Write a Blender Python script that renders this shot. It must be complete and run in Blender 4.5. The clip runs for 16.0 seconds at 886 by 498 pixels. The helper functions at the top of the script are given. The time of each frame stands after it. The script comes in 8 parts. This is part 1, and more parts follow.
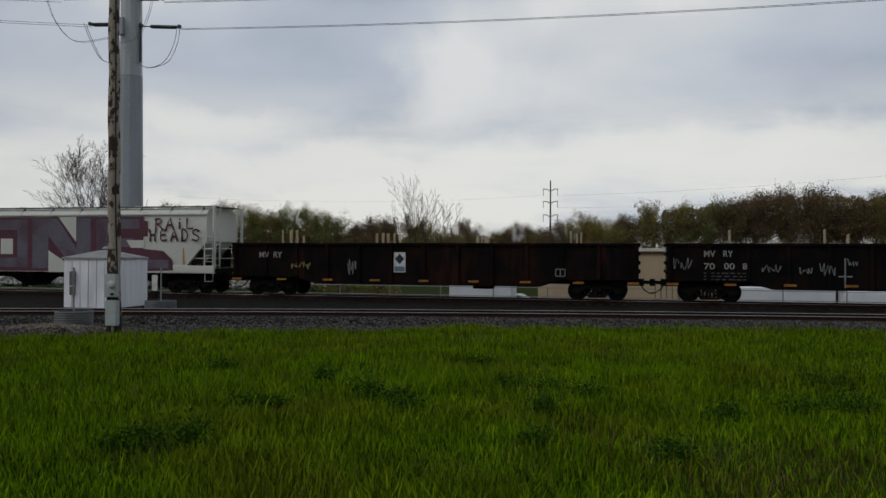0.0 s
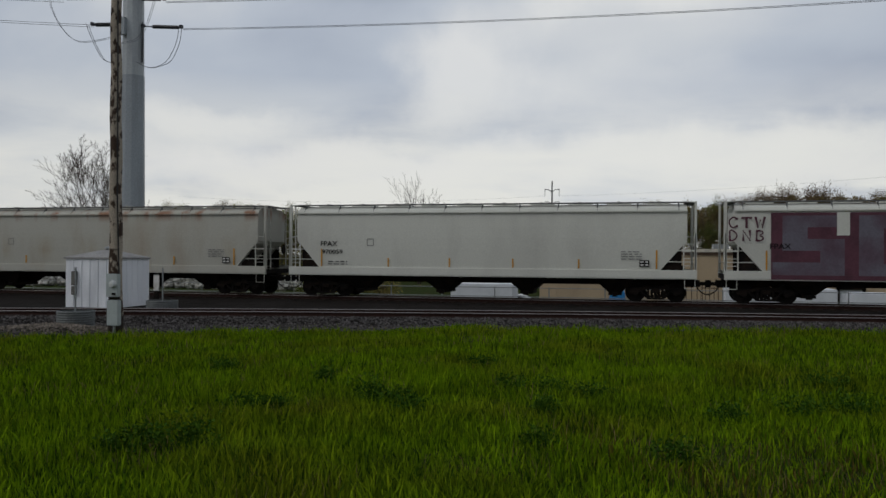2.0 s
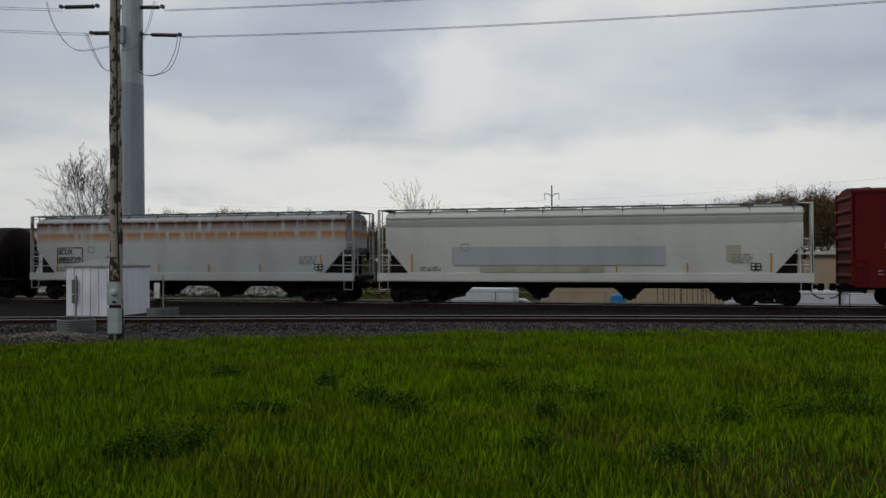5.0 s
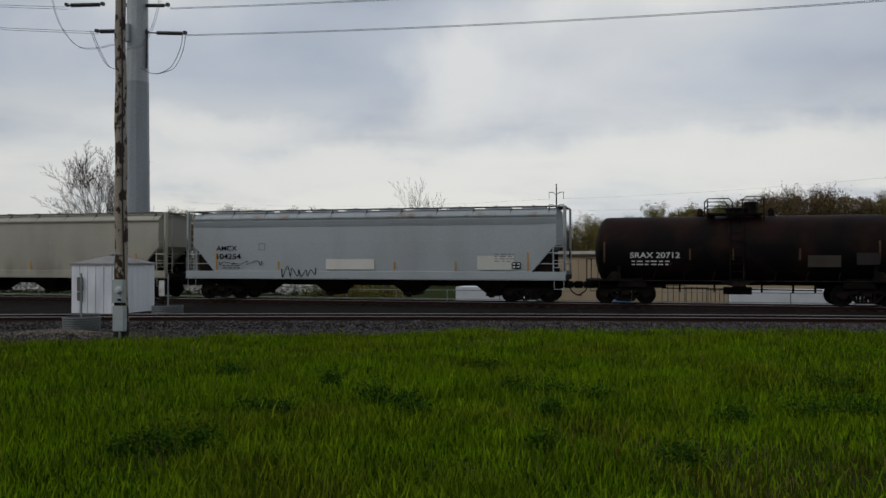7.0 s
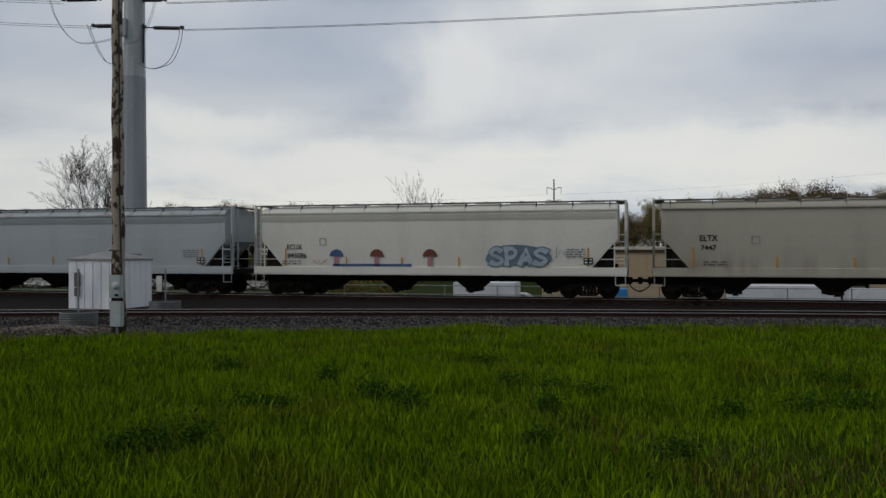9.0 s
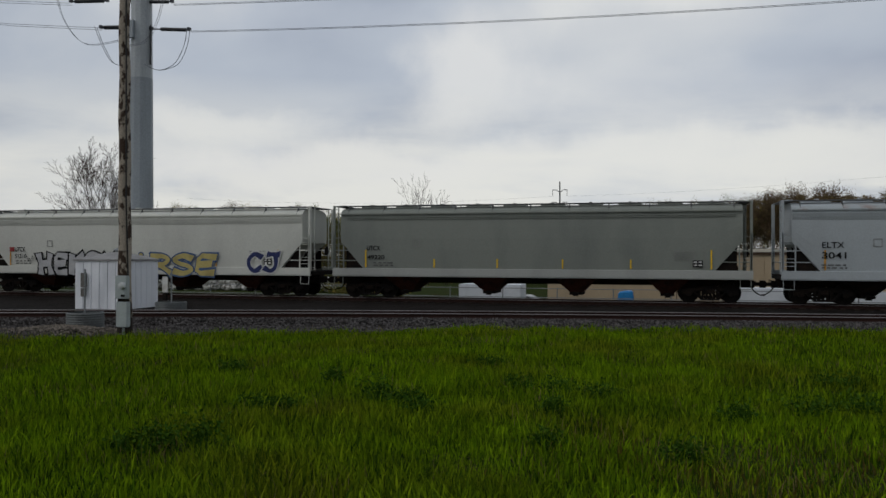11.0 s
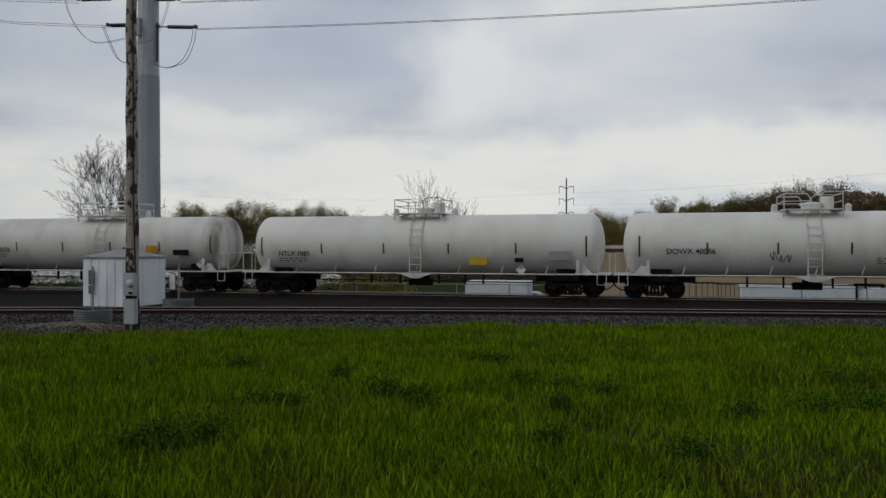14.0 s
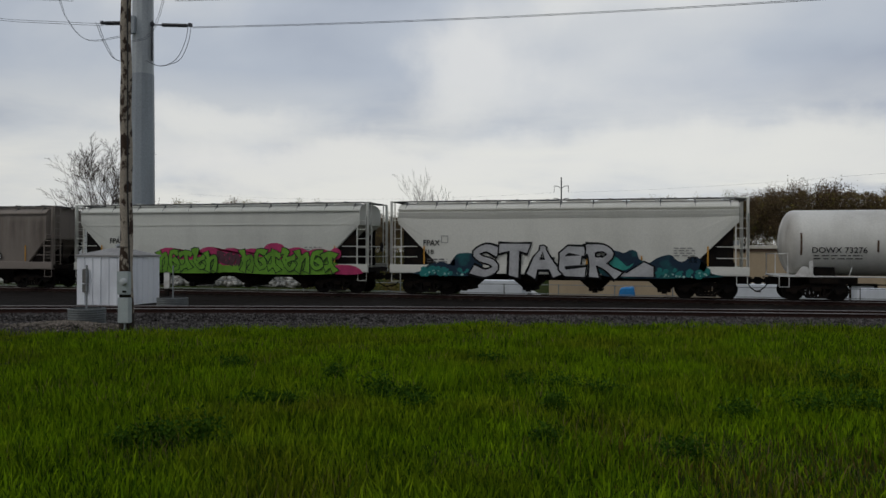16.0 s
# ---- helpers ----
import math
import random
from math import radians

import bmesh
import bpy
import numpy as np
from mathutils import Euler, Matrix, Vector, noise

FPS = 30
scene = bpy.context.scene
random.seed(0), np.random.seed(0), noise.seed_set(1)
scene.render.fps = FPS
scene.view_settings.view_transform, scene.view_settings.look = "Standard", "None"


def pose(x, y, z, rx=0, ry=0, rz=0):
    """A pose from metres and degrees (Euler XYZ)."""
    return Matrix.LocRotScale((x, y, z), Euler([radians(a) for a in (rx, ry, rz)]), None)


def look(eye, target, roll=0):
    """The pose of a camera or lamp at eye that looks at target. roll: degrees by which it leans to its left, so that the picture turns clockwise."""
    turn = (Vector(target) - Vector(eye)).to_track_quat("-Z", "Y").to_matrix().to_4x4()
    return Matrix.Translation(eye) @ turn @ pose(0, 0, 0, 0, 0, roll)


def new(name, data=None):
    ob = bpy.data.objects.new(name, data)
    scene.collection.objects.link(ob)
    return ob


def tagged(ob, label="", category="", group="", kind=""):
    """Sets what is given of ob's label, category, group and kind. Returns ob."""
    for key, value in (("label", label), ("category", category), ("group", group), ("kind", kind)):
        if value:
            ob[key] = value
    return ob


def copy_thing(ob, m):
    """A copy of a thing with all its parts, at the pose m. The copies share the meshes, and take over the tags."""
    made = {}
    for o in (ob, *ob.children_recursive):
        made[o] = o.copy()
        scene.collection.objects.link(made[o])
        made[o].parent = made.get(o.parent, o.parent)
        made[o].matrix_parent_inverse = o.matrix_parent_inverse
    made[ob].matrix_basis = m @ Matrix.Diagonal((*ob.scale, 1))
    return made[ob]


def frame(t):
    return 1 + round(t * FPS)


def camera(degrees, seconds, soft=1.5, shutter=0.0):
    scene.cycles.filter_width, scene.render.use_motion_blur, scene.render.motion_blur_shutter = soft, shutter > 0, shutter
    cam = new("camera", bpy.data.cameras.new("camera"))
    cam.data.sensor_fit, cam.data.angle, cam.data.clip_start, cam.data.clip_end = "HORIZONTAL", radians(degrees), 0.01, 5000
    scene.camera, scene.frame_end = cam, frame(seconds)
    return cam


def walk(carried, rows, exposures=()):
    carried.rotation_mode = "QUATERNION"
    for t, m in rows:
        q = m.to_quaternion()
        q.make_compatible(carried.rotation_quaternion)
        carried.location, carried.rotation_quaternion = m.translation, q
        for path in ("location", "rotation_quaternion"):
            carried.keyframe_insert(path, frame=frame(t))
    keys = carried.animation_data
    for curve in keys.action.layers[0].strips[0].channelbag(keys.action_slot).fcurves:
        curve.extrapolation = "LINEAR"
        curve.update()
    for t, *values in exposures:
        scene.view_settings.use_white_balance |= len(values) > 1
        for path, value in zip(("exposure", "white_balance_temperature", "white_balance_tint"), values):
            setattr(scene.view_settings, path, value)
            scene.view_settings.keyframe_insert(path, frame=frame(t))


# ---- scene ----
EYE = Vector((0.0, 0.0, 2.1))
cam = camera(56.8, 16.0, soft=1.5, shutter=0.02)
# seconds, turn to the left of +y, tilt up, lean, all in degrees: a camera held in the hand on one spot
TURNS = [
    (0.0, 13.699, 0.360, 0.271),
    (0.5, 13.802, 0.301, 0.317),
    (1.0, 13.883, 0.350, 0.400),
    (1.5, 13.735, 0.435, 0.313),
    (2.0, 13.803, 0.379, 0.347),
    (2.5, 13.793, 0.435, 0.221),
    (3.0, 13.797, 0.483, 0.037),
    (3.5, 13.716, 0.693, 0.014),
    (4.0, 13.618, 0.812, -0.173),
    (6.5, 14.101, 0.583, -0.045),
    (7.0, 14.128, 0.628, -0.052),
    (7.5, 14.188, 0.532, -0.014),
    (8.0, 14.121, 0.338, 0.093),
    (8.5, 14.091, 0.228, 0.079),
    (9.0, 13.958, 0.311, -0.031),
    (11.5, 14.493, 0.526, 0.098),
    (12.0, 14.627, 0.633, -0.017),
    (12.5, 14.866, 0.539, 0.085),
    (13.0, 14.954, 0.404, 0.065),
    (13.5, 14.921, 0.205, 0.050),
    (14.0, 14.802, 0.214, 0.074),
    (14.5, 14.849, -0.058, -0.040),
    (15.0, 14.830, 0.034, -0.016),
    (15.5, 14.706, 0.140, 0.178),
    (16.0, 14.442, 0.162, 0.192),
]


def aim(turn, tilt, lean):
    a, b = radians(turn), radians(tilt)
    return look(EYE, EYE + Vector((-math.sin(a) * math.cos(b), math.cos(a) * math.cos(b), math.sin(b))), lean)


walk(cam, [(t, aim(a, b, c)) for t, a, b, c in TURNS], exposures=[(0.0, 0.0), (16.0, 0.0)])

# ---- world and sun: bright overcast with broken cloud ----
world = bpy.data.worlds.new("overcast")
scene.world = world
world.use_nodes = True
W = world.node_tree
W.nodes.clear()


def wnode(kind, **values):
    n = W.nodes.new(kind)
    for k, v in values.items():
        n.inputs[k].default_value = v
    return n


SUN_AZ, SUN_EL = radians(-130), radians(42)
sky = W.nodes.new("ShaderNodeTexSky")
sky.sky_type = "NISHITA"
sky.sun_disc = False
sky.sun_elevation, sky.sun_rotation = SUN_EL, SUN_AZ
coord = W.nodes.new("ShaderNodeTexCoord")
split = W.nodes.new("ShaderNodeSeparateXYZ")
W.links.new(coord.outputs["Generated"], split.inputs[0])
up = wnode("ShaderNodeMath")
up.operation = "ADD"
W.links.new(split.outputs["Z"], up.inputs[0])
up.inputs[1].default_value = 0.42
upm = W.nodes.new("ShaderNodeMath")
upm.operation = "MAXIMUM"
upm.inputs[1].default_value = 0.05
W.links.new(up.outputs[0], upm.inputs[0])
plane = W.nodes.new("ShaderNodeVectorMath")
plane.operation = "DIVIDE"
W.links.new(coord.outputs["Generated"], plane.inputs[0])
W.links.new(upm.outputs[0], plane.inputs[1])
stretch = W.nodes.new("ShaderNodeMapping")
stretch.inputs["Scale"].default_value = (0.8, 1.0, 0.0)
stretch.inputs["Rotation"].default_value = (0, 0, radians(-10))
stretch.inputs["Location"].default_value = (0.55, 0.3, 0.0)
W.links.new(plane.outputs[0], stretch.inputs[0])
puffs = wnode("ShaderNodeTexNoise", Scale=1.9, Detail=6.0, Roughness=0.47, Distortion=0.15)
W.links.new(stretch.outputs[0], puffs.inputs["Vector"])
tone = W.nodes.new("ShaderNodeValToRGB")
tone.color_ramp.elements[0].position, tone.color_ramp.elements[0].color = 0.38, (0.375, 0.42, 0.505, 1)
tone.color_ramp.elements[1].position, tone.color_ramp.elements[1].color = 0.66, (0.78, 0.785, 0.77, 1)
e = tone.color_ramp.elements.new(0.50)
e.color = (0.505, 0.55, 0.62, 1)
W.links.new(puffs.outputs["Fac"], tone.inputs[0])
# thin bright cloud low over the horizon
low = W.nodes.new("ShaderNodeMapRange")
low.inputs["From Min"].default_value, low.inputs["From Max"].default_value = 0.21, 0.06
low.inputs["To Min"].default_value, low.inputs["To Max"].default_value = 0.0, 1.55
W.links.new(split.outputs["Z"], low.inputs["Value"])
pale = W.nodes.new("ShaderNodeMixRGB")
pale.inputs["Color2"].default_value = (0.79, 0.79, 0.755, 1)
banks = W.nodes.new("ShaderNodeMapping")
banks.inputs["Scale"].default_value = (2.6, 2.6, 13.0)
W.links.new(coord.outputs["Generated"], banks.inputs[0])
bank = wnode("ShaderNodeTexNoise", Scale=1.0, Detail=7.0, Roughness=0.55, Distortion=0.3)
W.links.new(banks.outputs[0], bank.inputs["Vector"])
cut = W.nodes.new("ShaderNodeMapRange")
cut.inputs["From Min"].default_value, cut.inputs["From Max"].default_value = 0.36, 0.60
W.links.new(bank.outputs["Fac"], cut.inputs["Value"])
mass = W.nodes.new("ShaderNodeMath")
mass.operation = "MULTIPLY"
mass.use_clamp = True
W.links.new(low.outputs[0], mass.inputs[0])
W.links.new(cut.outputs[0], mass.inputs[1])
W.links.new(mass.outputs[0], pale.inputs["Fac"])
# sunlit heads and long rolls of cloud: turn to the right of the yard, height, half width, half height, strength
warp = wnode("ShaderNodeTexNoise", Scale=7.0, Detail=7.0, Roughness=0.58)
W.links.new(coord.outputs["Generated"], warp.inputs["Vector"])
shake = W.nodes.new("ShaderNodeVectorMath")
shake.operation = "MULTIPLY_ADD"
shake.inputs[1].default_value = (0.20, 0.20, 0.11)
W.links.new(warp.outputs["Color"], shake.inputs[0])
W.links.new(coord.outputs["Generated"], shake.inputs[2])
sofar = tone.outputs["Color"]
for turn, rise, wide, high, strength, hue in (
        (-0.245, 0.20, 0.36, 0.075, 0.55, (0.45, 0.50, 0.58)), (0.30, 0.245, 0.40, 0.05, 0.5, (0.47, 0.515, 0.585)),
        (0.36, 0.165, 0.34, 0.035, 0.45, (0.50, 0.535, 0.60)), (0.035, 0.215, 0.085, 0.055, 0.75, (0.80, 0.80, 0.785)),
        (0.16, 0.20, 0.16, 0.04, 0.4, (0.70, 0.715, 0.725)), (-0.275, 0.155, 0.12, 0.022, 0.75, (0.80, 0.80, 0.78)),
        (-0.10, 0.105, 0.30, 0.032, 0.8, (0.83, 0.82, 0.79)), (0.42, 0.115, 0.24, 0.03, 0.8, (0.83, 0.82, 0.785))):
    a = turn - radians(14.2)
    level = math.sqrt(1 - rise * rise)
    off = W.nodes.new("ShaderNodeVectorMath")
    off.operation = "SUBTRACT"
    W.links.new(shake.outputs[0], off.inputs[0])
    off.inputs[1].default_value = (math.sin(a) * level + 0.10, math.cos(a) * level + 0.10, rise + 0.055)
    squash = W.nodes.new("ShaderNodeMapping")
    squash.vector_type = "VECTOR"
    squash.inputs["Scale"].default_value = (1 / wide, 1 / wide, 1 / high)
    W.links.new(off.outputs[0], squash.inputs[0])
    reach = W.nodes.new("ShaderNodeVectorMath")
    reach.operation = "LENGTH"
    W.links.new(squash.outputs[0], reach.inputs[0])
    fade = W.nodes.new("ShaderNodeMapRange")
    fade.interpolation_type = "SMOOTHSTEP"
    fade.inputs["From Min"].default_value, fade.inputs["From Max"].default_value = 1.5, 0.35
    fade.inputs["To Min"].default_value, fade.inputs["To Max"].default_value = 0.0, strength
    W.links.new(reach.outputs["Value"], fade.inputs["Value"])
    over = W.nodes.new("ShaderNodeMixRGB")
    over.inputs["Color2"].default_value = (*hue, 1)
    W.links.new(fade.outputs[0], over.inputs["Fac"])
    W.links.new(sofar, over.inputs["Color1"])
    sofar = over.outputs[0]
W.links.new(sofar, pale.inputs["Color1"])
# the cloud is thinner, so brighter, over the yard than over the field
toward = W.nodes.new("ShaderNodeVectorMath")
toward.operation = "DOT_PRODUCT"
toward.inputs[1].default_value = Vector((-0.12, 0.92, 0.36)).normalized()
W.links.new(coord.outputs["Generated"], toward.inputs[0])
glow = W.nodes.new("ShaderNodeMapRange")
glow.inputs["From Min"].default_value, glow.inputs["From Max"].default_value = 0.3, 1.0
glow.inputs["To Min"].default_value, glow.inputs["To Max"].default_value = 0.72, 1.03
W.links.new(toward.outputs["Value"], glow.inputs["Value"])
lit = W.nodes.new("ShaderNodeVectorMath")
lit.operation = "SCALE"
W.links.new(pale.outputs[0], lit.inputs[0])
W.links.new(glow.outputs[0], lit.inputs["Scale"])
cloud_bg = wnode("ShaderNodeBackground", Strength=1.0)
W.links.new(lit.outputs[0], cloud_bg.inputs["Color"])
sky_bg = wnode("ShaderNodeBackground", Strength=0.05)
W.links.new(sky.outputs[0], sky_bg.inputs["Color"])
both = W.nodes.new("ShaderNodeMixShader")
both.inputs["Fac"].default_value = 0.9
W.links.new(sky_bg.outputs[0], both.inputs[1])
W.links.new(cloud_bg.outputs[0], both.inputs[2])
wout = W.nodes.new("ShaderNodeOutputWorld")
W.links.new(both.outputs[0], wout.inputs["Surface"])

sun = new("sun", bpy.data.lights.new("sun", "SUN"))
sun.data.energy, sun.data.angle, sun.data.color = 0.6, radians(30), (1.0, 0.96, 0.9)
sun.matrix_world = look((0, 0, 60), (0 - 60 * math.sin(SUN_AZ), 0 - 60 * math.cos(SUN_AZ), 60 - 60 * math.tan(SUN_EL)))


# ---- materials ----
MATS = {}


def mat(name, color, rough=0.7, metal=0.0, grain=30.0, stain=1.2, vary=0.25, bump=0.15, second=None, island=0.0, streak=1.0, mixat=(0.45, 0.7), each=0.0, gloss=0.3):
    """Base colour varied at two scales, with fine relief. second: the colour of stains; streak: stretches stains upright."""
    if name in MATS:
        return MATS[name]
    m = bpy.data.materials.new(name)
    m.use_nodes = True
    t = m.node_tree
    b = t.nodes["Principled BSDF"]
    b.inputs["Roughness"].default_value = rough
    b.inputs["Metallic"].default_value = metal
    b.inputs["Specular IOR Level"].default_value = gloss
    tc = t.nodes.new("ShaderNodeTexCoord")
    mp = t.nodes.new("ShaderNodeMapping")
    mp.inputs["Scale"].default_value = (1, 1, 1 / streak)
    t.links.new(tc.outputs["Object"], mp.inputs[0])
    big = t.nodes.new("ShaderNodeTexNoise")
    big.inputs["Scale"].default_value, big.inputs["Detail"].default_value = stain, 6
    t.links.new(mp.outputs[0], big.inputs["Vector"])
    fine = t.nodes.new("ShaderNodeTexNoise")
    fine.inputs["Scale"].default_value, fine.inputs["Detail"].default_value = grain, 3
    t.links.new(tc.outputs["Object"], fine.inputs["Vector"])
    ramp = t.nodes.new("ShaderNodeMapRange")
    ramp.inputs["From Min"].default_value, ramp.inputs["From Max"].default_value = mixat
    t.links.new(big.outputs["Fac"], ramp.inputs["Value"])
    mix = t.nodes.new("ShaderNodeMixRGB")
    mix.inputs["Color1"].default_value = (*color, 1)
    sec = second or tuple(c * (1 - vary) for c in color)
    mix.inputs["Color2"].default_value = (*sec, 1)
    t.links.new(ramp.outputs[0], mix.inputs["Fac"])
    val = t.nodes.new("ShaderNodeMapRange")
    val.inputs["From Min"].default_value, val.inputs["From Max"].default_value = 0.3, 0.7
    val.inputs["To Min"].default_value, val.inputs["To Max"].default_value = 1 - vary * 0.6, 1 + vary * 0.6
    t.links.new(fine.outputs["Fac"], val.inputs["Value"])
    hsv = t.nodes.new("ShaderNodeHueSaturation")
    t.links.new(mix.outputs[0], hsv.inputs["Color"])
    last = val.outputs[0]
    if island or each:
        if island:
            geo = t.nodes.new("ShaderNodeNewGeometry")
            src, amount = geo.outputs["Random Per Island"], island
        else:
            info = t.nodes.new("ShaderNodeObjectInfo")
            src, amount = info.outputs["Random"], each
        rnd = t.nodes.new("ShaderNodeMapRange")
        rnd.inputs["To Min"].default_value, rnd.inputs["To Max"].default_value = 1 - amount, 1 + amount
        t.links.new(src, rnd.inputs["Value"])
        mul = t.nodes.new("ShaderNodeMath")
        mul.operation = "MULTIPLY"
        t.links.new(last, mul.inputs[0])
        t.links.new(rnd.outputs[0], mul.inputs[1])
        last = mul.outputs[0]
        hue = t.nodes.new("ShaderNodeMapRange")
        hue.inputs["To Min"].default_value, hue.inputs["To Max"].default_value = 0.5 + 0.03 * amount, 0.5 - 0.05 * amount
        t.links.new(src, hue.inputs["Value"])
        t.links.new(hue.outputs[0], hsv.inputs["Hue"])
    t.links.new(last, hsv.inputs["Value"])
    t.links.new(hsv.outputs[0], b.inputs["Base Color"])
    if bump:
        bp = t.nodes.new("ShaderNodeBump")
        bp.inputs["Strength"].default_value, bp.inputs["Distance"].default_value = bump, 0.02
        t.links.new(fine.outputs["Fac"], bp.inputs["Height"])
        t.links.new(bp.outputs[0], b.inputs["Normal"])
    MATS[name] = m
    return m


def weather(m, bands, color, amount=1.0, across=3.0, seed=0.0, thr=(0.42, 0.62)):
    """Adds rust or grime to a paint: bands are (axis, middle, reach below, reach above), broken up by streaks along z."""
    t = m.node_tree
    hsv = next(n for n in t.nodes if n.type == "HUE_SAT")
    old = hsv.inputs["Color"].links[0].from_socket
    tc = t.nodes.new("ShaderNodeTexCoord")
    sp = t.nodes.new("ShaderNodeSeparateXYZ")
    t.links.new(tc.outputs["Object"], sp.inputs[0])
    mp = t.nodes.new("ShaderNodeMapping")
    mp.inputs["Scale"].default_value = (across, across, across * 0.12)
    mp.inputs["Location"].default_value = (seed, 0, 0)
    t.links.new(tc.outputs["Object"], mp.inputs[0])
    nz = t.nodes.new("ShaderNodeTexNoise")
    nz.inputs["Scale"].default_value, nz.inputs["Detail"].default_value = 1.0, 5
    t.links.new(mp.outputs[0], nz.inputs["Vector"])
    th = t.nodes.new("ShaderNodeMapRange")
    th.inputs["From Min"].default_value, th.inputs["From Max"].default_value = thr
    t.links.new(nz.outputs["Fac"], th.inputs["Value"])
    total = None
    for axis, mid, below, above in bands:
        lo = t.nodes.new("ShaderNodeMapRange")
        lo.inputs["From Min"].default_value, lo.inputs["From Max"].default_value = mid - below, mid
        hi = t.nodes.new("ShaderNodeMapRange")
        hi.inputs["From Min"].default_value, hi.inputs["From Max"].default_value = mid + above, mid
        mul = t.nodes.new("ShaderNodeMath")
        mul.operation = "MULTIPLY"
        for n in (lo, hi):
            t.links.new(sp.outputs[axis], n.inputs["Value"])
        t.links.new(lo.outputs[0], mul.inputs[0])
        t.links.new(hi.outputs[0], mul.inputs[1])
        if total is None:
            total = mul.outputs[0]
        else:
            mx = t.nodes.new("ShaderNodeMath")
            mx.operation = "MAXIMUM"
            t.links.new(total, mx.inputs[0])
            t.links.new(mul.outputs[0], mx.inputs[1])
            total = mx.outputs[0]
    fin = t.nodes.new("ShaderNodeMath")
    fin.operation = "MULTIPLY"
    t.links.new(total, fin.inputs[0])
    t.links.new(th.outputs[0], fin.inputs[1])
    sc = t.nodes.new("ShaderNodeMath")
    sc.operation = "MULTIPLY"
    sc.inputs[1].default_value = amount
    t.links.new(fin.outputs[0], sc.inputs[0])
    mix = t.nodes.new("ShaderNodeMixRGB")
    mix.inputs["Color2"].default_value = (*color, 1)
    t.links.new(sc.outputs[0], mix.inputs["Fac"])
    t.links.new(old, mix.inputs["Color1"])
    t.links.new(mix.outputs[0], hsv.inputs["Color"])
    return m


BLACK_STEEL = mat("black_steel", (0.008, 0.0075, 0.007), 0.75, 0.0, 14, 2.0, 0.4, 0.2, (0.03, 0.022, 0.016), gloss=0.05)
GON_BLACK = mat("gondola_black", (0.006, 0.0055, 0.006), 0.7, 0.0, 14, 0.9, 0.4, 0.2, (0.016, 0.008, 0.006), gloss=0.04)
WHEEL_STEEL = mat("wheel_steel", (0.010, 0.008, 0.007), 0.7, 0.1, 20, 3, 0.3, 0.1, gloss=0.1)
DARK_GEAR = mat("dark_gear", (0.009, 0.008, 0.0075), 0.85, 0.0, 20, 2.0, 0.4, 0.2, (0.022, 0.015, 0.011), gloss=0.08)
WHITE_STEEL = mat("white_steel", (0.62, 0.62, 0.60), 0.6, 0.0, 25, 2.0, 0.12, 0.05, (0.42, 0.40, 0.37))
GREY_DECK = mat("galvanized_deck", (0.13, 0.13, 0.13), 0.7, 0.1, 30, 2.0, 0.2, 0.1)
ORANGE = mat("reflective_orange", (0.55, 0.27, 0.03), 0.5, 0, 30, 4, 0.25, 0.0)
YELLOW = mat("reflective_yellow", (0.75, 0.48, 0.02), 0.5, 0, 30, 4, 0.2, 0.0)
INK = mat("black_lettering", (0.012, 0.012, 0.013), 0.85, 0, 60, 8, 0.2, 0.0, gloss=0.04)
WHITE_INK = mat("white_lettering", (0.62, 0.62, 0.6), 0.7, 0, 60, 8, 0.3, 0.0)


# ---- mesh tools ----
def box(bm, x0, x1, y0, y1, z0, z1):
    v = [bm.verts.new(p) for p in ((x0, y0, z0), (x1, y0, z0), (x1, y1, z0), (x0, y1, z0), (x0, y0, z1), (x1, y0, z1), (x1, y1, z1), (x0, y1, z1))]
    for f in ((0, 3, 2, 1), (4, 5, 6, 7), (0, 1, 5, 4), (1, 2, 6, 5), (2, 3, 7, 6), (3, 0, 4, 7)):
        bm.faces.new([v[i] for i in f])


def prism(bm, outline, y0, y1):
    """An outline in x and z, given thickness from y0 to y1."""
    a = [bm.verts.new((x, y0, z)) for x, z in outline]
    b = [bm.verts.new((x, y1, z)) for x, z in outline]
    n = len(a)
    bm.faces.new(a)
    bm.faces.new(b[::-1])
    for i in range(n):
        bm.faces.new((a[(i + 1) % n], a[i], b[i], b[(i + 1) % n]))


def tube(bm, points, r, n=6, r2=None):
    """A round bar along points; r2: its radius at the far end."""
    pts = [Vector(p) for p in points]
    rings = []
    q = last = None
    for i, p in enumerate(pts):
        d = (pts[min(i + 1, len(pts) - 1)] - pts[max(i - 1, 0)]).normalized()
        q = d.to_track_quat("Z", "Y") if q is None else last.rotation_difference(d) @ q
        last = d
        rad = r if r2 is None else r + (r2 - r) * i / (len(pts) - 1)
        rings.append([bm.verts.new(p + q @ Vector((rad * math.cos(6.28319 * k / n), rad * math.sin(6.28319 * k / n), 0))) for k in range(n)])
    for a, b in zip(rings, rings[1:]):
        for k in range(n):
            bm.faces.new((a[k], a[(k + 1) % n], b[(k + 1) % n], b[k]))
    bm.faces.new(rings[0][::-1])
    bm.faces.new(rings[-1])


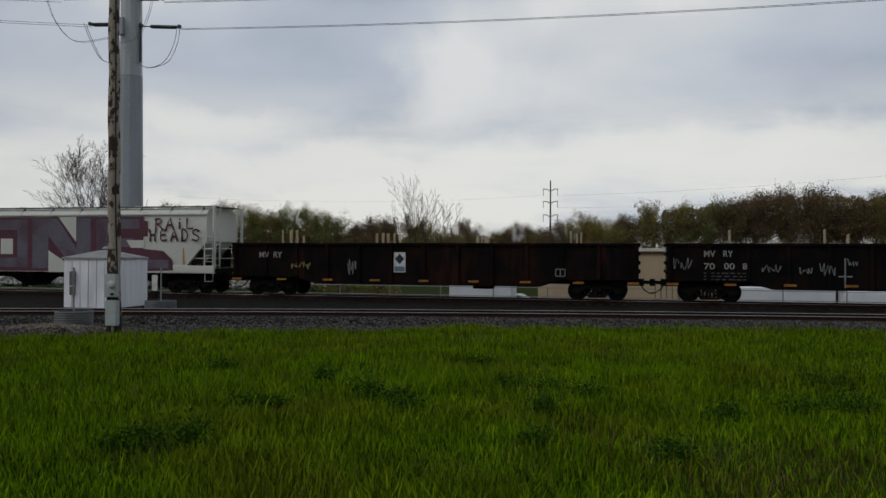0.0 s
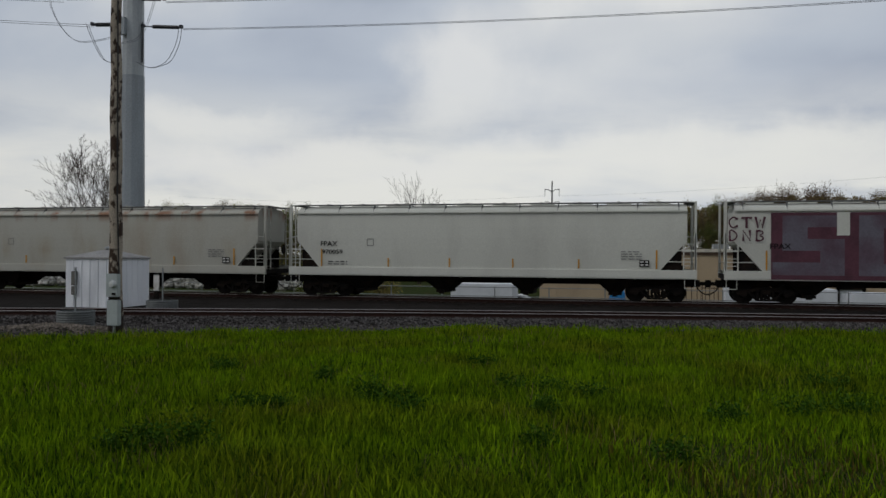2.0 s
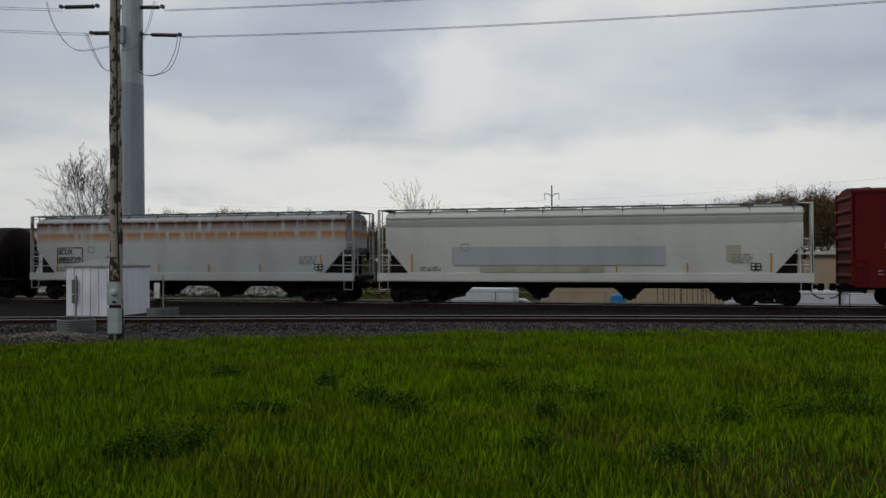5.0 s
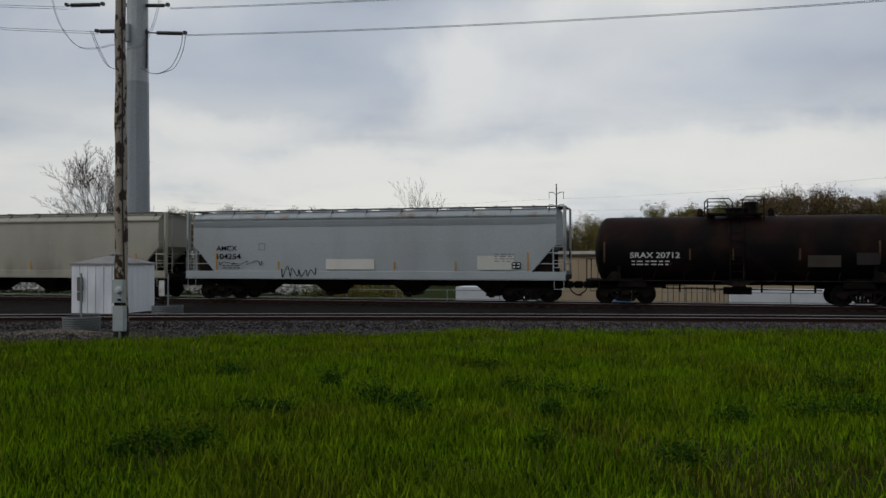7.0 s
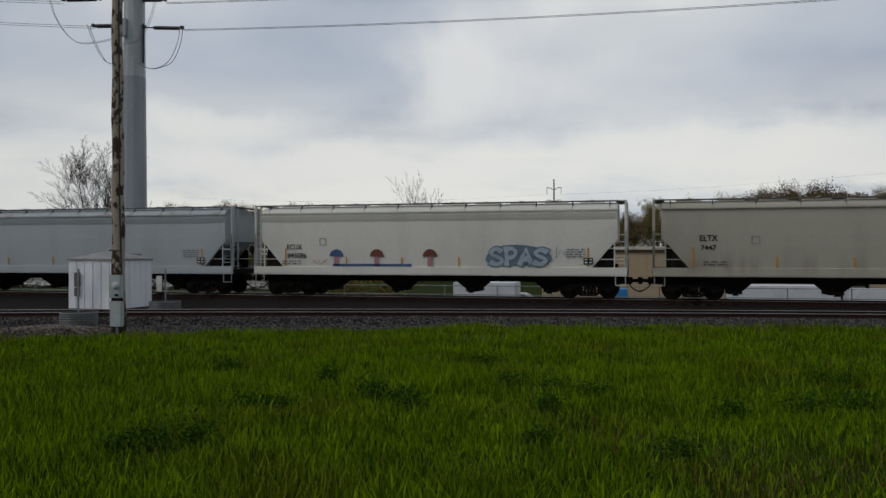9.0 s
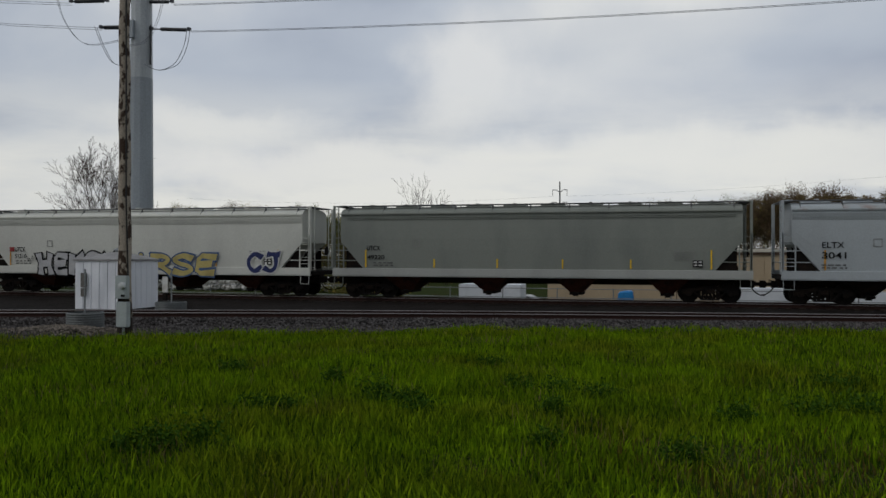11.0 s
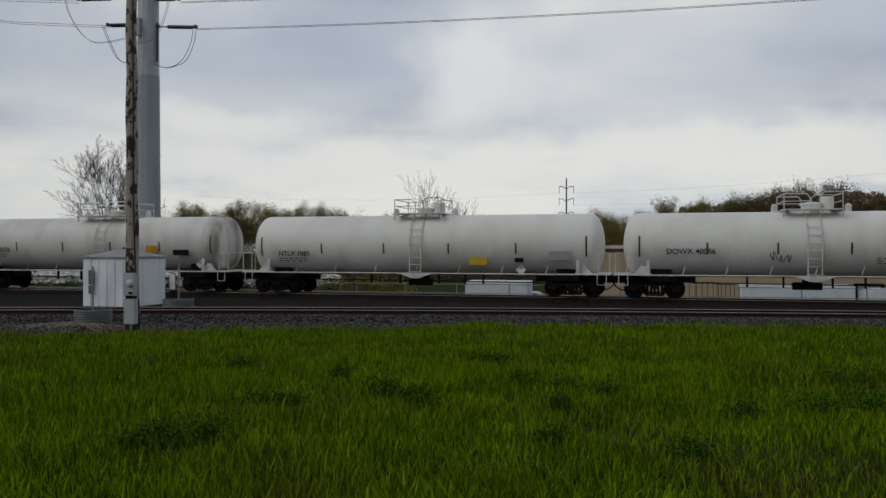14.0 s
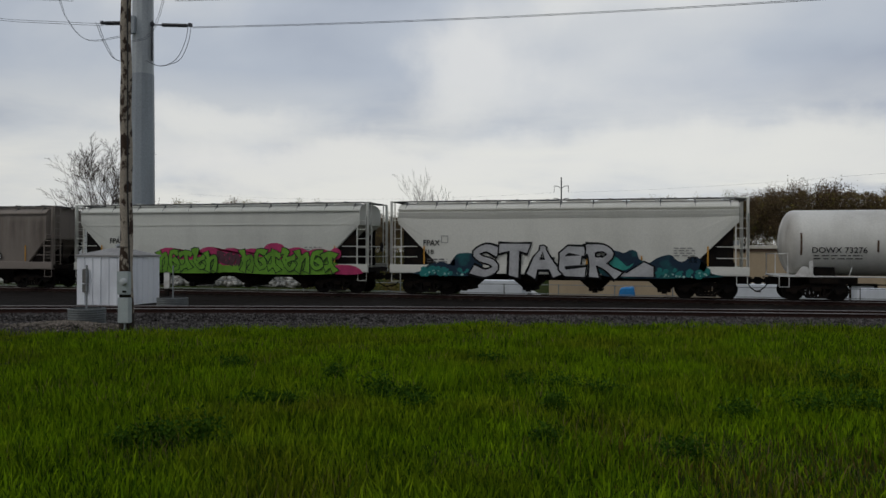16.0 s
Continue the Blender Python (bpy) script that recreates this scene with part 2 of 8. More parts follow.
def lathe(bm, profile, n=32, axis="z", centre=(0, 0, 0)):
    """A turned form: (radius, height) points about an axis through centre."""
    rings = []
    for r, h in profile:
        ring = []
        for k in range(n):
            c, s = r * math.cos(6.28319 * k / n), r * math.sin(6.28319 * k / n)
            p = {"z": (c, s, h), "x": (h, c, s), "y": (c, h, s)}[axis]
            ring.append(bm.verts.new((p[0] + centre[0], p[1] + centre[1], p[2] + centre[2])))
        rings.append(ring)
    for a, b in zip(rings, rings[1:]):
        for k in range(n):
            bm.faces.new((a[k], a[(k + 1) % n], b[(k + 1) % n], b[k]))
    if profile[0][0] > 1e-4:
        bm.faces.new(rings[0][::-1])
    if profile[-1][0] > 1e-4:
        bm.faces.new(rings[-1])


def mesh_of(name, bm, material, smooth=False, weld=False):
    if weld:
        bmesh.ops.remove_doubles(bm, verts=bm.verts, dist=1e-4)
    bmesh.ops.recalc_face_normals(bm, faces=bm.faces)
    me = bpy.data.meshes.new(name)
    bm.to_mesh(me)
    bm.free()
    me.materials.append(material)
    if smooth:
        me.polygons.foreach_set("use_smooth", [True] * len(me.polygons))
    return me


def part(name, bm, material, parent, label="", smooth=False, weld=False):
    me = bm if isinstance(bm, bpy.types.Mesh) else mesh_of(name, bm, material, smooth, weld)
    ob = new(name, me)
    ob.parent = parent
    if label:
        ob["label"] = label
    return ob


def thing(name, label, category, at=(0, 0, 0), group="", kind=""):
    ob = new(name)
    ob.location = at
    ob.empty_display_size = 0.2
    return tagged(ob, label, category, group, kind)


def solid(name, bm, material, label, category, at=(0, 0, 0), group="", kind="", smooth=False):
    ob = new(name, mesh_of(name, bm, material, smooth))
    ob.location = at
    return tagged(ob, label, category, group, kind)


def words_mesh(text, size, material, bold=0.0, narrow=1.0, slant=0.0, spacing=1.0):
    cu = bpy.data.curves.new("words", "FONT")
    cu.body, cu.size, cu.offset, cu.shear, cu.space_character = text, size, bold, slant, spacing
    cu.align_x = "LEFT"
    cu.fill_mode = "FRONT"
    ob = bpy.data.objects.new("words", cu)
    scene.collection.objects.link(ob)
    dg = bpy.context.evaluated_depsgraph_get()
    me = bpy.data.meshes.new_from_object(ob.evaluated_get(dg))
    bpy.data.objects.remove(ob)
    me.transform(Matrix.Diagonal((narrow, 1, 1, 1)))
    me.materials.clear()
    me.materials.append(material)
    return me


def words(text, x, z, height, parent, material=INK, y=-1.6, bold=0.0, narrow=1.0, turn=0.0, slant=0.0, spacing=1.0, name="lettering"):
    """Lettering on the near side, its lower left corner at x, z in the parent's space."""
    ob = new(name, words_mesh(text, height / 0.7, material, bold, narrow, slant, spacing))
    ob.parent = parent
    ob.matrix_basis = pose(x, y, z, 90, 0, 0) @ pose(0, 0, 0, 0, 0, turn)
    return ob

# ---- the ground and the two tracks ----
TRACK_Y = 39.15
GRASS_SOIL = mat("grass_soil", (0.026, 0.040, 0.009), 0.95, 0, 9, 0.6, 0.35, 0.4, (0.04, 0.04, 0.013), gloss=0.02)
BALLAST = mat("ballast_stone", (0.055, 0.050, 0.046), 0.95, 0, 22, 0.8, 0.5, 0.8, (0.036, 0.032, 0.029), gloss=0.05)
DARK_BALLAST = mat("dark_ballast", (0.018, 0.0155, 0.014), 0.95, 0, 22, 0.8, 0.5, 0.8, (0.011, 0.009, 0.008), gloss=0.05)
RAIL_STEEL = mat("rusty_rail_steel", (0.028, 0.011, 0.008), 0.8, 0.2, 30, 3, 0.3, 0.1)
RAIL_HEAD = mat("polished_rail_head", (0.30, 0.27, 0.255), 0.38, 0.9, 60, 6, 0.15, 0.02)
TIE_WOOD = mat("creosoted_tie_wood", (0.035, 0.028, 0.023), 0.9, 0, 20, 3, 0.35, 0.4, gloss=0.05)


def near_y(x):
    """The centre line of the nearer track: a long bend that comes to run beside the train's track."""
    u = min(25.0, max(-24.0, x))
    return 30.76 + 0.1633 * u - 0.00327 * u * u + (0.32 * (x + 24.0) if x < -24 else 0.0)


def grass_edge(x):
    """Where the field meets the gravel."""
    return (22.85 + 0.226 * (x + 21.0) if x < 12 else 30.6) - min(3.9, max(0.0, (-5 - x)) * 0.31)


def ground_z(x, y):
    edge = grass_edge(x)
    z = -0.36
    if y < edge:
        z = -0.34 + 0.05 * noise.noise((x * 0.25, y * 0.25, 0)) + 0.03 * noise.noise((x * 0.9, y * 0.9, 4))
    elif y > TRACK_BACK:
        drop = 0.55 + 1.55 * min(1.0, max(0.0, (x * 60 / y + 20) / 6)) if y < 85 else 2.1
        z = -0.32 - drop * min(1.0, (y - TRACK_BACK) / 7.0)
    return z


TRACK_BACK = 42.5


def build_ground():
    xs = sorted(set([-2500, -900, -400, -200, -120, -90, -70, 70, 100, 200, 400, 900, 2500] + [i * 2.5 for i in range(-24, 25)]))
    ys = sorted(set([-2000, -600, -150, -60, -30, -15, -8] + [i * 1.5 for i in range(-3, 38)] + [60, 80, 120, 200, 400, 1000, 3500]))
    verts = [(x, y, ground_z(x, y)) for y in ys for x in xs]
    n = len(xs)
    faces = [(j * n + i, j * n + i + 1, (j + 1) * n + i + 1, (j + 1) * n + i) for j in range(len(ys) - 1) for i in range(n - 1)]
    me = bpy.data.meshes.new("ground")
    me.from_pydata(verts, [], faces)
    me.materials.append(GRASS_SOIL)
    tagged(new("ground", me), "grassy soil of the field running under the tracks", "ground", kind="structure")


build_ground()


def sweep(name, centre, section, xs, material, label, kind="structure", category="track"):
    """A strip with a cross section (offset, height) along a centre line y(x)."""
    verts, faces = [], []
    n = len(section)
    for x in xs:
        for o, z in section:
            verts.append((x, centre(x) + o, z))
    for j in range(len(xs) - 1):
        for i in range(n - 1):
            faces.append((j * n + i, (j + 1) * n + i, (j + 1) * n + i + 1, j * n + i + 1))
    me = bpy.data.meshes.new(name)
    me.from_pydata(verts, [], faces)
    me.materials.append(material)
    return tagged(new(name, me), label, category, kind=kind)


NEAR_XS = [-90, -60] + [-50 + 1.0 * i for i in range(100)] + [60, 90, 140, 420]
FAR_XS = [-460, -200, -100, -60, -40, -20, 0, 20, 40, 60, 120, 420]


def rail(parent, centre, offset, xs, flip=False):
    """One rail: foot, web and head as a swept section, with its polished head."""
    sec = [(-0.07, -0.17), (-0.07, -0.155), (-0.012, -0.135), (-0.012, -0.045), (-0.037, -0.035), (-0.037, -0.016), (0.037, -0.016), (0.037, -0.035), (0.012, -0.045), (0.012, -0.135), (0.07, -0.155), (0.07, -0.17)]
    ob = sweep("rail", centre, [(o + offset, z) for o, z in sec], xs, RAIL_STEEL, "", "")
    head = sweep("rail_head", centre, [(offset - 0.0375, -0.018), (offset - 0.034, -0.008), (offset - 0.02, -0.001), (offset, 0.001), (offset + 0.02, -0.001), (offset + 0.034, -0.008), (offset + 0.0375, -0.018)], xs, RAIL_HEAD, "", "")
    for o in (ob, head):
        for key in ("label", "category", "kind"):
            if key in o:
                del o[key]
    ob.parent = parent
    head.parent = ob


def far_y(x):
    return TRACK_Y


for name, centre, xs, depth, stone in (("track_near", near_y, NEAR_XS, 0.14, DARK_BALLAST), ("track_far", far_y, FAR_XS, 0.14, DARK_BALLAST)):
    bed = sweep(name, centre, [(-3.3, -0.40), (-2.5, -0.30), (-1.75, -0.21), (0, -0.19), (1.75, -0.21), (2.6, -0.31), (3.3, -0.42)], xs, stone, "gravel bed of a railway track with steel rails" if name == "track_near" else "dark gravel bed of the train's track", "structure", "railway track")
    for o in (-0.755, 0.755):
        rail(bed, centre, o, xs)
# dark dirt between the tracks
bm = bmesh.new()
strip_xs = [-60 + 4 * i for i in range(19)]
prev = None
for x in strip_xs:
    a, b = bm.verts.new((x, near_y(x) + 1.9, -0.235)), bm.verts.new((x, TRACK_Y - 2.0, -0.235))
    if prev:
        bm.faces.new((prev[0], a, b, prev[1]))
    prev = (a, b)
tagged(new("dirt_strip", mesh_of("dirt_strip", bm, DARK_BALLAST)), "dark cinders and dirt between the tracks", "ground", kind="structure")


def tie_mesh():
    bm = bmesh.new()
    box(bm, -0.11, 0.11, -1.3, 1.3, -0.32, -0.155)
    bmesh.ops.bevel(bm, geom=bm.edges[:], offset=0.012, segments=1, affect="EDGES")
    return mesh_of("tie", bm, TIE_WOOD)


TIE = tie_mesh()


def lay_ties():
    near, far = bpy.data.objects["track_near"], bpy.data.objects["track_far"]
    for bed, centre, x0, x1, turn in ((near, near_y, -34, 12, None), (far, far_y, -44, 16, 0)):
        x = x0
        while x < x1:
            t = new("tie", TIE)
            t.parent = bed
            t.matrix_basis = pose(x, centre(x), random.uniform(-0.012, 0.006), 0, 0, (math.degrees(math.atan(centre(x + 0.5) - centre(x - 0.5))) if turn is None else turn) + random.uniform(-1, 1))
            x += 0.54


def stones(name, count, place, material, size, label):
    """Loose stones as one scatter of small rough lumps."""
    rnd = np.random.RandomState(5)
    base = np.array([(0, 0, 1), (0.9, 0.2, 0.1), (-0.3, 0.9, -0.1), (-0.7, -0.6, 0.15), (0.3, -0.85, 0), (0, 0, -0.8)])
    tris = np.array([(0, 1, 2), (0, 2, 3), (0, 3, 4), (0, 4, 1), (5, 2, 1), (5, 3, 2), (5, 4, 3), (5, 1, 4)])
    verts = np.empty((count, 6, 3))
    for i in range(count):
        x, y, z = place(rnd)
        s = size * rnd.uniform(0.5, 1.3)
        verts[i] = base * rnd.uniform(0.55, 1.2, (6, 1)) * s * np.array([1, rnd.uniform(0.6, 1), rnd.uniform(0.5, 0.9)]) + (x, y, z)
    a = rnd.uniform(0, 6.28, count)
    faces = (tris[None] + 6 * np.arange(count)[:, None, None]).reshape(-1, 3)
    me = bpy.data.meshes.new(name)
    me.from_pydata(verts.reshape(-1, 3).tolist(), [], faces.tolist())
    me.materials.append(material)
    tagged(new(name, me), label, "gravel", kind="stuff")


STONE = mat("loose_ballast_stone", (0.085, 0.08, 0.078), 0.95, 0, 30, 3, 0.4, 0.3, (0.045, 0.04, 0.037), island=0.7, gloss=0.05)


def shoulder():
    """Gravel between the grass and the track bed."""
    bm = bmesh.new()
    prev = None
    for i in range(-30, 14):
        x = i * 2.0
        n = near_y(x)
        e_ = grass_edge(x) - 0.6
        row = [bm.verts.new((x, e_ + (n - 2.3 - e_) * k / 3, -0.345 + 0.03 * k / 3)) for k in range(4)]
        if prev:
            for k in range(3):
                bm.faces.new((prev[k], row[k], row[k + 1], prev[k + 1]))
        prev = row
    tagged(new("gravel_shoulder", mesh_of("gravel_shoulder", bm, BALLAST)), "grey gravel shoulder between grass and track", "ground", kind="structure")


shoulder()


def near_stone(rnd):
    x = rnd.uniform(-32, 13)
    o = -rnd.uniform(0.95, near_y(x) - grass_edge(x) + 0.5) if rnd.rand() < 0.85 else rnd.uniform(-0.6, 0.6)
    return x, near_y(x) + o, -0.19 - min(0.14, max(0, -o - 1.75) * 0.12) + rnd.uniform(-0.01, 0.03)


stones("ballast_stones", 40000, near_stone, STONE, 0.055, "loose grey crushed stones along the nearer track")


def heap_stone(rnd):
    a, r = rnd.uniform(0, 6.28), abs(rnd.normal(0, 0.8))
    return -17.6 + 1.5 * r * math.cos(a), 21.7 + 0.7 * r * math.sin(a), -0.3 + 0.16 * math.exp(-r * r) + rnd.uniform(0, 0.03)


stones("pale_gravel_heap", 2600, heap_stone, mat("pale_gravel_stone", (0.17, 0.15, 0.125), 0.95, 0, 30, 3, 0.4, 0.3, island=0.5, gloss=0.05), 0.05, "low heap of pale gravel round the upright pipe")

# ---- the train ----
TRACK_Y = 39.15
SPEED = 22.0
CARS = []
SHARED = {}


def shared(key, make):
    if key not in SHARED:
        SHARED[key] = make()
    return SHARED[key]


def wheelset_mesh():
    bm = bmesh.new()
    for side in (-1, 1):
        y = side * 0.755
        lathe(bm, [(0.10, y - 0.07), (0.20, y - 0.06), (0.22, y - 0.03), (0.40, y - 0.03), (0.41, y - 0.065), (0.455, y - 0.065), (0.457, y + 0.055), (0.41, y + 0.06), (0.40, y + 0.02), (0.22, y + 0.02), (0.2, y + 0.07), (0.1, y + 0.07)], 28, "y")
    lathe(bm, [(0.085, -1.05), (0.085, 1.05)], 10, "y")
    return mesh_of("wheelset", bm, WHEEL_STEEL)


def side_frame_mesh():
    bm = bmesh.new()
    # cast frame: top arch, dropped middle with a window for the springs
    prism(bm, [(-1.18, 0.40), (-1.18, 0.58), (-1.0, 0.64), (-0.62, 0.66), (-0.36, 0.74), (0.36, 0.74), (0.62, 0.66), (1.0, 0.64), (1.18, 0.58), (1.18, 0.40), (1.02, 0.40), (0.98, 0.5), (0.72, 0.5), (0.36, 0.58), (-0.36, 0.58), (-0.72, 0.5), (-0.98, 0.5), (-1.02, 0.40)], -0.09, 0.09)
    prism(bm, [(-0.72, 0.5), (-0.62, 0.5), (-0.30, 0.22), (0.30, 0.22), (0.62, 0.5), (0.72, 0.5), (0.38, 0.14), (-0.38, 0.14)], -0.09, 0.09)
    for x in (-0.36, 0.27):
        box(bm, x, x + 0.09, -0.08, 0.08, 0.2, 0.6)
    for x in (-0.16, 0, 0.16):
        lathe(bm, [(0.065, 0.22), (0.05, 0.27), (0.065, 0.32), (0.05, 0.37), (0.065, 0.42), (0.05, 0.46)], 8, "z", (x, 0, 0))
    for x in (-0.89, 0.89):
        lathe(bm, [(0.15, -0.1), (0.15, 0.1), (0.1, 0.14)], 14, "y", (x, 0, 0.457))
    me = mesh_of("side_frame", bm, DARK_GEAR)
    return me


def bolster_mesh():
    bm = bmesh.new()
    box(bm, -0.2, 0.2, -1.15, 1.15, 0.44, 0.62)
    lathe(bm, [(0.3, 0.62), (0.3, 0.8)], 16)
    for x in (-0.42, 0.42):
        box(bm, x - 0.05, x + 0.05, -0.9, 0.9, 0.36, 0.46)
    return mesh_of("bolster", bm, DARK_GEAR)


def truck(car, x):
    t = part("truck", shared("bolster", bolster_mesh), None, car)
    t.location = (x, 0, 0)
    for dx in (-0.89, 0.89):
        w = part("wheelset", shared("wheelset", wheelset_mesh), None, t)
        w.location = (dx, 0, 0.457)
    for y in (-1.0, 1.0):
        s = part("side_frame", shared("side_frame", side_frame_mesh), None, t)
        s.location = (0, y, 0)
    return t


def coupler_mesh():
    bm = bmesh.new()
    box(bm, -0.6, 0.2, -0.22, 0.22, 0.68, 1.0)
    box(bm, 0.2, 0.5, -0.09, 0.09, 0.76, 0.92)
    prism(bm, [(0.45, 0.68), (0.62, 0.68), (0.66, 0.75), (0.66, 0.95), (0.62, 1.0), (0.45, 1.0)], -0.2, 0.16)
    tube(bm, [(0.05, -0.3, 0.72), (0.2, -0.32, 0.5), (0.42, -0.3, 0.36), (0.62, -0.22, 0.34)], 0.03, 6)
    tube(bm, [(0.1, -0.2, 0.95), (0.12, -1.3, 1.0), (0.12, -1.42, 0.8)], 0.018, 5)
    return mesh_of("coupler", bm, DARK_GEAR)


def couplers(car, half):
    for side in (-1, 1):
        c = part("coupler", shared("coupler", coupler_mesh), None, car)
        c.matrix_basis = pose(side * half, 0, 0, 0, 0, 0 if side > 0 else 180)


def ladder(car, x, y, z0, z1, width, material, steps, axis="x", name="ladder"):
    bm = bmesh.new()
    if axis == "x":
        for dx in (0, width):
            box(bm, x + dx - 0.025, x + dx + 0.025, y - 0.02, y + 0.02, z0, z1)
        for i in range(steps):
            z = z0 + (i + 0.5) * (z1 - z0) / steps
            tube(bm, [(x, y, z), (x + width, y, z)], 0.015, 5)
    else:
        for dy in (0, width):
            box(bm, x - 0.02, x + 0.02, y + dy - 0.025, y + dy + 0.025, z0, z1)
        for i in range(steps):
            z = z0 + (i + 0.5) * (z1 - z0) / steps
            tube(bm, [(x, y, z), (x, y + width, z)], 0.015, 5)
    return part(name, bm, material, car)


def strips(car, xs, z, height, material=ORANGE, y=-1.604, width=0.07):
    for x in xs:
        bm = bmesh.new()
        box(bm, x - width / 2, x + width / 2, y - 0.002, y + 0.002, z, z + height)
        part("reflector_strip", bm, material, car, "upright reflective strip")


def small_print(car, x, z, lines, material, y=-1.606, size=0.07, pitch=0.16, width=0.9, seed=1):
    """Rows of writing too small to read, as plain bars."""
    rnd = random.Random(seed)
    bm = bmesh.new()
    for i in range(lines):
        at = 0.0
        while at < width:
            w = rnd.uniform(0.12, 0.3)
            box(bm, x + at, x + min(at + w, width), y - 0.001, y + 0.001, z - i * pitch, z - i * pitch + size)
            at += w + rnd.uniform(0.05, 0.12)
    part("stencil", bm, material, car, "small stencilled lines of writing")["kind"] = "stuff"


def data_panel(car, x, z, y=-1.607, w=0.42, h=0.3):
    bm = bmesh.new()
    box(bm, x, x + w, y - 0.002, y + 0.002, z, z + h)
    p = part("data_panel", bm, INK, car, "small black data panel")
    bm = bmesh.new()
    for i in range(2):
        for j in range(2):
            box(bm, x + 0.04 + i * w * 0.48, x + w * 0.42 + i * w * 0.48, y - 0.004, y - 0.003, z + 0.05 + j * h * 0.45, z + 0.12 + j * h * 0.45)
    part("panel_writing", bm, WHITE_INK, p)


def rail_car(name, right, left, label, category="freight car"):
    mid = (right + left) / 2
    car = thing(name, label, category, (mid, TRACK_Y, 0), "freight cars of the passing train")
    CARS.append((car, mid))
    return car, abs(right - left) / 2


def hopper(right, left, paint, label, roof_z=4.08, top_z=4.52, sill=(1.08, 1.46), slope=1.15, slope_top=2.6, bays=4, rib=None, gate=None, roof_paint=None, strip=ORANGE, curved=True, sill_paint=None, chord=False):
    """A covered hopper: rounded body with sloping end sheets, side sills, outlet bays, roof walk and end cages."""
    car, h = rail_car("covered_hopper_car", right, left, label)
    hb = h - 0.42
    roof_paint = roof_paint or paint
    gate = gate or DARK_GEAR
    bm = bmesh.new()
    stations = [(-hb, slope_top + 0.1), (-hb + 0.14, slope_top), (-hb + slope, sill[1] - 0.02)]
    k = 10
    stations += [(-hb + slope + (2 * hb - 2 * slope) * i / k, sill[1] - 0.02) for i in range(1, k)]
    stations += [(hb - slope, sill[1] - 0.02), (hb - 0.14, slope_top), (hb, slope_top + 0.1)]
    side = [(1.585, f) for f in (0, 0.15, 0.35, 0.55, 0.75, 0.9, 1.0)]
    rings = []
    for x, zb in stations:
        ring = []
        for y, f in side:
            bulge = 0.05 * math.sin(math.pi * f) if curved else 0.0
            ring.append((y - 0.05 + bulge, zb + (roof_z - zb) * f))
        ring += [(1.46, roof_z + 0.14), (1.2, roof_z + 0.26), (0.7, roof_z + 0.34)]
        full = [(-y, z) for y, z in ring] + [(y, z) for y, z in ring[::-1]]
        rings.append([bm.verts.new((x, y, z)) for y, z in full])
    for a, b in zip(rings, rings[1:]):
        n = len(a)
        for i in range(n):
            bm.faces.new((a[i], a[(i + 1) % n], b[(i + 1) % n], b[i]))
    bm.faces.new(rings[0])
    bm.faces.new(rings[-1][::-1])
    body = part("body", bm, paint, car)
    # roof seam along the eaves
    for y in (-1.57, 1.57):
        bm = bmesh.new()
        box(bm, -hb - 0.02, hb + 0.02, min(y * 0.98, y * 1.04), max(y * 0.98, y * 1.04), roof_z - 0.03, roof_z + 0.03)
        part("eaves_angle", bm, roof_paint, car)
    if chord:
        # side plate under the eaves, leaning inward towards its foot
        bm = bmesh.new()
        sec = [(-1.55, roof_z - 0.12), (-1.655, roof_z - 0.12), (-1.655, roof_z - 0.15), (-1.575, roof_z - 0.43), (-1.55, roof_z - 0.43)]
        ends = [[bm.verts.new((x, y, z)) for y, z in sec] for x in (-hb + 0.02, hb - 0.02)]
        for i in range(len(sec)):
            j = (i + 1) % len(sec)
            bm.faces.new((ends[0][i], ends[0][j], ends[1][j], ends[1][i]))
        bm.faces.new(ends[0][::-1])
        bm.faces.new(ends[1])
        part("side_chord", bm, paint, car)
        bm = bmesh.new()
        box(bm, -hb + 0.05, hb - 0.05, -1.625, -1.56, roof_z - 0.30, roof_z - 0.285)
        part("chord_seam", bm, paint, car)
    if rib:
        for z in rib:
            bm = bmesh.new()
            box(bm, -hb + 0.3, hb - 0.3, -1.6, -1.56, z - 0.02, z + 0.02)
            part("side_stiffener", bm, paint, car)
    for y in (-1, 1):
        bm = bmesh.new()
        y0, y1 = sorted((y * 1.6, y * 1.48))
        box(bm, -h, h, y0, y1, sill[0], sill[1])
        box(bm, -h, h, *sorted((y * 1.6, y * 1.38)), sill[0] - 0.02, sill[0] + 0.04)
        bmesh.ops.bevel(bm, geom=bm.edges[:], offset=0.012, segments=1, affect="EDGES")
        part("side_sill", bm, sill_paint or paint, car)
    # underframe and end platforms
    bm = bmesh.new()
    box(bm, -h, h, -0.3, 0.3, 0.75, 1.08)
    for s in (-1, 1):
        box(bm, *sorted((s * h, s * (h - 0.3))), -1.46, 1.46, sill[0], sill[0] + 0.22)
        box(bm, *sorted((s * (h - 0.3), s * (h - 2.2))), -1.3, 1.3, sill[0] + 0.12, sill[0] + 0.18)
        # gusset plates filling the end triangles, near-black to carry the slope sheet's shade too
        for y in (-1.36, 0.0, 1.36):
            prism(bm, [(s * (hb - 0.22), sill[1] - 0.1), (s * (hb - slope), sill[1] - 0.1), (s * (hb - 0.22), slope_top - 0.05)], y - 0.03, y + 0.03)
    part("underframe", bm, DARK_GEAR, car)
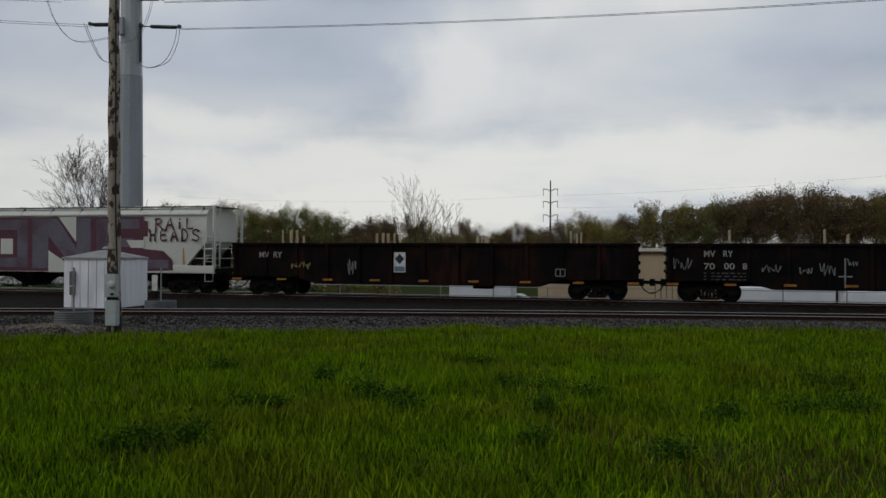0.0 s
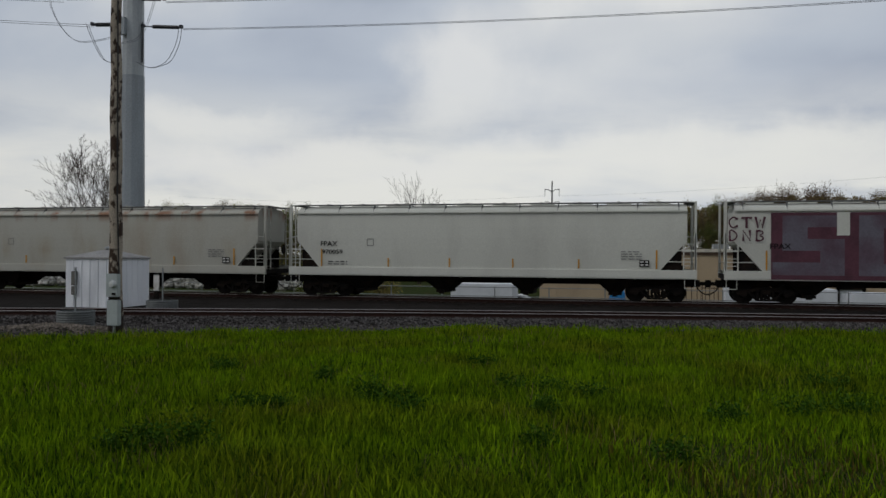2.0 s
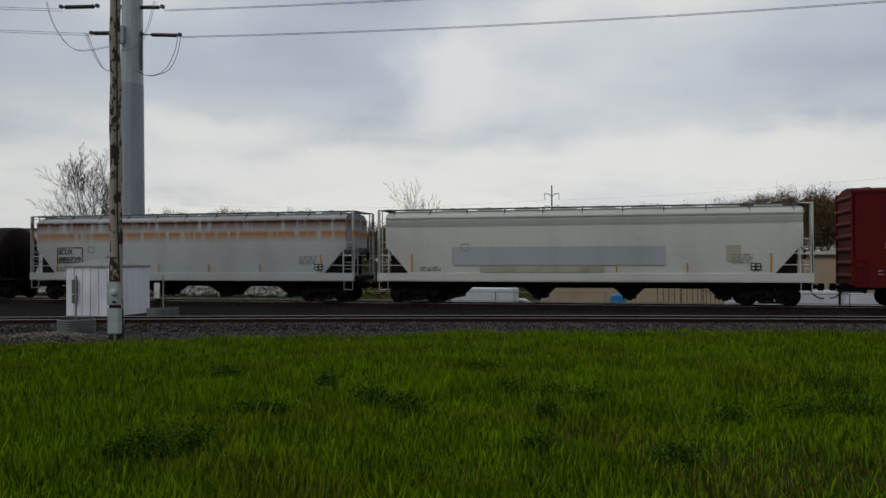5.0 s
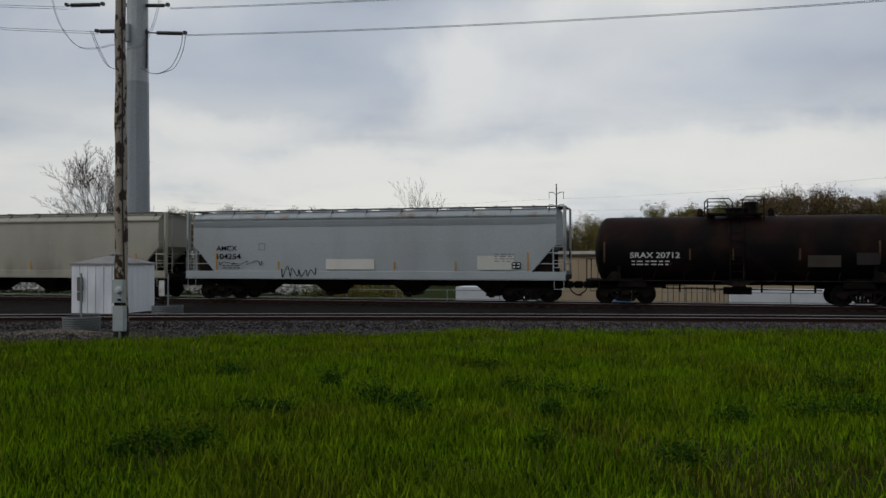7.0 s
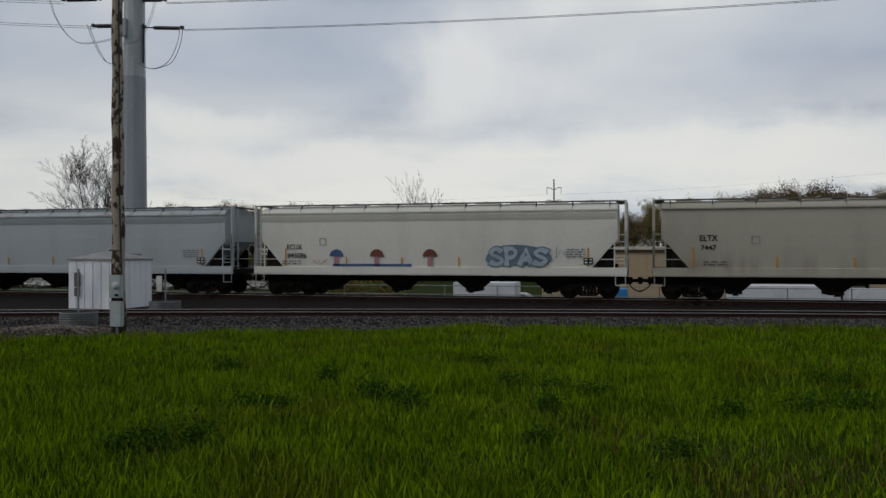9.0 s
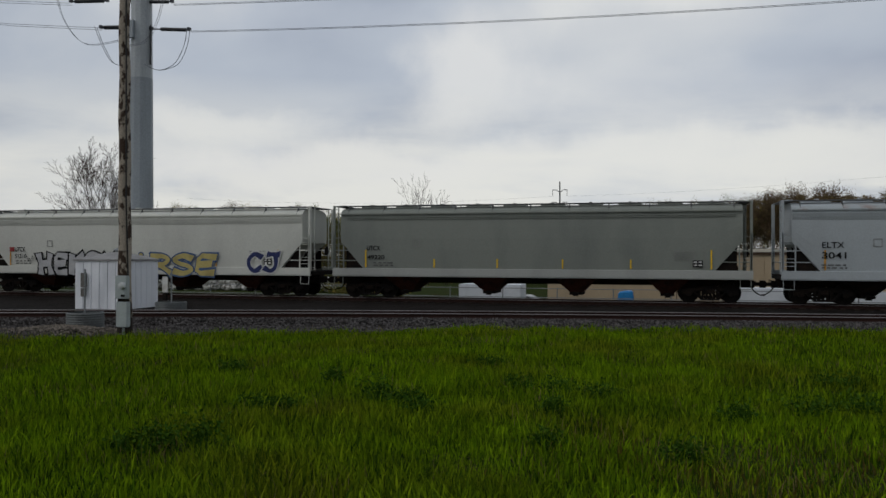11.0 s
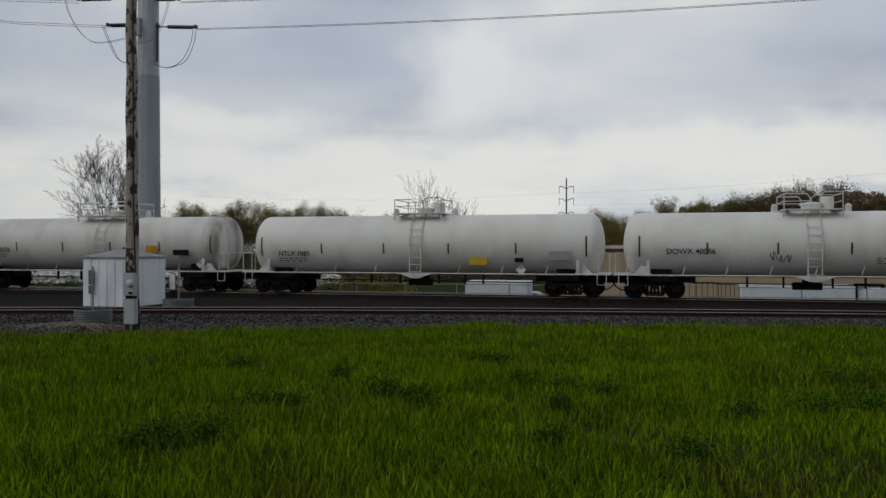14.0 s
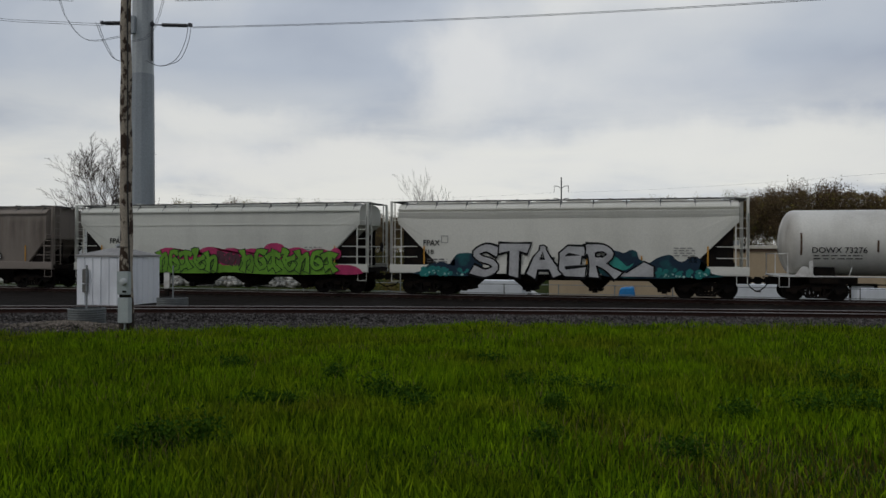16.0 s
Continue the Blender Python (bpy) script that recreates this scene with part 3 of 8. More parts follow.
    # outlet bays between the trucks
    for i in range(bays):
        x = (h - 3.55) * (2.0 * i / (bays - 1) - 1)
        bm = bmesh.new()
        top, bot = 0.98, 0.26
        a = [bm.verts.new(p) for p in ((x - top, -1.4, sill[0]), (x + top, -1.4, sill[0]), (x + top, 1.4, sill[0]), (x - top, 1.4, sill[0]))]
        b = [bm.verts.new(p) for p in ((x - bot, -0.75, 0.38), (x + bot, -0.75, 0.38), (x + bot, 0.75, 0.38), (x - bot, 0.75, 0.38))]
        bm.faces.new(a)
        bm.faces.new(b)
        for j in range(4):
            bm.faces.new((a[j], a[(j + 1) % 4], b[(j + 1) % 4], b[j]))
        p = part("outlet_bay", bm, gate, car)
        bm = bmesh.new()
        box(bm, x - 0.30, x + 0.30, -0.82, 0.82, 0.28, 0.39)
        tube(bm, [(x, -1.0, 0.32), (x, 1.0, 0.32)], 0.05, 8)
        box(bm, x - 0.12, x + 0.12, -1.0, -0.82, 0.22, 0.42)
        part("outlet_gate", bm, DARK_GEAR, p)
    # roof: walks, brackets, hatches
    for y in (-0.95, 0.95):
        bm = bmesh.new()
        box(bm, -h + 0.1, h - 0.1, y - 0.26, y + 0.26, top_z - 0.04, top_z)
        part("roof_walk", bm, GREY_DECK, car)
    k = 11

    def bracket():
        bm = bmesh.new()
        prism(bm, [(-0.03, roof_z + 0.2), (0.03, roof_z + 0.2), (0.03, top_z - 0.04), (-0.03, top_z - 0.04)], -1.26, -1.2)
        tube(bm, [(0, -1.5, roof_z + 0.06), (0, -1.22, top_z - 0.05)], 0.022, 4)
        return mesh_of("walk_bracket", bm, GREY_DECK)

    for i in range(k):
        x = -hb + 0.35 + (2 * hb - 0.7) * i / (k - 1)
        for s in (0, 180):
            b_ = part("walk_bracket", shared(("bracket", roof_z, top_z), bracket), None, car)
            b_.matrix_basis = pose(x, 0, 0, 0, 0, s)
    for i in range(10):
        x = -hb + 1.2 + (2 * hb - 2.4) * i / 9
        bm = bmesh.new()
        box(bm, x - 0.55, x + 0.55, -0.4, 0.4, top_z - 0.1, top_z + 0.05)
        box(bm, x - 0.06, x + 0.06, -0.5, 0.5, top_z + 0.03, top_z + 0.085)
        bmesh.ops.bevel(bm, geom=bm.edges[:], offset=0.015, segments=1, affect="EDGES")
        part("roof_hatch", bm, roof_paint, car)
    # end cages: corner posts, ladders, crossover rails
    for s in (-1, 1):
        for y in (-1.5, 1.5):
            bm = bmesh.new()
            box(bm, s * (h - 0.06) - 0.05, s * (h - 0.06) + 0.05, y - 0.05, y + 0.05, sill[0] + 0.2, top_z - 0.02)
            tube(bm, [(s * (h - 0.06), y, top_z - 0.05), (s * (h - 0.5), y * 0.75, top_z)], 0.025, 5)
            part("corner_post", bm, paint, car)
        ladder(car, s * (h - 0.06) - (0.0 if s < 0 else 0.5), -1.53, sill[0] + 0.1, slope_top + 0.5, 0.5, paint, 6)
        ladder(car, s * (h - 0.04), -1.35, sill[0] + 0.2, top_z, 0.45, paint, 9, "y")
        ladder(car, s * (h - 0.04), 0.9, sill[0] + 0.2, top_z, 0.45, paint, 9, "y")
        bm = bmesh.new()
        for z in (sill[0] + 0.75, sill[0] + 1.25):
            tube(bm, [(s * (h - 0.02), -1.45, z), (s * (h - 0.02), 1.45, z)], 0.02, 5)
            tube(bm, [(s * (h - 0.02), -1.52, z), (s * (h - 1.35), -1.52, z)], 0.02, 5)
        part("end_rail", bm, paint, car)
        bm = bmesh.new()
        box(bm, *sorted((s * (h - 0.5), s * (h - 0.02))), -1.3, 1.3, top_z - 0.06, top_z - 0.02)
        part("end_walk", bm, GREY_DECK, car)
        bm = bmesh.new()
        x = s * (h - 0.3)
        for dz in (0.0, -0.28):
            tube(bm, [(x - 0.22, -1.52, sill[0] + dz * 1.0), (x - 0.22, -1.54, sill[0] - 0.42), (x + 0.22, -1.54, sill[0] - 0.42), (x + 0.22, -1.52, sill[0])], 0.018, 5)
        part("stirrup_step", bm, paint, car)
    bm = bmesh.new()
    lathe(bm, [(0.25, 0.0), (0.25, 0.03)], 14, "x", (h - 0.02, 0.55, 2.3))
    part("brake_wheel", bm, DARK_GEAR, car)
    bm = bmesh.new()
    tube(bm, [(h - 1.1, 0.2, 1.5), (h - 0.45, 0.2, 1.5)], 0.16, 10)
    part("air_reservoir", bm, DARK_GEAR, car)
    for s in (-1, 1):
        truck(car, s * (h - 1.75))
    couplers(car, h)
    n = 6
    strips(car, [-hb + 1.7 + (2 * hb - 3.4) * i / (n - 1) for i in range(n) if 0 < i < n - 1], sill[1] + 0.04, 0.42, strip, y=-1.592)
    strips(car, [-hb + 1.3, hb - 1.3], sill[1] + 0.04, 0.85, strip, y=-1.592)
    return car, h


def tank(right, left, top, bottom, paint, label, deck_paint, rail_paint, strip=ORANGE, dome=0.0, platform=2.4, hi=1.0, sill_paint=None, frame=0.9, ladders=True, hand=True, centre=0.0, strip_at=None):
    """A tank car: cylinder with domed heads on stub sills, valve platform with rails, ladder, side rail and trucks."""
    car, ht = rail_car("tank_car", right, left, label)
    h = ht + 0.25
    r = (top - bottom) / 2
    zc = (top + bottom) / 2
    bm = bmesh.new()
    prof = []
    head = 0.62
    for i in range(9):
        a = math.pi / 2 * i / 8
        prof.append((max(r * math.sin(a), 0.001), -ht + head * (1 - math.cos(a))))
    prof += [(r, -ht + head + (2 * ht - 2 * head) * i / 8) for i in range(1, 8)]
    prof += [(q, -x) for q, x in prof[:9][::-1]]
    lathe(bm, prof, 56, "x", (0, 0, zc))
    body = part("tank_shell", bm, paint, car, smooth=True)
    for i in range(1, 6):
        x = -ht + 2 * ht * i / 6
        bm = bmesh.new()
        lathe(bm, [(r + 0.002, x - 0.025), (r + 0.009, x - 0.012), (r + 0.009, x + 0.012), (r + 0.002, x + 0.025)], 56, "x", (0, 0, zc))
        part("weld_seam", bm, paint, body)
    for s in (-1, 1):
        bm = bmesh.new()
        box(bm, *sorted((s * (h + 0.1), s * (ht - 3.2))), -0.32, 0.32, 0.72, 1.06)
        box(bm, *sorted((s * (ht - 1.1), s * (ht - 2.3))), -1.25, 1.25, 0.78, 1.0)
        for y in (-0.9, 0.9):
            prism(bm, [(s * (ht - 1.2), 0.9), (s * (ht - 2.2), 0.9), (s * (ht - 2.1), zc - 0.6), (s * (ht - 1.3), zc - 0.6)], y - 0.06, y + 0.06)
        part("stub_sill", bm, sill_paint or DARK_GEAR, car)
    for s in (-1, 1):
        bm = bmesh.new()
        box(bm, *sorted((s * (h + 0.1), s * (ht - 0.9))), -1.5, 1.5, 1.06, 1.13)
        part("end_platform", bm, deck_paint, car)
        bm = bmesh.new()
        if hand:
            tube(bm, [(s * (h + 0.05), -1.45, 1.1), (s * (h + 0.05), -1.45, 2.05), (s * (h + 0.05), 1.45, 2.05), (s * (h + 0.05), 1.45, 1.1)], 0.022, 6)
            tube(bm, [(s * (h + 0.05), -1.45, 2.05), (s * (h - 0.45), -1.47, 2.05), (s * (h - 0.45), -1.47, 1.1)], 0.022, 6)
        tube(bm, [(s * (h - 0.1), -1.52, 1.06), (s * (h - 0.1), -1.54, 0.62), (s * (h - 0.5), -1.54, 0.62), (s * (h - 0.5), -1.52, 1.06)], 0.02, 5)
        part("end_rail", bm, rail_paint, car)
        bm = bmesh.new()
        box(bm, *sorted((s * (ht - 1.05), s * (ht - 1.2))), -1.5, -1.44, 1.1, 1.75)
        prism(bm, [(s * (ht - 0.5), 1.1), (s * (ht - 1.3), 1.1), (s * (ht - 1.0), 1.5), (s * (ht - 0.8), 1.5)], -1.35, -1.2)
        part("tank_anchor", bm, rail_paint, car)
    # long rail low on the sides
    for y in (-1.52, 1.52):
        bm = bmesh.new()
        tube(bm, [(-ht + 0.9, y, 1.08), (ht - 0.9, y, 1.08)], 0.035, 6)
        k = 7
        for i in range(k):
            x = -ht + 2.6 + (2 * ht - 5.2) * i / (k - 1)
            tube(bm, [(x, y, 1.08), (x + 0.12, y * 0.97, 1.5)], 0.018, 5)
        part("side_rail", bm, rail_paint, car)
    # brake gear hanging under the shell
    bm = bmesh.new()
    tube(bm, [(-ht + 3.0, -0.4, 0.72), (ht - 3.0, -0.4, 0.66)], 0.03, 6)
    tube(bm, [(-0.7, -0.2, 0.62), (0.5, -0.2, 0.62)], 0.17, 12)
    for x in (-2.6, -1.1, 0.9, 2.2, 3.1):
        box(bm, x - 0.04, x + 0.04, -0.45, -0.35, 0.55, bottom + 0.25)
    lathe(bm, [(0.28, bottom - 0.2), (0.28, bottom + 0.1)], 14)
    lathe(bm, [(0.12, bottom - 0.42), (0.12, bottom - 0.2)], 10)
    part("brake_gear", bm, DARK_GEAR, car)
    # valve platform on top
    p = platform / 2
    zt = top + 0.05
    bm = bmesh.new()
    box(bm, -p, p, -1.15, -0.5, zt - 0.02, zt + 0.03)
    box(bm, -p, p, 0.5, 1.15, zt - 0.02, zt + 0.03)
    box(bm, -p, -p + 0.4, -0.5, 0.5, zt - 0.02, zt + 0.03)
    box(bm, p - 0.4, p, -0.5, 0.5, zt - 0.02, zt + 0.03)
    for x in (-p, p - 0.06):
        for y in (-1.15, 1.09):
            box(bm, x, x + 0.06, y, y + 0.06, zt - 0.32, zt)
    deck = part("valve_platform", bm, deck_paint, car)
    bm = bmesh.new()
    for y in (-1.12, 1.12):
        tube(bm, [(-p + 0.03, y, zt - 0.3), (-p + 0.03, y, zt + hi * 0.68), (-0.28, y, zt + hi * 0.68), (-0.12, y, zt + hi * 0.5), (-0.12, y, zt)], 0.028, 6)
        tube(bm, [(p - 0.03, y, zt - 0.3), (p - 0.03, y, zt + hi * 0.75), (0.45, y, zt + hi * 0.75), (0.28, y, zt + hi * 0.6), (0.28, y, zt)], 0.028, 6)
        tube(bm, [(-p + 0.03, y, zt + hi * 0.36), (-0.12, y, zt + hi * 0.36)], 0.02, 5)
    for x in (-p + 0.03, p - 0.03):
        for z in (0.36, 0.68):
            tube(bm, [(x, -1.12, zt + hi * z), (x, 1.12, zt + hi * z)], 0.024, 5)
    part("platform_rail", bm, rail_paint, deck)
    bm = bmesh.new()
    lathe(bm, [(0.42, top - 0.1), (0.42, zt + 0.22), (0.48, zt + 0.22), (0.48, zt + 0.3), (0.2, zt + 0.36)], 20, "z", (0.1, 0, 0))
    part("manway", bm, paint, deck)
    bm = bmesh.new()
    lathe(bm, [(0.3, top - 0.1), (0.3, zt + 0.55), (0.24, zt + 0.6)], 18, "z", (p * 0.62, 0.1, 0))
    part("valve_housing", bm, paint, deck)
    bm = bmesh.new()
    lathe(bm, [(0.14, top - 0.1), (0.14, zt + 0.18), (0.08, zt + 0.3)], 12, "z", (-p - 0.22, 0, 0))
    part("relief_valve", bm, rail_paint, deck)
    bm = bmesh.new()
    lathe(bm, [(0.14, top - 0.1), (0.14, zt + 0.2), (0.06, zt + 0.3)], 12, "z", (p + 0.4, 0, 0))
    part("relief_valve", bm, rail_paint, deck)
    if ladders:
        bm = bmesh.new()
        for x in (-0.28, 0.28):
            pts = [(x, -1.55, 1.05), (x, -1.57, zc)]
            for i in range(1, 6):
                a = radians(14 * i)
                pts.append((x, -(r + 0.09) * math.cos(a), zc + (r + 0.09) * math.sin(a)))
            tube(bm, pts, 0.028, 5)
        for i in range(7):
            z = 1.15 + i * 0.34
            y = -1.57 if z < zc else -math.sqrt(max((r + 0.09) ** 2 - (z - zc) ** 2, 0.3))
            tube(bm, [(-0.28, y, z), (0.28, y, z)], 0.018, 5)
        prism(bm, [(-0.9, 1.1), (0.9, 1.1), (0.2, 0.85), (-0.2, 0.85)], -1.56, -1.5)
        part("ladder", bm, rail_paint, car)
    for s in (-1, 1):
        truck(car, s * (h - 1.65))
    couplers(car, h + 0.08)
    n = 6
    places = strip_at or [-ht + 0.75 + (2 * ht - 1.5) * i / (n - 1) for i in range(n)]
    for i, x in enumerate(places):
        z, tall = (zc - 0.42, 0.5) if 0 < i < len(places) - 1 else (zc - 0.55, 0.95)
        bm = bmesh.new()
        k = 5
        a0 = math.asin(max(-0.99, (z - zc) / (r + 0.012)))
        a1 = math.asin(min(0.99, (z + tall - zc) / (r + 0.012)))
        vs = []
        for j in range(k + 1):
            a = a0 + (a1 - a0) * j / k
            y, zz = -(r + 0.012) * math.cos(a), zc + (r + 0.012) * math.sin(a)
            vs.append((bm.verts.new((x - 0.04, y, zz)), bm.verts.new((x + 0.04, y, zz))))
        for u, v in zip(vs, vs[1:]):
            bm.faces.new((u[0], u[1], v[1], v[0]))
        part("reflector_strip", bm, strip, car, "upright reflective strip")
    for o in car.children:
        if o.name.split(".")[0] in ("valve_platform", "ladder"):
            o.location.x = centre
    return car, ht


def gondola(right, left, label, seed, top=2.53, bottom=0.62, paint=GON_BLACK):
    car, h = rail_car("gondola_car", right, left, label)
    hb = h - 0.1
    bm = bmesh.new()
    for y in (-1, 1):
        box(bm, -hb, hb, *sorted((y * 1.42, y * 1.48)), 1.1, top)
        prism(bm, [(-hb, 1.1), (hb, 1.1), (hb, 0.98), (hb - 3.4, 0.94), (hb - 4.4, bottom), (-hb + 4.4, bottom), (-hb + 3.4, 0.94), (-hb, 0.98)], *sorted((y * 1.42, y * 1.48)))
    part("side_wall", bm, paint, car)
    for x in (-hb, hb - 0.06):
        bm = bmesh.new()
        box(bm, x, x + 0.06, -1.42, 1.42, 1.0, top)
        for z in (1.35, 1.75, 2.15):
            s = -1 if x < 0 else 1
            xx = x if s < 0 else x + 0.06
            prism(bm, [(xx, z - 0.1), (xx + s * 0.09, z - 0.05), (xx + s * 0.09, z + 0.05), (xx, z + 0.1)], -1.4, 1.4)
        part("end_wall", bm, paint, car)
    bm = bmesh.new()
    box(bm, -hb, hb, -1.42, 1.42, 1.0, 1.06)
    box(bm, -h, h, -0.3, 0.3, 0.72, 1.0)
    part("floor", bm, DARK_GEAR, car)
    for y in (-1, 1):
        bm = bmesh.new()
        box(bm, -h + 0.02, h - 0.02, *sorted((y * 1.4, y * 1.6)), top - 0.02, top + 0.1)
        bmesh.ops.bevel(bm, geom=bm.edges[:], offset=0.02, segments=1, affect="EDGES")
        part("top_chord", bm, paint, car)
    k = 13
    for i in range(k):
        x = -hb + 0.12 + (2 * hb - 0.24) * i / (k - 1)
        zb = 0.98 if i < 3 or i > k - 4 else bottom
        for y in (-1, 1):
            bm = bmesh.new()
            prism(bm, [(x - 0.09, zb), (x + 0.09, zb), (x + 0.07, top - 0.02), (x - 0.07, top - 0.02)], *sorted((y * 1.48, y * 1.59)))
            bmesh.ops.bevel(bm, geom=bm.edges[:], offset=0.02, segments=1, affect="EDGES")
            part("side_post", bm, paint, car)
    for s in (-1, 1):
        truck(car, s * (h - 1.95))
    couplers(car, h - 0.05)
    bm = bmesh.new()
    tube(bm, [(-4.5, -0.6, 0.66), (5.0, -0.6, 0.62)], 0.03, 6)
    tube(bm, [(2.2, -0.5, 0.6), (3.2, -0.5, 0.6)], 0.16, 10)
    for x in (-5.5, -3.7, -1.9, 0.0, 1.9, 3.7, 5.5):
        box(bm, x - 0.06, x + 0.06, -1.4, 1.4, 0.68, 1.0)
    part("underframe", bm, DARK_GEAR, car)
    for s in (-1, 1):
        ladder(car, s * (h - 0.4) - 0.22, -1.62, 0.9, top - 0.1, 0.44, paint, 5)
    return car, h


def stakes(car, xs, top, seed):
    """Light sawn stakes of the load that stand above the side."""
    rnd = random.Random(seed)
    wood = mat("pale_sawn_wood", (0.42, 0.33, 0.20), 0.85, 0, 20, 3, 0.3, 0.1)
    for x, z, lean in xs:
        bm = bmesh.new()
        w = rnd.uniform(0.06, 0.1)
        prism(bm, [(x - w / 2, 1.1), (x + w / 2, 1.1), (x + lean + w / 2, top + z), (x + lean - w / 2, top + z - 0.03)], rnd.uniform(-1.1, -0.9), -0.86)
        part("load_stake", bm, wood, car, "pale sawn wooden stake of the load")


def boxcar(right, left, label, paint):
    car, h = rail_car("boxcar", right, left, label)
    eave, bottom = 4.96, 0.78
    bm = bmesh.new()
    prof = [(1.52, bottom + 0.25), (1.52, eave), (1.0, eave + 0.14), (0.0, eave + 0.2), (-1.0, eave + 0.14), (-1.52, eave), (-1.52, bottom + 0.25)]
    a = [bm.verts.new((-h + 0.15, y, z)) for y, z in prof]
    b = [bm.verts.new((h - 0.15, y, z)) for y, z in prof]
    bm.faces.new(a)
    bm.faces.new(b[::-1])
    for i in range(len(a)):
        j = (i + 1) % len(a)
        bm.faces.new((a[i], a[j], b[j], b[i]))
    part("body", bm, paint, car)
    door0, door1 = -1.95, 1.6
    k = 7
    for a0, a1 in ((-h + 0.12, door0 - 0.1), (door1 + 0.1, h - 0.12)):
        n = 5
        for i in range(n):
            x0 = a0 + (a1 - a0) * i / n
            x1 = a0 + (a1 - a0) * (i + 1) / n
            bm = bmesh.new()
            box(bm, x0 + 0.02, x1 - 0.02, -1.545, -1.52, bottom + 0.22, eave - 0.1)
            prism(bm, [(x1 - 0.1, bottom + 0.22), (x1 + 0.0, bottom + 0.22), (x1 + 0.0, eave - 0.1), (x1 - 0.1, eave - 0.1)], -1.568, -1.545)
            bmesh.ops.bevel(bm, geom=bm.edges[:], offset=0.012, segments=1, affect="EDGES")
            part("side_panel", bm, paint, car)
    # sliding door with pressed ribs
    bm = bmesh.new()
    box(bm, door0, door1, -1.6, -1.53, bottom + 0.3, eave - 0.15)
    door = part("sliding_door", bm, paint, car)
    for i in range(17):
        z = bottom + 0.45 + i * (eave - bottom - 0.85) / 16
        bm = bmesh.new()
        prism(bm, [(door0 + 0.1, z - 0.05), (door1 - 0.1, z - 0.05), (door1 - 0.14, z + 0.05), (door0 + 0.14, z + 0.05)], -1.635, -1.6)
        bmesh.ops.bevel(bm, geom=bm.edges[:], offset=0.015, segments=1, affect="EDGES")
        part("door_rib", bm, paint, door)
    bm = bmesh.new()
    for x in (door0 + 0.05, door1 - 0.45):
        tube(bm, [(x, -1.66, bottom + 0.3), (x, -1.66, eave - 0.2)], 0.02, 6)
    part("lock_rod", bm, paint, door)
    for y0, z0, z1 in ((-1.64, bottom + 0.18, bottom + 0.28), (-1.62, eave - 0.14, eave - 0.06)):
        bm = bmesh.new()
        box(bm, door0 - 2.6, door1 + 0.3, y0, -1.55, z0, z1)
        part("door_track", bm, paint, car)
    for y in (-1, 1):
        bm = bmesh.new()
        prism(bm, [(-h + 0.1, bottom + 0.32), (h - 0.1, bottom + 0.32), (h - 0.1, bottom + 0.1), (h - 3.6, bottom + 0.05), (h - 4.4, bottom - 0.1), (-h + 4.4, bottom - 0.1), (-h + 3.6, bottom + 0.05), (-h + 0.1, bottom + 0.1)], *sorted((y * 1.57, y * 1.47)))
        part("side_sill", bm, paint, car)
        bm = bmesh.new()
        box(bm, -h + 0.08, h - 0.08, *sorted((y * 1.5, y * 1.58)), eave - 0.1, eave + 0.02)
        part("top_plate", bm, paint, car)
    for s in (-1, 1):
        bm = bmesh.new()
        box(bm, *sorted((s * (h - 0.15), s * (h - 0.08))), -1.5, 1.5, bottom + 0.2, eave - 0.02)
        for y in (-1.5, 1.42):
            box(bm, *sorted((s * (h - 0.12), s * h)), y, y + 0.08, bottom + 0.2, eave)
        e_ = part("end_wall", bm, paint, car)
        for i in range(7):
            z = bottom + 0.55 + i * 0.56
            bm = bmesh.new()
            prism(bm, [(s * (h - 0.08), z - 0.13), (s * (h + 0.02), z - 0.03), (s * (h + 0.02), z + 0.03), (s * (h - 0.08), z + 0.13)], -1.38, 1.38)
            part("end_rib", bm, paint, e_)
    for i in range(12):
        x = -h + 0.8 + (2 * h - 1.6) * i / 11
        bm = bmesh.new()
        prof = [(-1.54, eave), (-1.0, eave + 0.15), (0, eave + 0.21), (1.0, eave + 0.15), (1.54, eave)]
        for (y0, z0), (y1, z1) in zip(prof, prof[1:]):
            v = [bm.verts.new(p) for p in ((x - 0.06, y0, z0), (x + 0.06, y0, z0), (x + 0.06, y1, z1), (x - 0.06, y1, z1), (x - 0.05, y0, z0 + 0.025), (x + 0.05, y0, z0 + 0.025), (x + 0.05, y1, z1 + 0.025), (x - 0.05, y1, z1 + 0.025))]
            for f in ((4, 5, 6, 7), (0, 1, 5, 4), (1, 2, 6, 5), (2, 3, 7, 6), (3, 0, 4, 7)):
                bm.faces.new([v[q] for q in f])
        part("roof_rib", bm, paint, car)
    bm = bmesh.new()
    box(bm, -h, h, -0.3, 0.3, 0.72, 1.03)
    tube(bm, [(-h + 4.5, -1.2, 0.62), (h - 5, -1.2, 0.6)], 0.025, 5)
    for x in (-4.2, -2.1, 0.4, 2.6, 4.4):
        box(bm, x - 0.05, x + 0.05, -1.3, 1.3, 0.6, 1.0)
    part("underframe", bm, DARK_GEAR, car)
    for s in (-1, 1):
        ladder(car, s * (h - 0.3) - 0.22, -1.6, 0.95, 2.2, 0.44, paint, 4)
        truck(car, s * (h - 2.75))
    couplers(car, h - 0.1)
    return car, h


def hopper_paint(name, color, second, rust=0.0, at=(0.5, 0.75), streak=3.0):
    return mat(name, color, 0.55, 0.0, 18, 0.55, 0.10, 0.04, second, streak=streak, mixat=at)


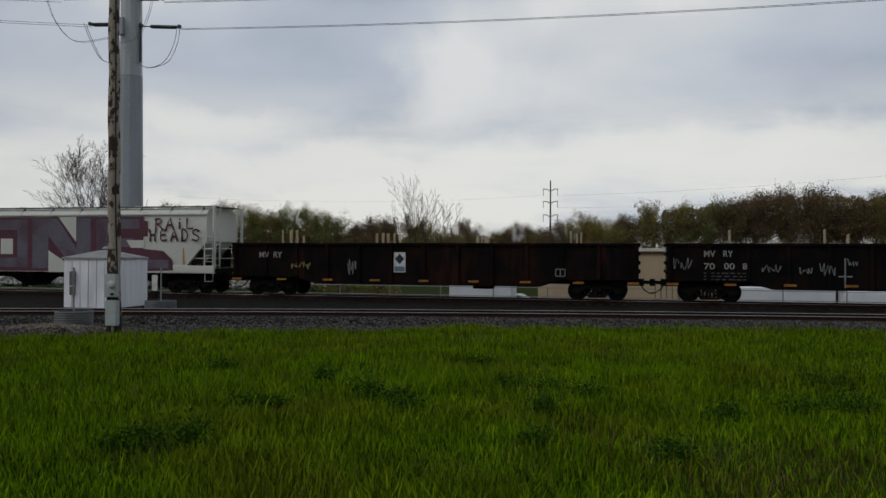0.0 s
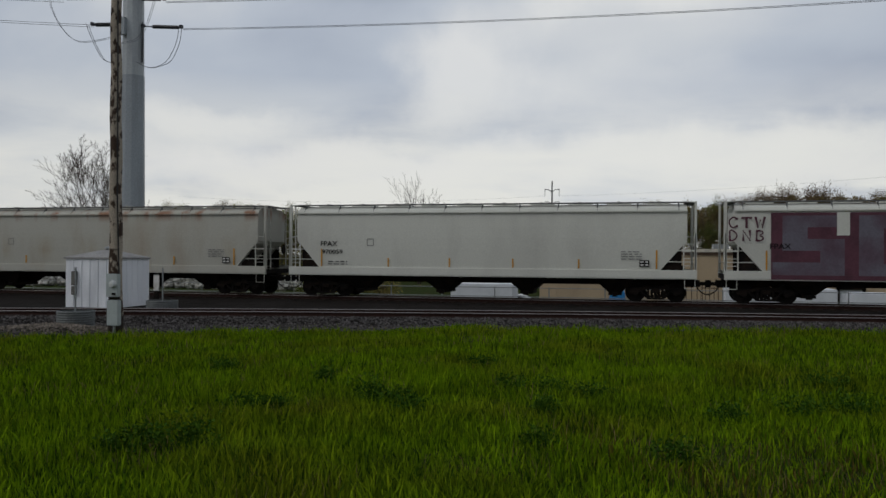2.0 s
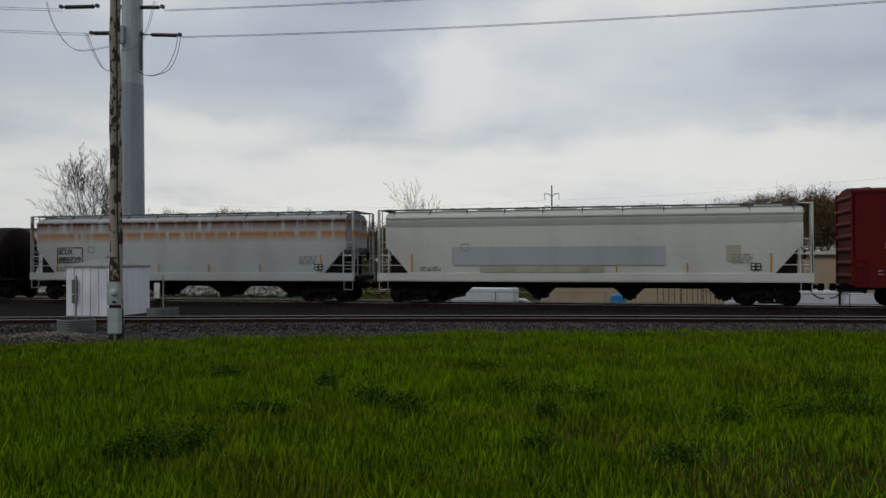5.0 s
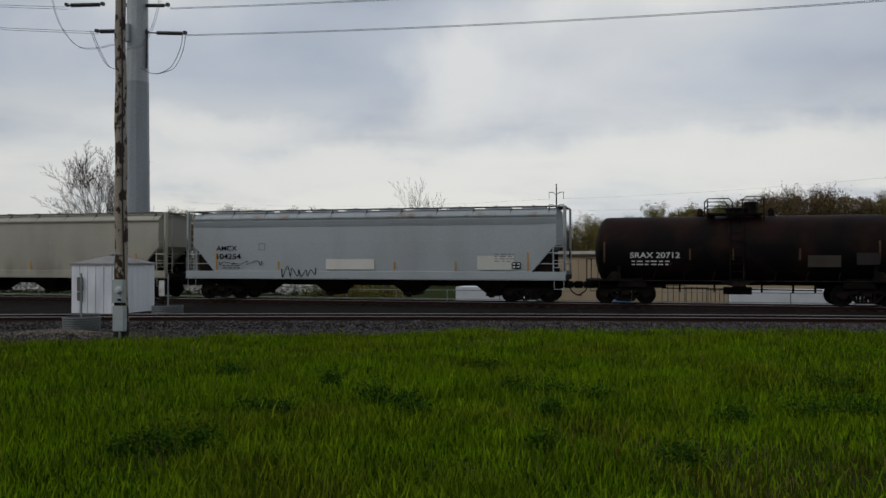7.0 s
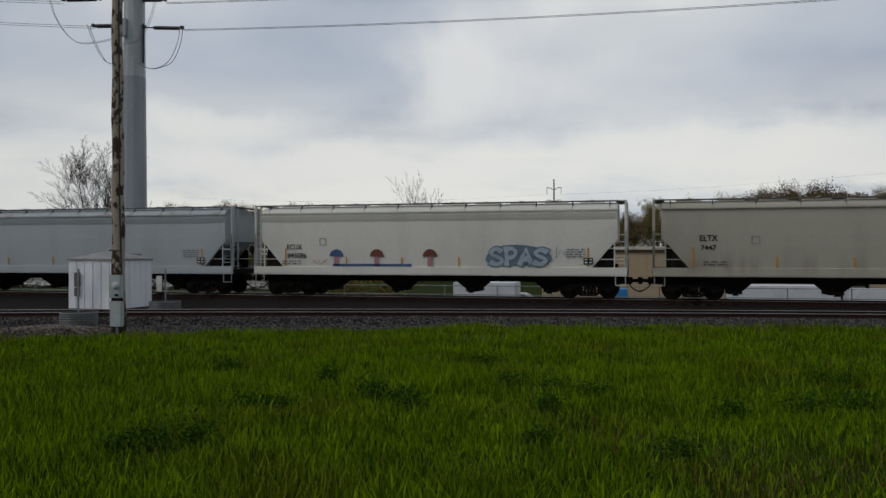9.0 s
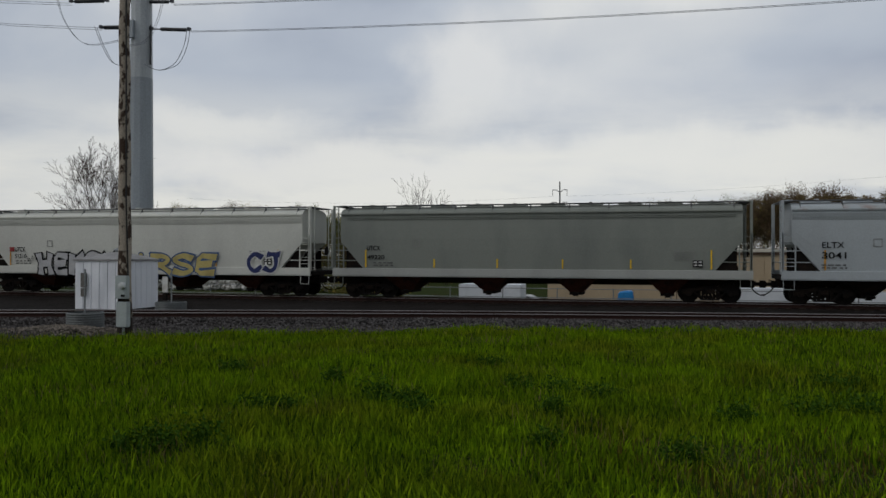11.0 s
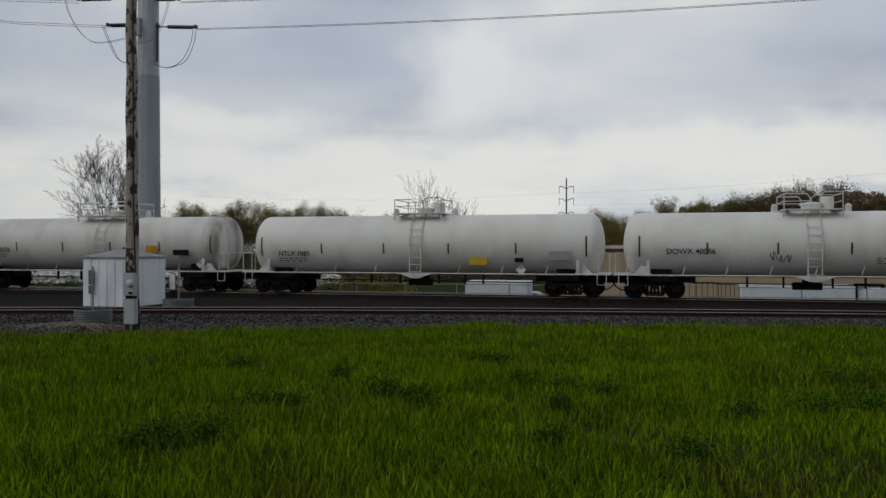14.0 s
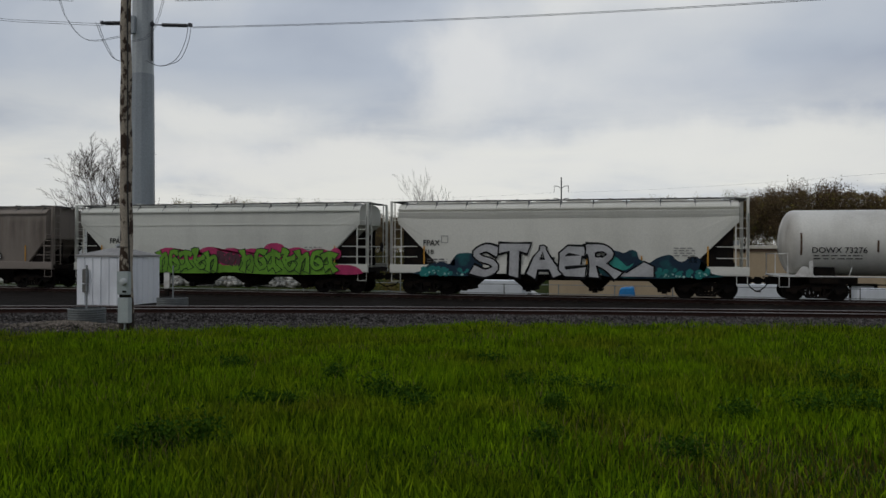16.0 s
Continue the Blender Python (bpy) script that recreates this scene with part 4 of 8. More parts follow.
PAINT_GREY = hopper_paint("pale_grey_paint", (0.575, 0.58, 0.53), (0.49, 0.49, 0.45))
PAINT_RUSTY = hopper_paint("grey_paint_rusty", (0.41, 0.405, 0.36), (0.34, 0.305, 0.245))
PAINT_BLUE = hopper_paint("pale_blue_grey_paint", (0.385, 0.42, 0.44), (0.33, 0.355, 0.37))
PAINT_TAN = hopper_paint("tan_grey_paint", (0.40, 0.38, 0.315), (0.33, 0.31, 0.255))
PAINT_CREAM = hopper_paint("cream_grey_paint", (0.67, 0.66, 0.605), (0.58, 0.57, 0.52))
PAINT_BROWN = hopper_paint("brown_grey_paint", (0.21, 0.18, 0.155), (0.13, 0.105, 0.085))
PAINT_STREAKED = hopper_paint("streaked_blue_grey_paint", (0.41, 0.435, 0.445), (0.34, 0.355, 0.355))
PAINT_GREEN = hopper_paint("dull_green_grey_paint", (0.22, 0.235, 0.21), (0.17, 0.185, 0.17))
PAINT_SILL = hopper_paint("worn_grey_sill_paint", (0.36, 0.37, 0.35), (0.28, 0.285, 0.27))
RUSTY_GATE = mat("rusty_brown_gate", (0.05, 0.018, 0.012), 0.9, 0, 20, 2.5, 0.4, 0.2, (0.02, 0.012, 0.01), gloss=0.05)
weather(PAINT_STREAKED, [("Z", 3.45, 0.5, 0.16)], (0.34, 0.15, 0.03), 1.0, 3.2, thr=(0.34, 0.5))
weather(PAINT_STREAKED, [("Z", 4.02, 0.55, 0.22)], (0.15, 0.045, 0.012), 1.0, 3.4, 5.0, thr=(0.32, 0.5))
weather(PAINT_RUSTY, [("Z", 4.15, 0.5, 0.3)], (0.22, 0.085, 0.03), 0.9, 1.6, thr=(0.46, 0.62))
weather(PAINT_RUSTY, [("Z", 2.2, 0.7, 1.0)], (0.27, 0.20, 0.10), 0.6, 0.5, 3.0, thr=(0.55, 0.7))
weather(PAINT_BLUE, [("Z", 4.1, 0.15, 0.25)], (0.24, 0.11, 0.05), 0.8, 1.0, 7.0, thr=(0.55, 0.66))
weather(PAINT_TAN, [("Z", 1.5, 0.5, 0.8)], (0.20, 0.175, 0.13), 0.6, 1.2)
weather(PAINT_BROWN, [("Z", 3.6, 2.2, 0.6)], (0.06, 0.045, 0.035), 0.85, 1.2, thr=(0.45, 0.65))
PAINT_RED = mat("boxcar_red", (0.112, 0.009, 0.008), 0.7, 0, 16, 0.8, 0.15, 0.05, (0.075, 0.009, 0.007), streak=3, gloss=0.12)
TANK_WHITE = mat("white_tank_paint", (0.72, 0.715, 0.67), 0.5, 0, 14, 0.5, 0.08, 0.03, (0.60, 0.59, 0.55), streak=2)
TANK_BLACK = mat("sooty_black_tank_paint", (0.005, 0.0045, 0.0045), 0.6, 0, 14, 0.7, 0.25, 0.06, (0.022, 0.0105, 0.008), mixat=(0.45, 0.70), gloss=0.07)
TANK_BLUE = mat("blue_black_tank_paint", (0.0028, 0.0042, 0.015), 0.55, 0, 14, 0.6, 0.15, 0.03, (0.004, 0.005, 0.014), gloss=0.09)

weather(TANK_BLACK, [("Z", 3.9, 1.3, 0.4)], (0.028, 0.012, 0.009), 0.8, 0.9, thr=(0.35, 0.65))
TANK_DIRTY = mat("soiled_white_tank_paint", (0.66, 0.65, 0.61), 0.55, 0, 14, 0.5, 0.1, 0.03, (0.48, 0.465, 0.43), streak=2)
weather(TANK_DIRTY, [("X", 8.0, 1.4, 1.0), ("X", -8.3, 0.8, 0.9)], (0.10, 0.075, 0.055), 0.9, 0.9, 2.0, thr=(0.38, 0.6))
weather(TANK_DIRTY, [("X", 0.9, 1.3, 1.3)], (0.33, 0.27, 0.21), 0.7, 1.1, 5.0, thr=(0.4, 0.65))
weather(TANK_WHITE, [("Z", 2.0, 0.9, 0.6)], (0.42, 0.40, 0.36), 0.6, 0.8, 1.0, thr=(0.45, 0.7))
DULL_STRIP = mat("faded_brown_strip", (0.085, 0.045, 0.025), 0.7, 0, 30, 4, 0.4, 0.0)
GON_RUSTY = mat("rusty_gondola_black", (0.006, 0.0055, 0.006), 0.7, 0.0, 14, 0.9, 0.4, 0.2, (0.018, 0.008, 0.006), gloss=0.04)
weather(GON_RUSTY, [("X", 1.4, 1.6, 1.5), ("X", -6.2, 0.9, 0.9), ("X", 4.6, 1.0, 1.0), ("X", 8.4, 1.2, 0.8)], (0.045, 0.016, 0.011), 0.6, 2.4, 2.0, thr=(0.44, 0.62))
gon2, _ = gondola(21.0, 0.96, "black weathered gondola car with stakes above its sides", 3)
gon1, _ = gondola(-0.08, -20.13, "black rusty gondola car with a white square mark", 4, paint=GON_RUSTY)
hop1, h1 = hopper(-21.1, -40.61, PAINT_GREY, "pale grey covered hopper car with large purple block lettering")
hop2, h2 = hopper(-41.75, -61.07, PAINT_GREY, "clean pale grey covered hopper car with orange strips")
hop3, h3 = hopper(-62.35, -81.48, PAINT_RUSTY, "grey covered hopper car with rust along the roof")
box1, hx = boxcar(-82.97, -101.52, "dark red ribbed boxcar with white scrawls low on its side", PAINT_RED)
hop4, h4 = hopper(-103.0, -122.5, PAINT_GREY, "grey covered hopper car with pale painted-over patches", chord=True)
hop5, h5 = hopper(-123.7, -142.18, PAINT_STREAKED, "grey covered hopper car with orange rust streaks down its side")
tank1, _ = tank(-143.67, -156.45, 3.98, 0.86, TANK_BLACK, "sooty black tank car with a rusty top", BLACK_STEEL, BLACK_STEEL, strip=DULL_STRIP, centre=-0.25, strip_at=[-5.9, -2.2, -0.4, 2.3, 5.4])
hop6, h6 = hopper(-157.7, -177.05, PAINT_BLUE, "pale blue-grey covered hopper car with scrawled tags", chord=True)
hop7, h7 = hopper(-178.25, -197.75, PAINT_TAN, "tan-grey covered hopper car, plain and dusty")
hop8, h8 = hopper(-198.85, -217.1, PAINT_CREAM, "cream covered hopper car with small blue and brown drawings", chord=True)
hop9, h9 = hopper(-218.3, -236.66, PAINT_BLUE, "pale blue-grey covered hopper car with a grey patch", chord=True)
hop10, h10 = hopper(-237.8, -257.2, PAINT_GREEN, "greenish grey covered hopper car with yellow strips", strip=YELLOW, gate=RUSTY_GATE, sill_paint=PAINT_SILL, rib=(3.92, 3.84))
hop11, h11 = hopper(-258.4, -277.75, PAINT_GREY, "pale grey covered hopper car with white and yellow graffiti", gate=RUSTY_GATE, chord=True)
tank2, _ = tank(-279.15, -292.3, 3.89, 0.83, TANK_BLUE, "glossy blue-black tank car with yellow strips", BLACK_STEEL, BLACK_STEEL, strip=YELLOW, strip_at=[-6.0, -2.75, -1.4, 0.9, 3.55, 5.85])
tank3, _ = tank(-293.6, -309.6, 3.91, 0.98, TANK_WHITE, "white tank car with grime round its ends", WHITE_STEEL, WHITE_STEEL, strip=DULL_STRIP)
tank4, _ = tank(-310.45, -328.15, 3.92, 0.96, TANK_WHITE, "long clean white tank car with a top platform", WHITE_STEEL, WHITE_STEEL, strip=DULL_STRIP)
tank5, _ = tank(-329.6, -346.05, 3.97, 1.11, TANK_DIRTY, "white tank car with soot and rust on its end", WHITE_STEEL, WHITE_STEEL, strip=DULL_STRIP, platform=3.2, centre=0.86)
hop12, h12 = hopper(-347.4, -363.72, PAINT_CREAM, "pale grey covered hopper car with silver and teal graffiti", chord=True, slope=2.0, slope_top=3.3)
hop13, h13 = hopper(-364.85, -381.47, PAINT_GREY, "pale grey covered hopper car with green and magenta graffiti", rib=(3.4,), slope=2.0, slope_top=3.3)
hop14, h14 = hopper(-382.86, -401.4, PAINT_BROWN, "brown-grey grimy covered hopper car")

# ---- lettering and sprayed paint on the cars ----
def spray(name, color):
    return mat(name, color, 0.6, 0, 12, 1.6, 0.18, 0.0, tuple(c * 0.72 for c in color))


SPRAY_MAROON = spray("maroon_spray", (0.095, 0.033, 0.05))
SPRAY_PURPLE = mat("grey_purple_spray", (0.125, 0.115, 0.145), 0.6, 0, 12, 0.55, 0.18, 0.0, (0.085, 0.05, 0.072), mixat=(0.42, 0.62))
SPRAY_SILVER = spray("silver_spray", (0.42, 0.42, 0.43))
SPRAY_OCHRE = spray("ochre_spray", (0.46, 0.38, 0.14))
SPRAY_BLUE = spray("blue_spray", (0.05, 0.10, 0.22))
SPRAY_NAVY = spray("navy_spray", (0.02, 0.03, 0.11))
SPRAY_GREEN = spray("lime_spray", (0.13, 0.31, 0.025))
SPRAY_DARKGREEN = spray("dark_green_spray", (0.012, 0.03, 0.012))
SPRAY_MAGENTA = spray("magenta_spray", (0.42, 0.03, 0.12))
SPRAY_TEAL = spray("teal_spray", (0.012, 0.17, 0.16))
SPRAY_DEEP = spray("deep_blue_spray", (0.008, 0.022, 0.05))
SPRAY_PALEBLUE = spray("pale_blue_spray", (0.36, 0.43, 0.5))
SPRAY_SLATE = spray("slate_blue_spray", (0.13, 0.19, 0.25))
SPRAY_ROSE = spray("rose_spray", (0.42, 0.2, 0.24))
SPRAY_BROWN = spray("brown_spray", (0.16, 0.05, 0.035))


def fit_mesh(me, x0, z0, x1, z1):
    """Scales lettering, drawn in x and y, to fill a rectangle in x and z."""
    co = np.empty(len(me.vertices) * 3)
    me.vertices.foreach_get("co", co)
    co = co.reshape(-1, 3)
    lo, hi = co.min(0), co.max(0)
    out = np.zeros_like(co)
    out[:, 0] = x0 + (co[:, 0] - lo[0]) / max(hi[0] - lo[0], 1e-6) * (x1 - x0)
    out[:, 2] = z0 + (co[:, 1] - lo[1]) / max(hi[1] - lo[1], 1e-6) * (z1 - z0)
    me.vertices.foreach_set("co", out.ravel())
    me.update()
    return me


DIM_INK = mat("dull_white_lettering", (0.3, 0.3, 0.29), 0.8, 0, 60, 8, 0.4, 0.0)


def lettering(car, text, x0, z0, x1, z1, ink, y=-1.612):
    me = fit_mesh(words_mesh(text, 1.0, ink, 0.012), x0, z0, x1, z1)
    ob = new("lettering", me)
    ob.parent = car
    ob.location = (0, y, 0)
    ob["label"] = "white stencilled lettering" if ink is WHITE_INK else "black stencilled lettering"


# each letter as strokes in a square of side one
GLYPHS = {
    "H": [[(0.16, 0), (0.2, 0.5), (0.1, 1)], [(0.16, 0.5), (0.84, 0.56)], [(0.86, 0), (0.8, 0.5), (0.92, 1)]],
    "E": [[(0.9, 0.92), (0.3, 1), (0.14, 0.8), (0.16, 0.2), (0.34, 0.02), (0.95, 0.06)], [(0.18, 0.5), (0.75, 0.55)]],
    "K": [[(0.18, 0), (0.16, 1)], [(0.9, 1), (0.24, 0.5)], [(0.24, 0.5), (0.6, 0.3), (0.95, 0)]],
    "S": [[(0.9, 0.86), (0.5, 1), (0.12, 0.8), (0.3, 0.58), (0.72, 0.44), (0.9, 0.2), (0.5, 0), (0.06, 0.12)]],
    "I": [[(0.5, 0), (0.5, 0.66)], [(0.48, 0.95), (0.52, 0.97)]],
    "O": [[(0.5, 1), (0.12, 0.75), (0.14, 0.25), (0.5, 0), (0.86, 0.25), (0.88, 0.75), (0.5, 1)]],
    "A": [[(0.04, 0), (0.3, 0.6), (0.55, 1), (0.72, 0.5), (0.95, 0)], [(0.28, 0.36), (0.75, 0.36)]],
    "R": [[(0.14, 0), (0.16, 1)], [(0.1, 0.96), (0.6, 1), (0.86, 0.78), (0.6, 0.52), (0.2, 0.48)], [(0.4, 0.48), (0.95, 0)]],
    "T": [[(0.02, 0.94), (0.5, 1), (0.98, 0.94)], [(0.5, 0.95), (0.52, 0)]],
    "C": [[(0.9, 0.84), (0.5, 1), (0.12, 0.7), (0.14, 0.28), (0.5, 0), (0.92, 0.16)]],
    "J": [[(0.78, 1), (0.8, 0.3), (0.5, 0), (0.1, 0.16)], [(0.3, 1), (0.98, 1)]],
    "P": [[(0.16, 0), (0.16, 1)], [(0.12, 0.96), (0.66, 1), (0.9, 0.74), (0.62, 0.46), (0.2, 0.44)]],
    "L": [[(0.16, 1), (0.14, 0.04), (0.9, 0.04)]],
    "D": [[(0.14, 0), (0.16, 1), (0.6, 0.94), (0.9, 0.5), (0.6, 0.06), (0.12, 0.02)]],
    "W": [[(0.04, 1), (0.26, 0), (0.5, 0.7), (0.74, 0), (0.96, 1)]],
    "N": [[(0.14, 0), (0.14, 1), (0.86, 0), (0.86, 1)]],
    "B": [[(0.14, 0), (0.16, 1)], [(0.14, 0.98), (0.62, 0.96), (0.78, 0.74), (0.5, 0.52), (0.86, 0.28), (0.6, 0.02), (0.12, 0.02)]],
    "0": [[(0.5, 1), (0.12, 0.75), (0.14, 0.25), (0.5, 0), (0.86, 0.25), (0.88, 0.75), (0.5, 1)]],
    "3": [[(0.1, 0.95), (0.7, 1), (0.8, 0.7), (0.4, 0.52), (0.86, 0.3), (0.6, 0), (0.08, 0.06)]],
    "5": [[(0.9, 1), (0.2, 1), (0.2, 0.58), (0.7, 0.6), (0.88, 0.3), (0.6, 0), (0.1, 0.06)]],
}


def flow(pts, steps=5):
    """An open line drawn smoothly through a few points."""
    p = [Vector(q) for q in pts]
    p = [2 * p[0] - p[1]] + p + [2 * p[-1] - p[-2]]
    out = []
    for i in range(1, len(p) - 2):
        for k in range(steps):
            u = k / steps
            out.append(0.5 * (2 * p[i] + (p[i + 1] - p[i - 1]) * u + (2 * p[i - 1] - 5 * p[i] + 4 * p[i + 1] - p[i + 2]) * u * u + (3 * p[i] - p[i - 1] - 3 * p[i + 1] + p[i + 2]) * u ** 3))
    return out + [p[-2]]


def brush(bm, line, width, y, swell=0.0, round_=True):
    """One sprayed stroke: a band of a given half width along a line in x and z, flaring to blunt wedge ends, with mitred joints."""
    n = len(line)
    at = y
    rows = []
    for i, p in enumerate(line):
        d = line[min(i + 1, n - 1)] - line[max(i - 1, 0)]
        s_ = Vector((-d.y, d.x)).normalized()
        f = abs(2.0 * i / max(n - 1, 1) - 1)
        w = width * (1 - swell * 0.5 + swell * 1.6 * f ** 3)
        rows.append((p + s_ * w, p - s_ * w))
    if round_:
        for k, i in ((0, 1), (-1, -2)):
            d = (line[k] - line[i]).normalized() * width
            rows[k] = (rows[k][0] + d * (1.0 if k else 0.5), rows[k][1] + d * (0.4 if k else 1.1))
    vs = [[bm.verts.new((q.x, at, q.y)) for q in row] for row in rows]
    for a, b in zip(vs, vs[1:]):
        bm.faces.new((a[0], a[1], b[1], b[0]))
    if round_:
        for i in range(1, n - 1):
            at -= 0.00004
            c, first = line[i], rows[i][0] - line[i]
            turn = math.atan2(first.y, first.x)
            ring = [bm.verts.new((c.x + width * 0.95 * math.cos(turn + 1.0472 * k), at, c.y + width * 0.95 * math.sin(turn + 1.0472 * k))) for k in range(1, 6)]
            bm.faces.new([vs[i][0]] + ring)


def sprayed(car, strokes, fill, line, width, rim, y, name="sprayed_letter", label="sprayed graffiti letter", swell=0.35):
    """Strokes with a fill over a wider contrasting rim."""
    top = None
    for m, w, yy, nm in ((line, width + rim, y, name), (fill, width, y - 0.004, "letter_fill")):
        if m is None:
            continue
        bm = bmesh.new()
        for k, st in enumerate(strokes):
            brush(bm, st, w, yy - 0.0011 * k, swell)
        top = part(nm if top else name, bm, m, top or car, "" if top else label)


def graffiti(car, text, x0, z0, x1, z1, fill, line, y=-1.618, seed=0):
    """Sprayed letters of thick swelling strokes, leaning and overlapping, with a contrasting rim."""
    rnd = random.Random(len(text) * 7 + int(abs(x0) * 100))
    shares = [0.45 if c in "I1" and line else 0.75 if c in "I1" else 1.0 for c in text]
    unit = (x1 - x0) / sum(shares)
    tall = z1 - z0
    at = x0
    for i, ch in enumerate(text):
        w = unit * shares[i]
        fat = min(0.088 * tall, 0.15 * unit) if line else 0.07 * tall
        rim = 0.05 * tall if line else 0.0
        lap = 0.08 * unit if line else -0.08 * unit
        a0, a1 = at - lap + fat, at + w + lap - fat
        at += w
        lift = rnd.uniform(0, 0.10) * tall if line else 0.0
        lean = rnd.uniform(-0.14, 0.2) * unit if line else 0.0
        low, high = z0 + fat + rim + lift * 0.4, z1 - fat - rim - lift
        strokes = []
        for st in GLYPHS[ch]:
            pts = [(a0 + u * (a1 - a0) + lean * (v - 0.5) + rnd.uniform(-0.02, 0.02) * unit, low + v * (high - low)) for u, v in st]
            strokes.append(flow(pts, 3) if ch in "SOCRPJDB035" else [Vector(p) for p in pts])
        sprayed(car, strokes, fill, line, fat, rim, y - 0.009 * i)


def patch(car, outline, material, y=-1.61, name="paint_patch", label=""):
    bm = bmesh.new()
    bm.faces.new([bm.verts.new((x, y, z)) for x, z in outline])
    bmesh.ops.triangulate(bm, faces=bm.faces[:])
    return part(name, bm, material, car, label)


def rect(x0, z0, x1, z1):
    return [(x0, z0), (x1, z0), (x1, z1), (x0, z1)]


def cloud_shape(x0, z0, x1, z1, seed, bumps=9):
    """A sprayed cloud: flat foot and a bulging upper edge."""
    rnd = random.Random(seed)
    pts = [(x0, z0), (x1, z0)]
    for i in range(bumps):
        c = x1 - (x1 - x0) * (i + 0.5) / bumps
        r = (x1 - x0) / bumps * 0.49
        h = rnd.uniform(0.55, 0.95) * (z1 - z0)
        for k in range(6):
            a = math.pi * (k + 0.5) / 6
            pts.append((c + r * math.cos(a), z0 + h * (0.78 + 0.22 * math.sin(a))))
    return pts


def scrawl(car, x0, z0, x1, z1, material, seed, y=-1.615, r=0.02, turns=7):
    """A quick looping tag, one unbroken line."""
    rnd = random.Random(seed)
    w, h = x1 - x0, z1 - z0
    pts = []
    n = max(4, turns * 2)
    for i in range(n + 1):
        f = i / n
        loop = 0.07 * w * math.sin(i * 2.3 + seed)
        z = z0 + h * ((0.12 + 0.3 * rnd.random()) if i % 2 else (0.6 + 0.4 * rnd.random()))
        pts.append((min(x1, max(x0, x0 + w * f + loop)), z))
    bm = bmesh.new()
    brush(bm, flow(pts, 4), r * 0.8, y, 0.3, False)
    part("scrawl", bm, material, car, "thin sprayed scrawl")


# the great block letters on the first hopper
def block_letter(car, pieces, holes, shade):
    for i, p in enumerate(pieces):
        patch(car, p, shade, y=-1.614 - 0.0005 * i, name="block_letter", label="large sprayed block letter")
    for p in holes:
        patch(car, p, PAINT_GREY, y=-1.622, name="letter_hole")


for x0, x1 in ((-7.86, -4.66), (-4.66, -1.13), (-1.13, 2.73), (2.73, 5.74)):
    patch(hop1, rect(x0, 1.1, x1, 3.98), SPRAY_MAROON, y=-1.612, name="letter_shadow", label="maroon sprayed shadow of a block letter")
patch(hop1, [(5.74, 1.15), (7.46, 1.2), (7.4, 1.75), (6.9, 2.2), (5.74, 2.3)], SPRAY_MAROON, y=-1.612, name="letter_shadow")
patch(hop1, rect(5.5, 2.95, 5.98, 3.75), SPRAY_MAROON, y=-1.6125, name="letter_shadow")
block_letter(hop1, [rect(-7.4, 3.35, -5.1, 3.85), rect(-7.4, 2.35, -6.4, 3.4), rect(-7.4, 2.35, -4.95, 2.85), rect(-5.9, 1.3, -4.95, 2.4), rect(-7.8, 1.3, -5.0, 1.85)], [rect(-5.25, 3.0, -4.75, 3.98)], SPRAY_PURPLE)
block_letter(hop1, [rect(-4.4, 3.3, -1.5, 3.85), rect(-4.4, 1.3, -3.45, 3.35), rect(-1.95, 1.3, -1.3, 3.85), rect(-4.4, 1.3, -1.4, 1.8)], [rect(-3.01, 2.0, -2.23, 2.83)], SPRAY_PURPLE)
block_letter(hop1, [rect(-1.0, 1.25, 0.0, 3.9), [(-0.2, 3.9), (0.55, 3.9), (2.45, 1.35), (1.6, 1.2), (-0.2, 3.2)], rect(1.75, 1.3, 2.6, 3.9)], [[(0.62, 3.98), (1.72, 3.98), (1.72, 2.65)], [(0.02, 1.05), (1.5, 1.05), (0.9, 1.7), (0.02, 2.2)]], SPRAY_PURPLE)
block_letter(hop1, [rect(2.95, 1.3, 3.8, 3.85), rect(2.95, 3.35, 5.5, 3.85), rect(2.95, 2.4, 5.2, 2.85), rect(2.95, 1.3, 7.2, 1.75)], [[(5.0, 2.35), (5.8, 2.35), (5.8, 2.75), (4.75, 2.75)]], SPRAY_PURPLE)

# sprayed grounds behind letters
def rounded(pts, steps=4):
    """A closed outline drawn smoothly through a few corners."""
    out, n = [], len(pts)
    for i in range(n):
        p0, p1, p2, p3 = (Vector(pts[(i + k - 1) % n]) for k in range(4))
        for k in range(steps):
            u = k / steps
            q = 0.5 * (2 * p1 + (p2 - p0) * u + (2 * p0 - 5 * p1 + 4 * p2 - p3) * u * u + (3 * p1 - p0 - 3 * p2 + p3) * u ** 3)
            out.append((q.x, q.y))
    return out


def spatter(car, x0, z0, x1, z1, material, seed, count, r, y):
    """Sprayed dots of uneven size."""
    rnd = random.Random(seed)
    bm = bmesh.new()
    for i in range(count):
        x, z, s = rnd.uniform(x0, x1), rnd.uniform(z0, z1), r * rnd.uniform(0.4, 1.2)
        bm.faces.new([bm.verts.new((x + s * rnd.uniform(0.8, 1.5) * math.cos(a * 0.7854), y - 0.0004 * i, z + s * math.sin(a * 0.7854))) for a in range(8)])
    ob = part("paint_spatter", bm, material, car, "sprayed dots of paint")
    ob["kind"] = "stuff"


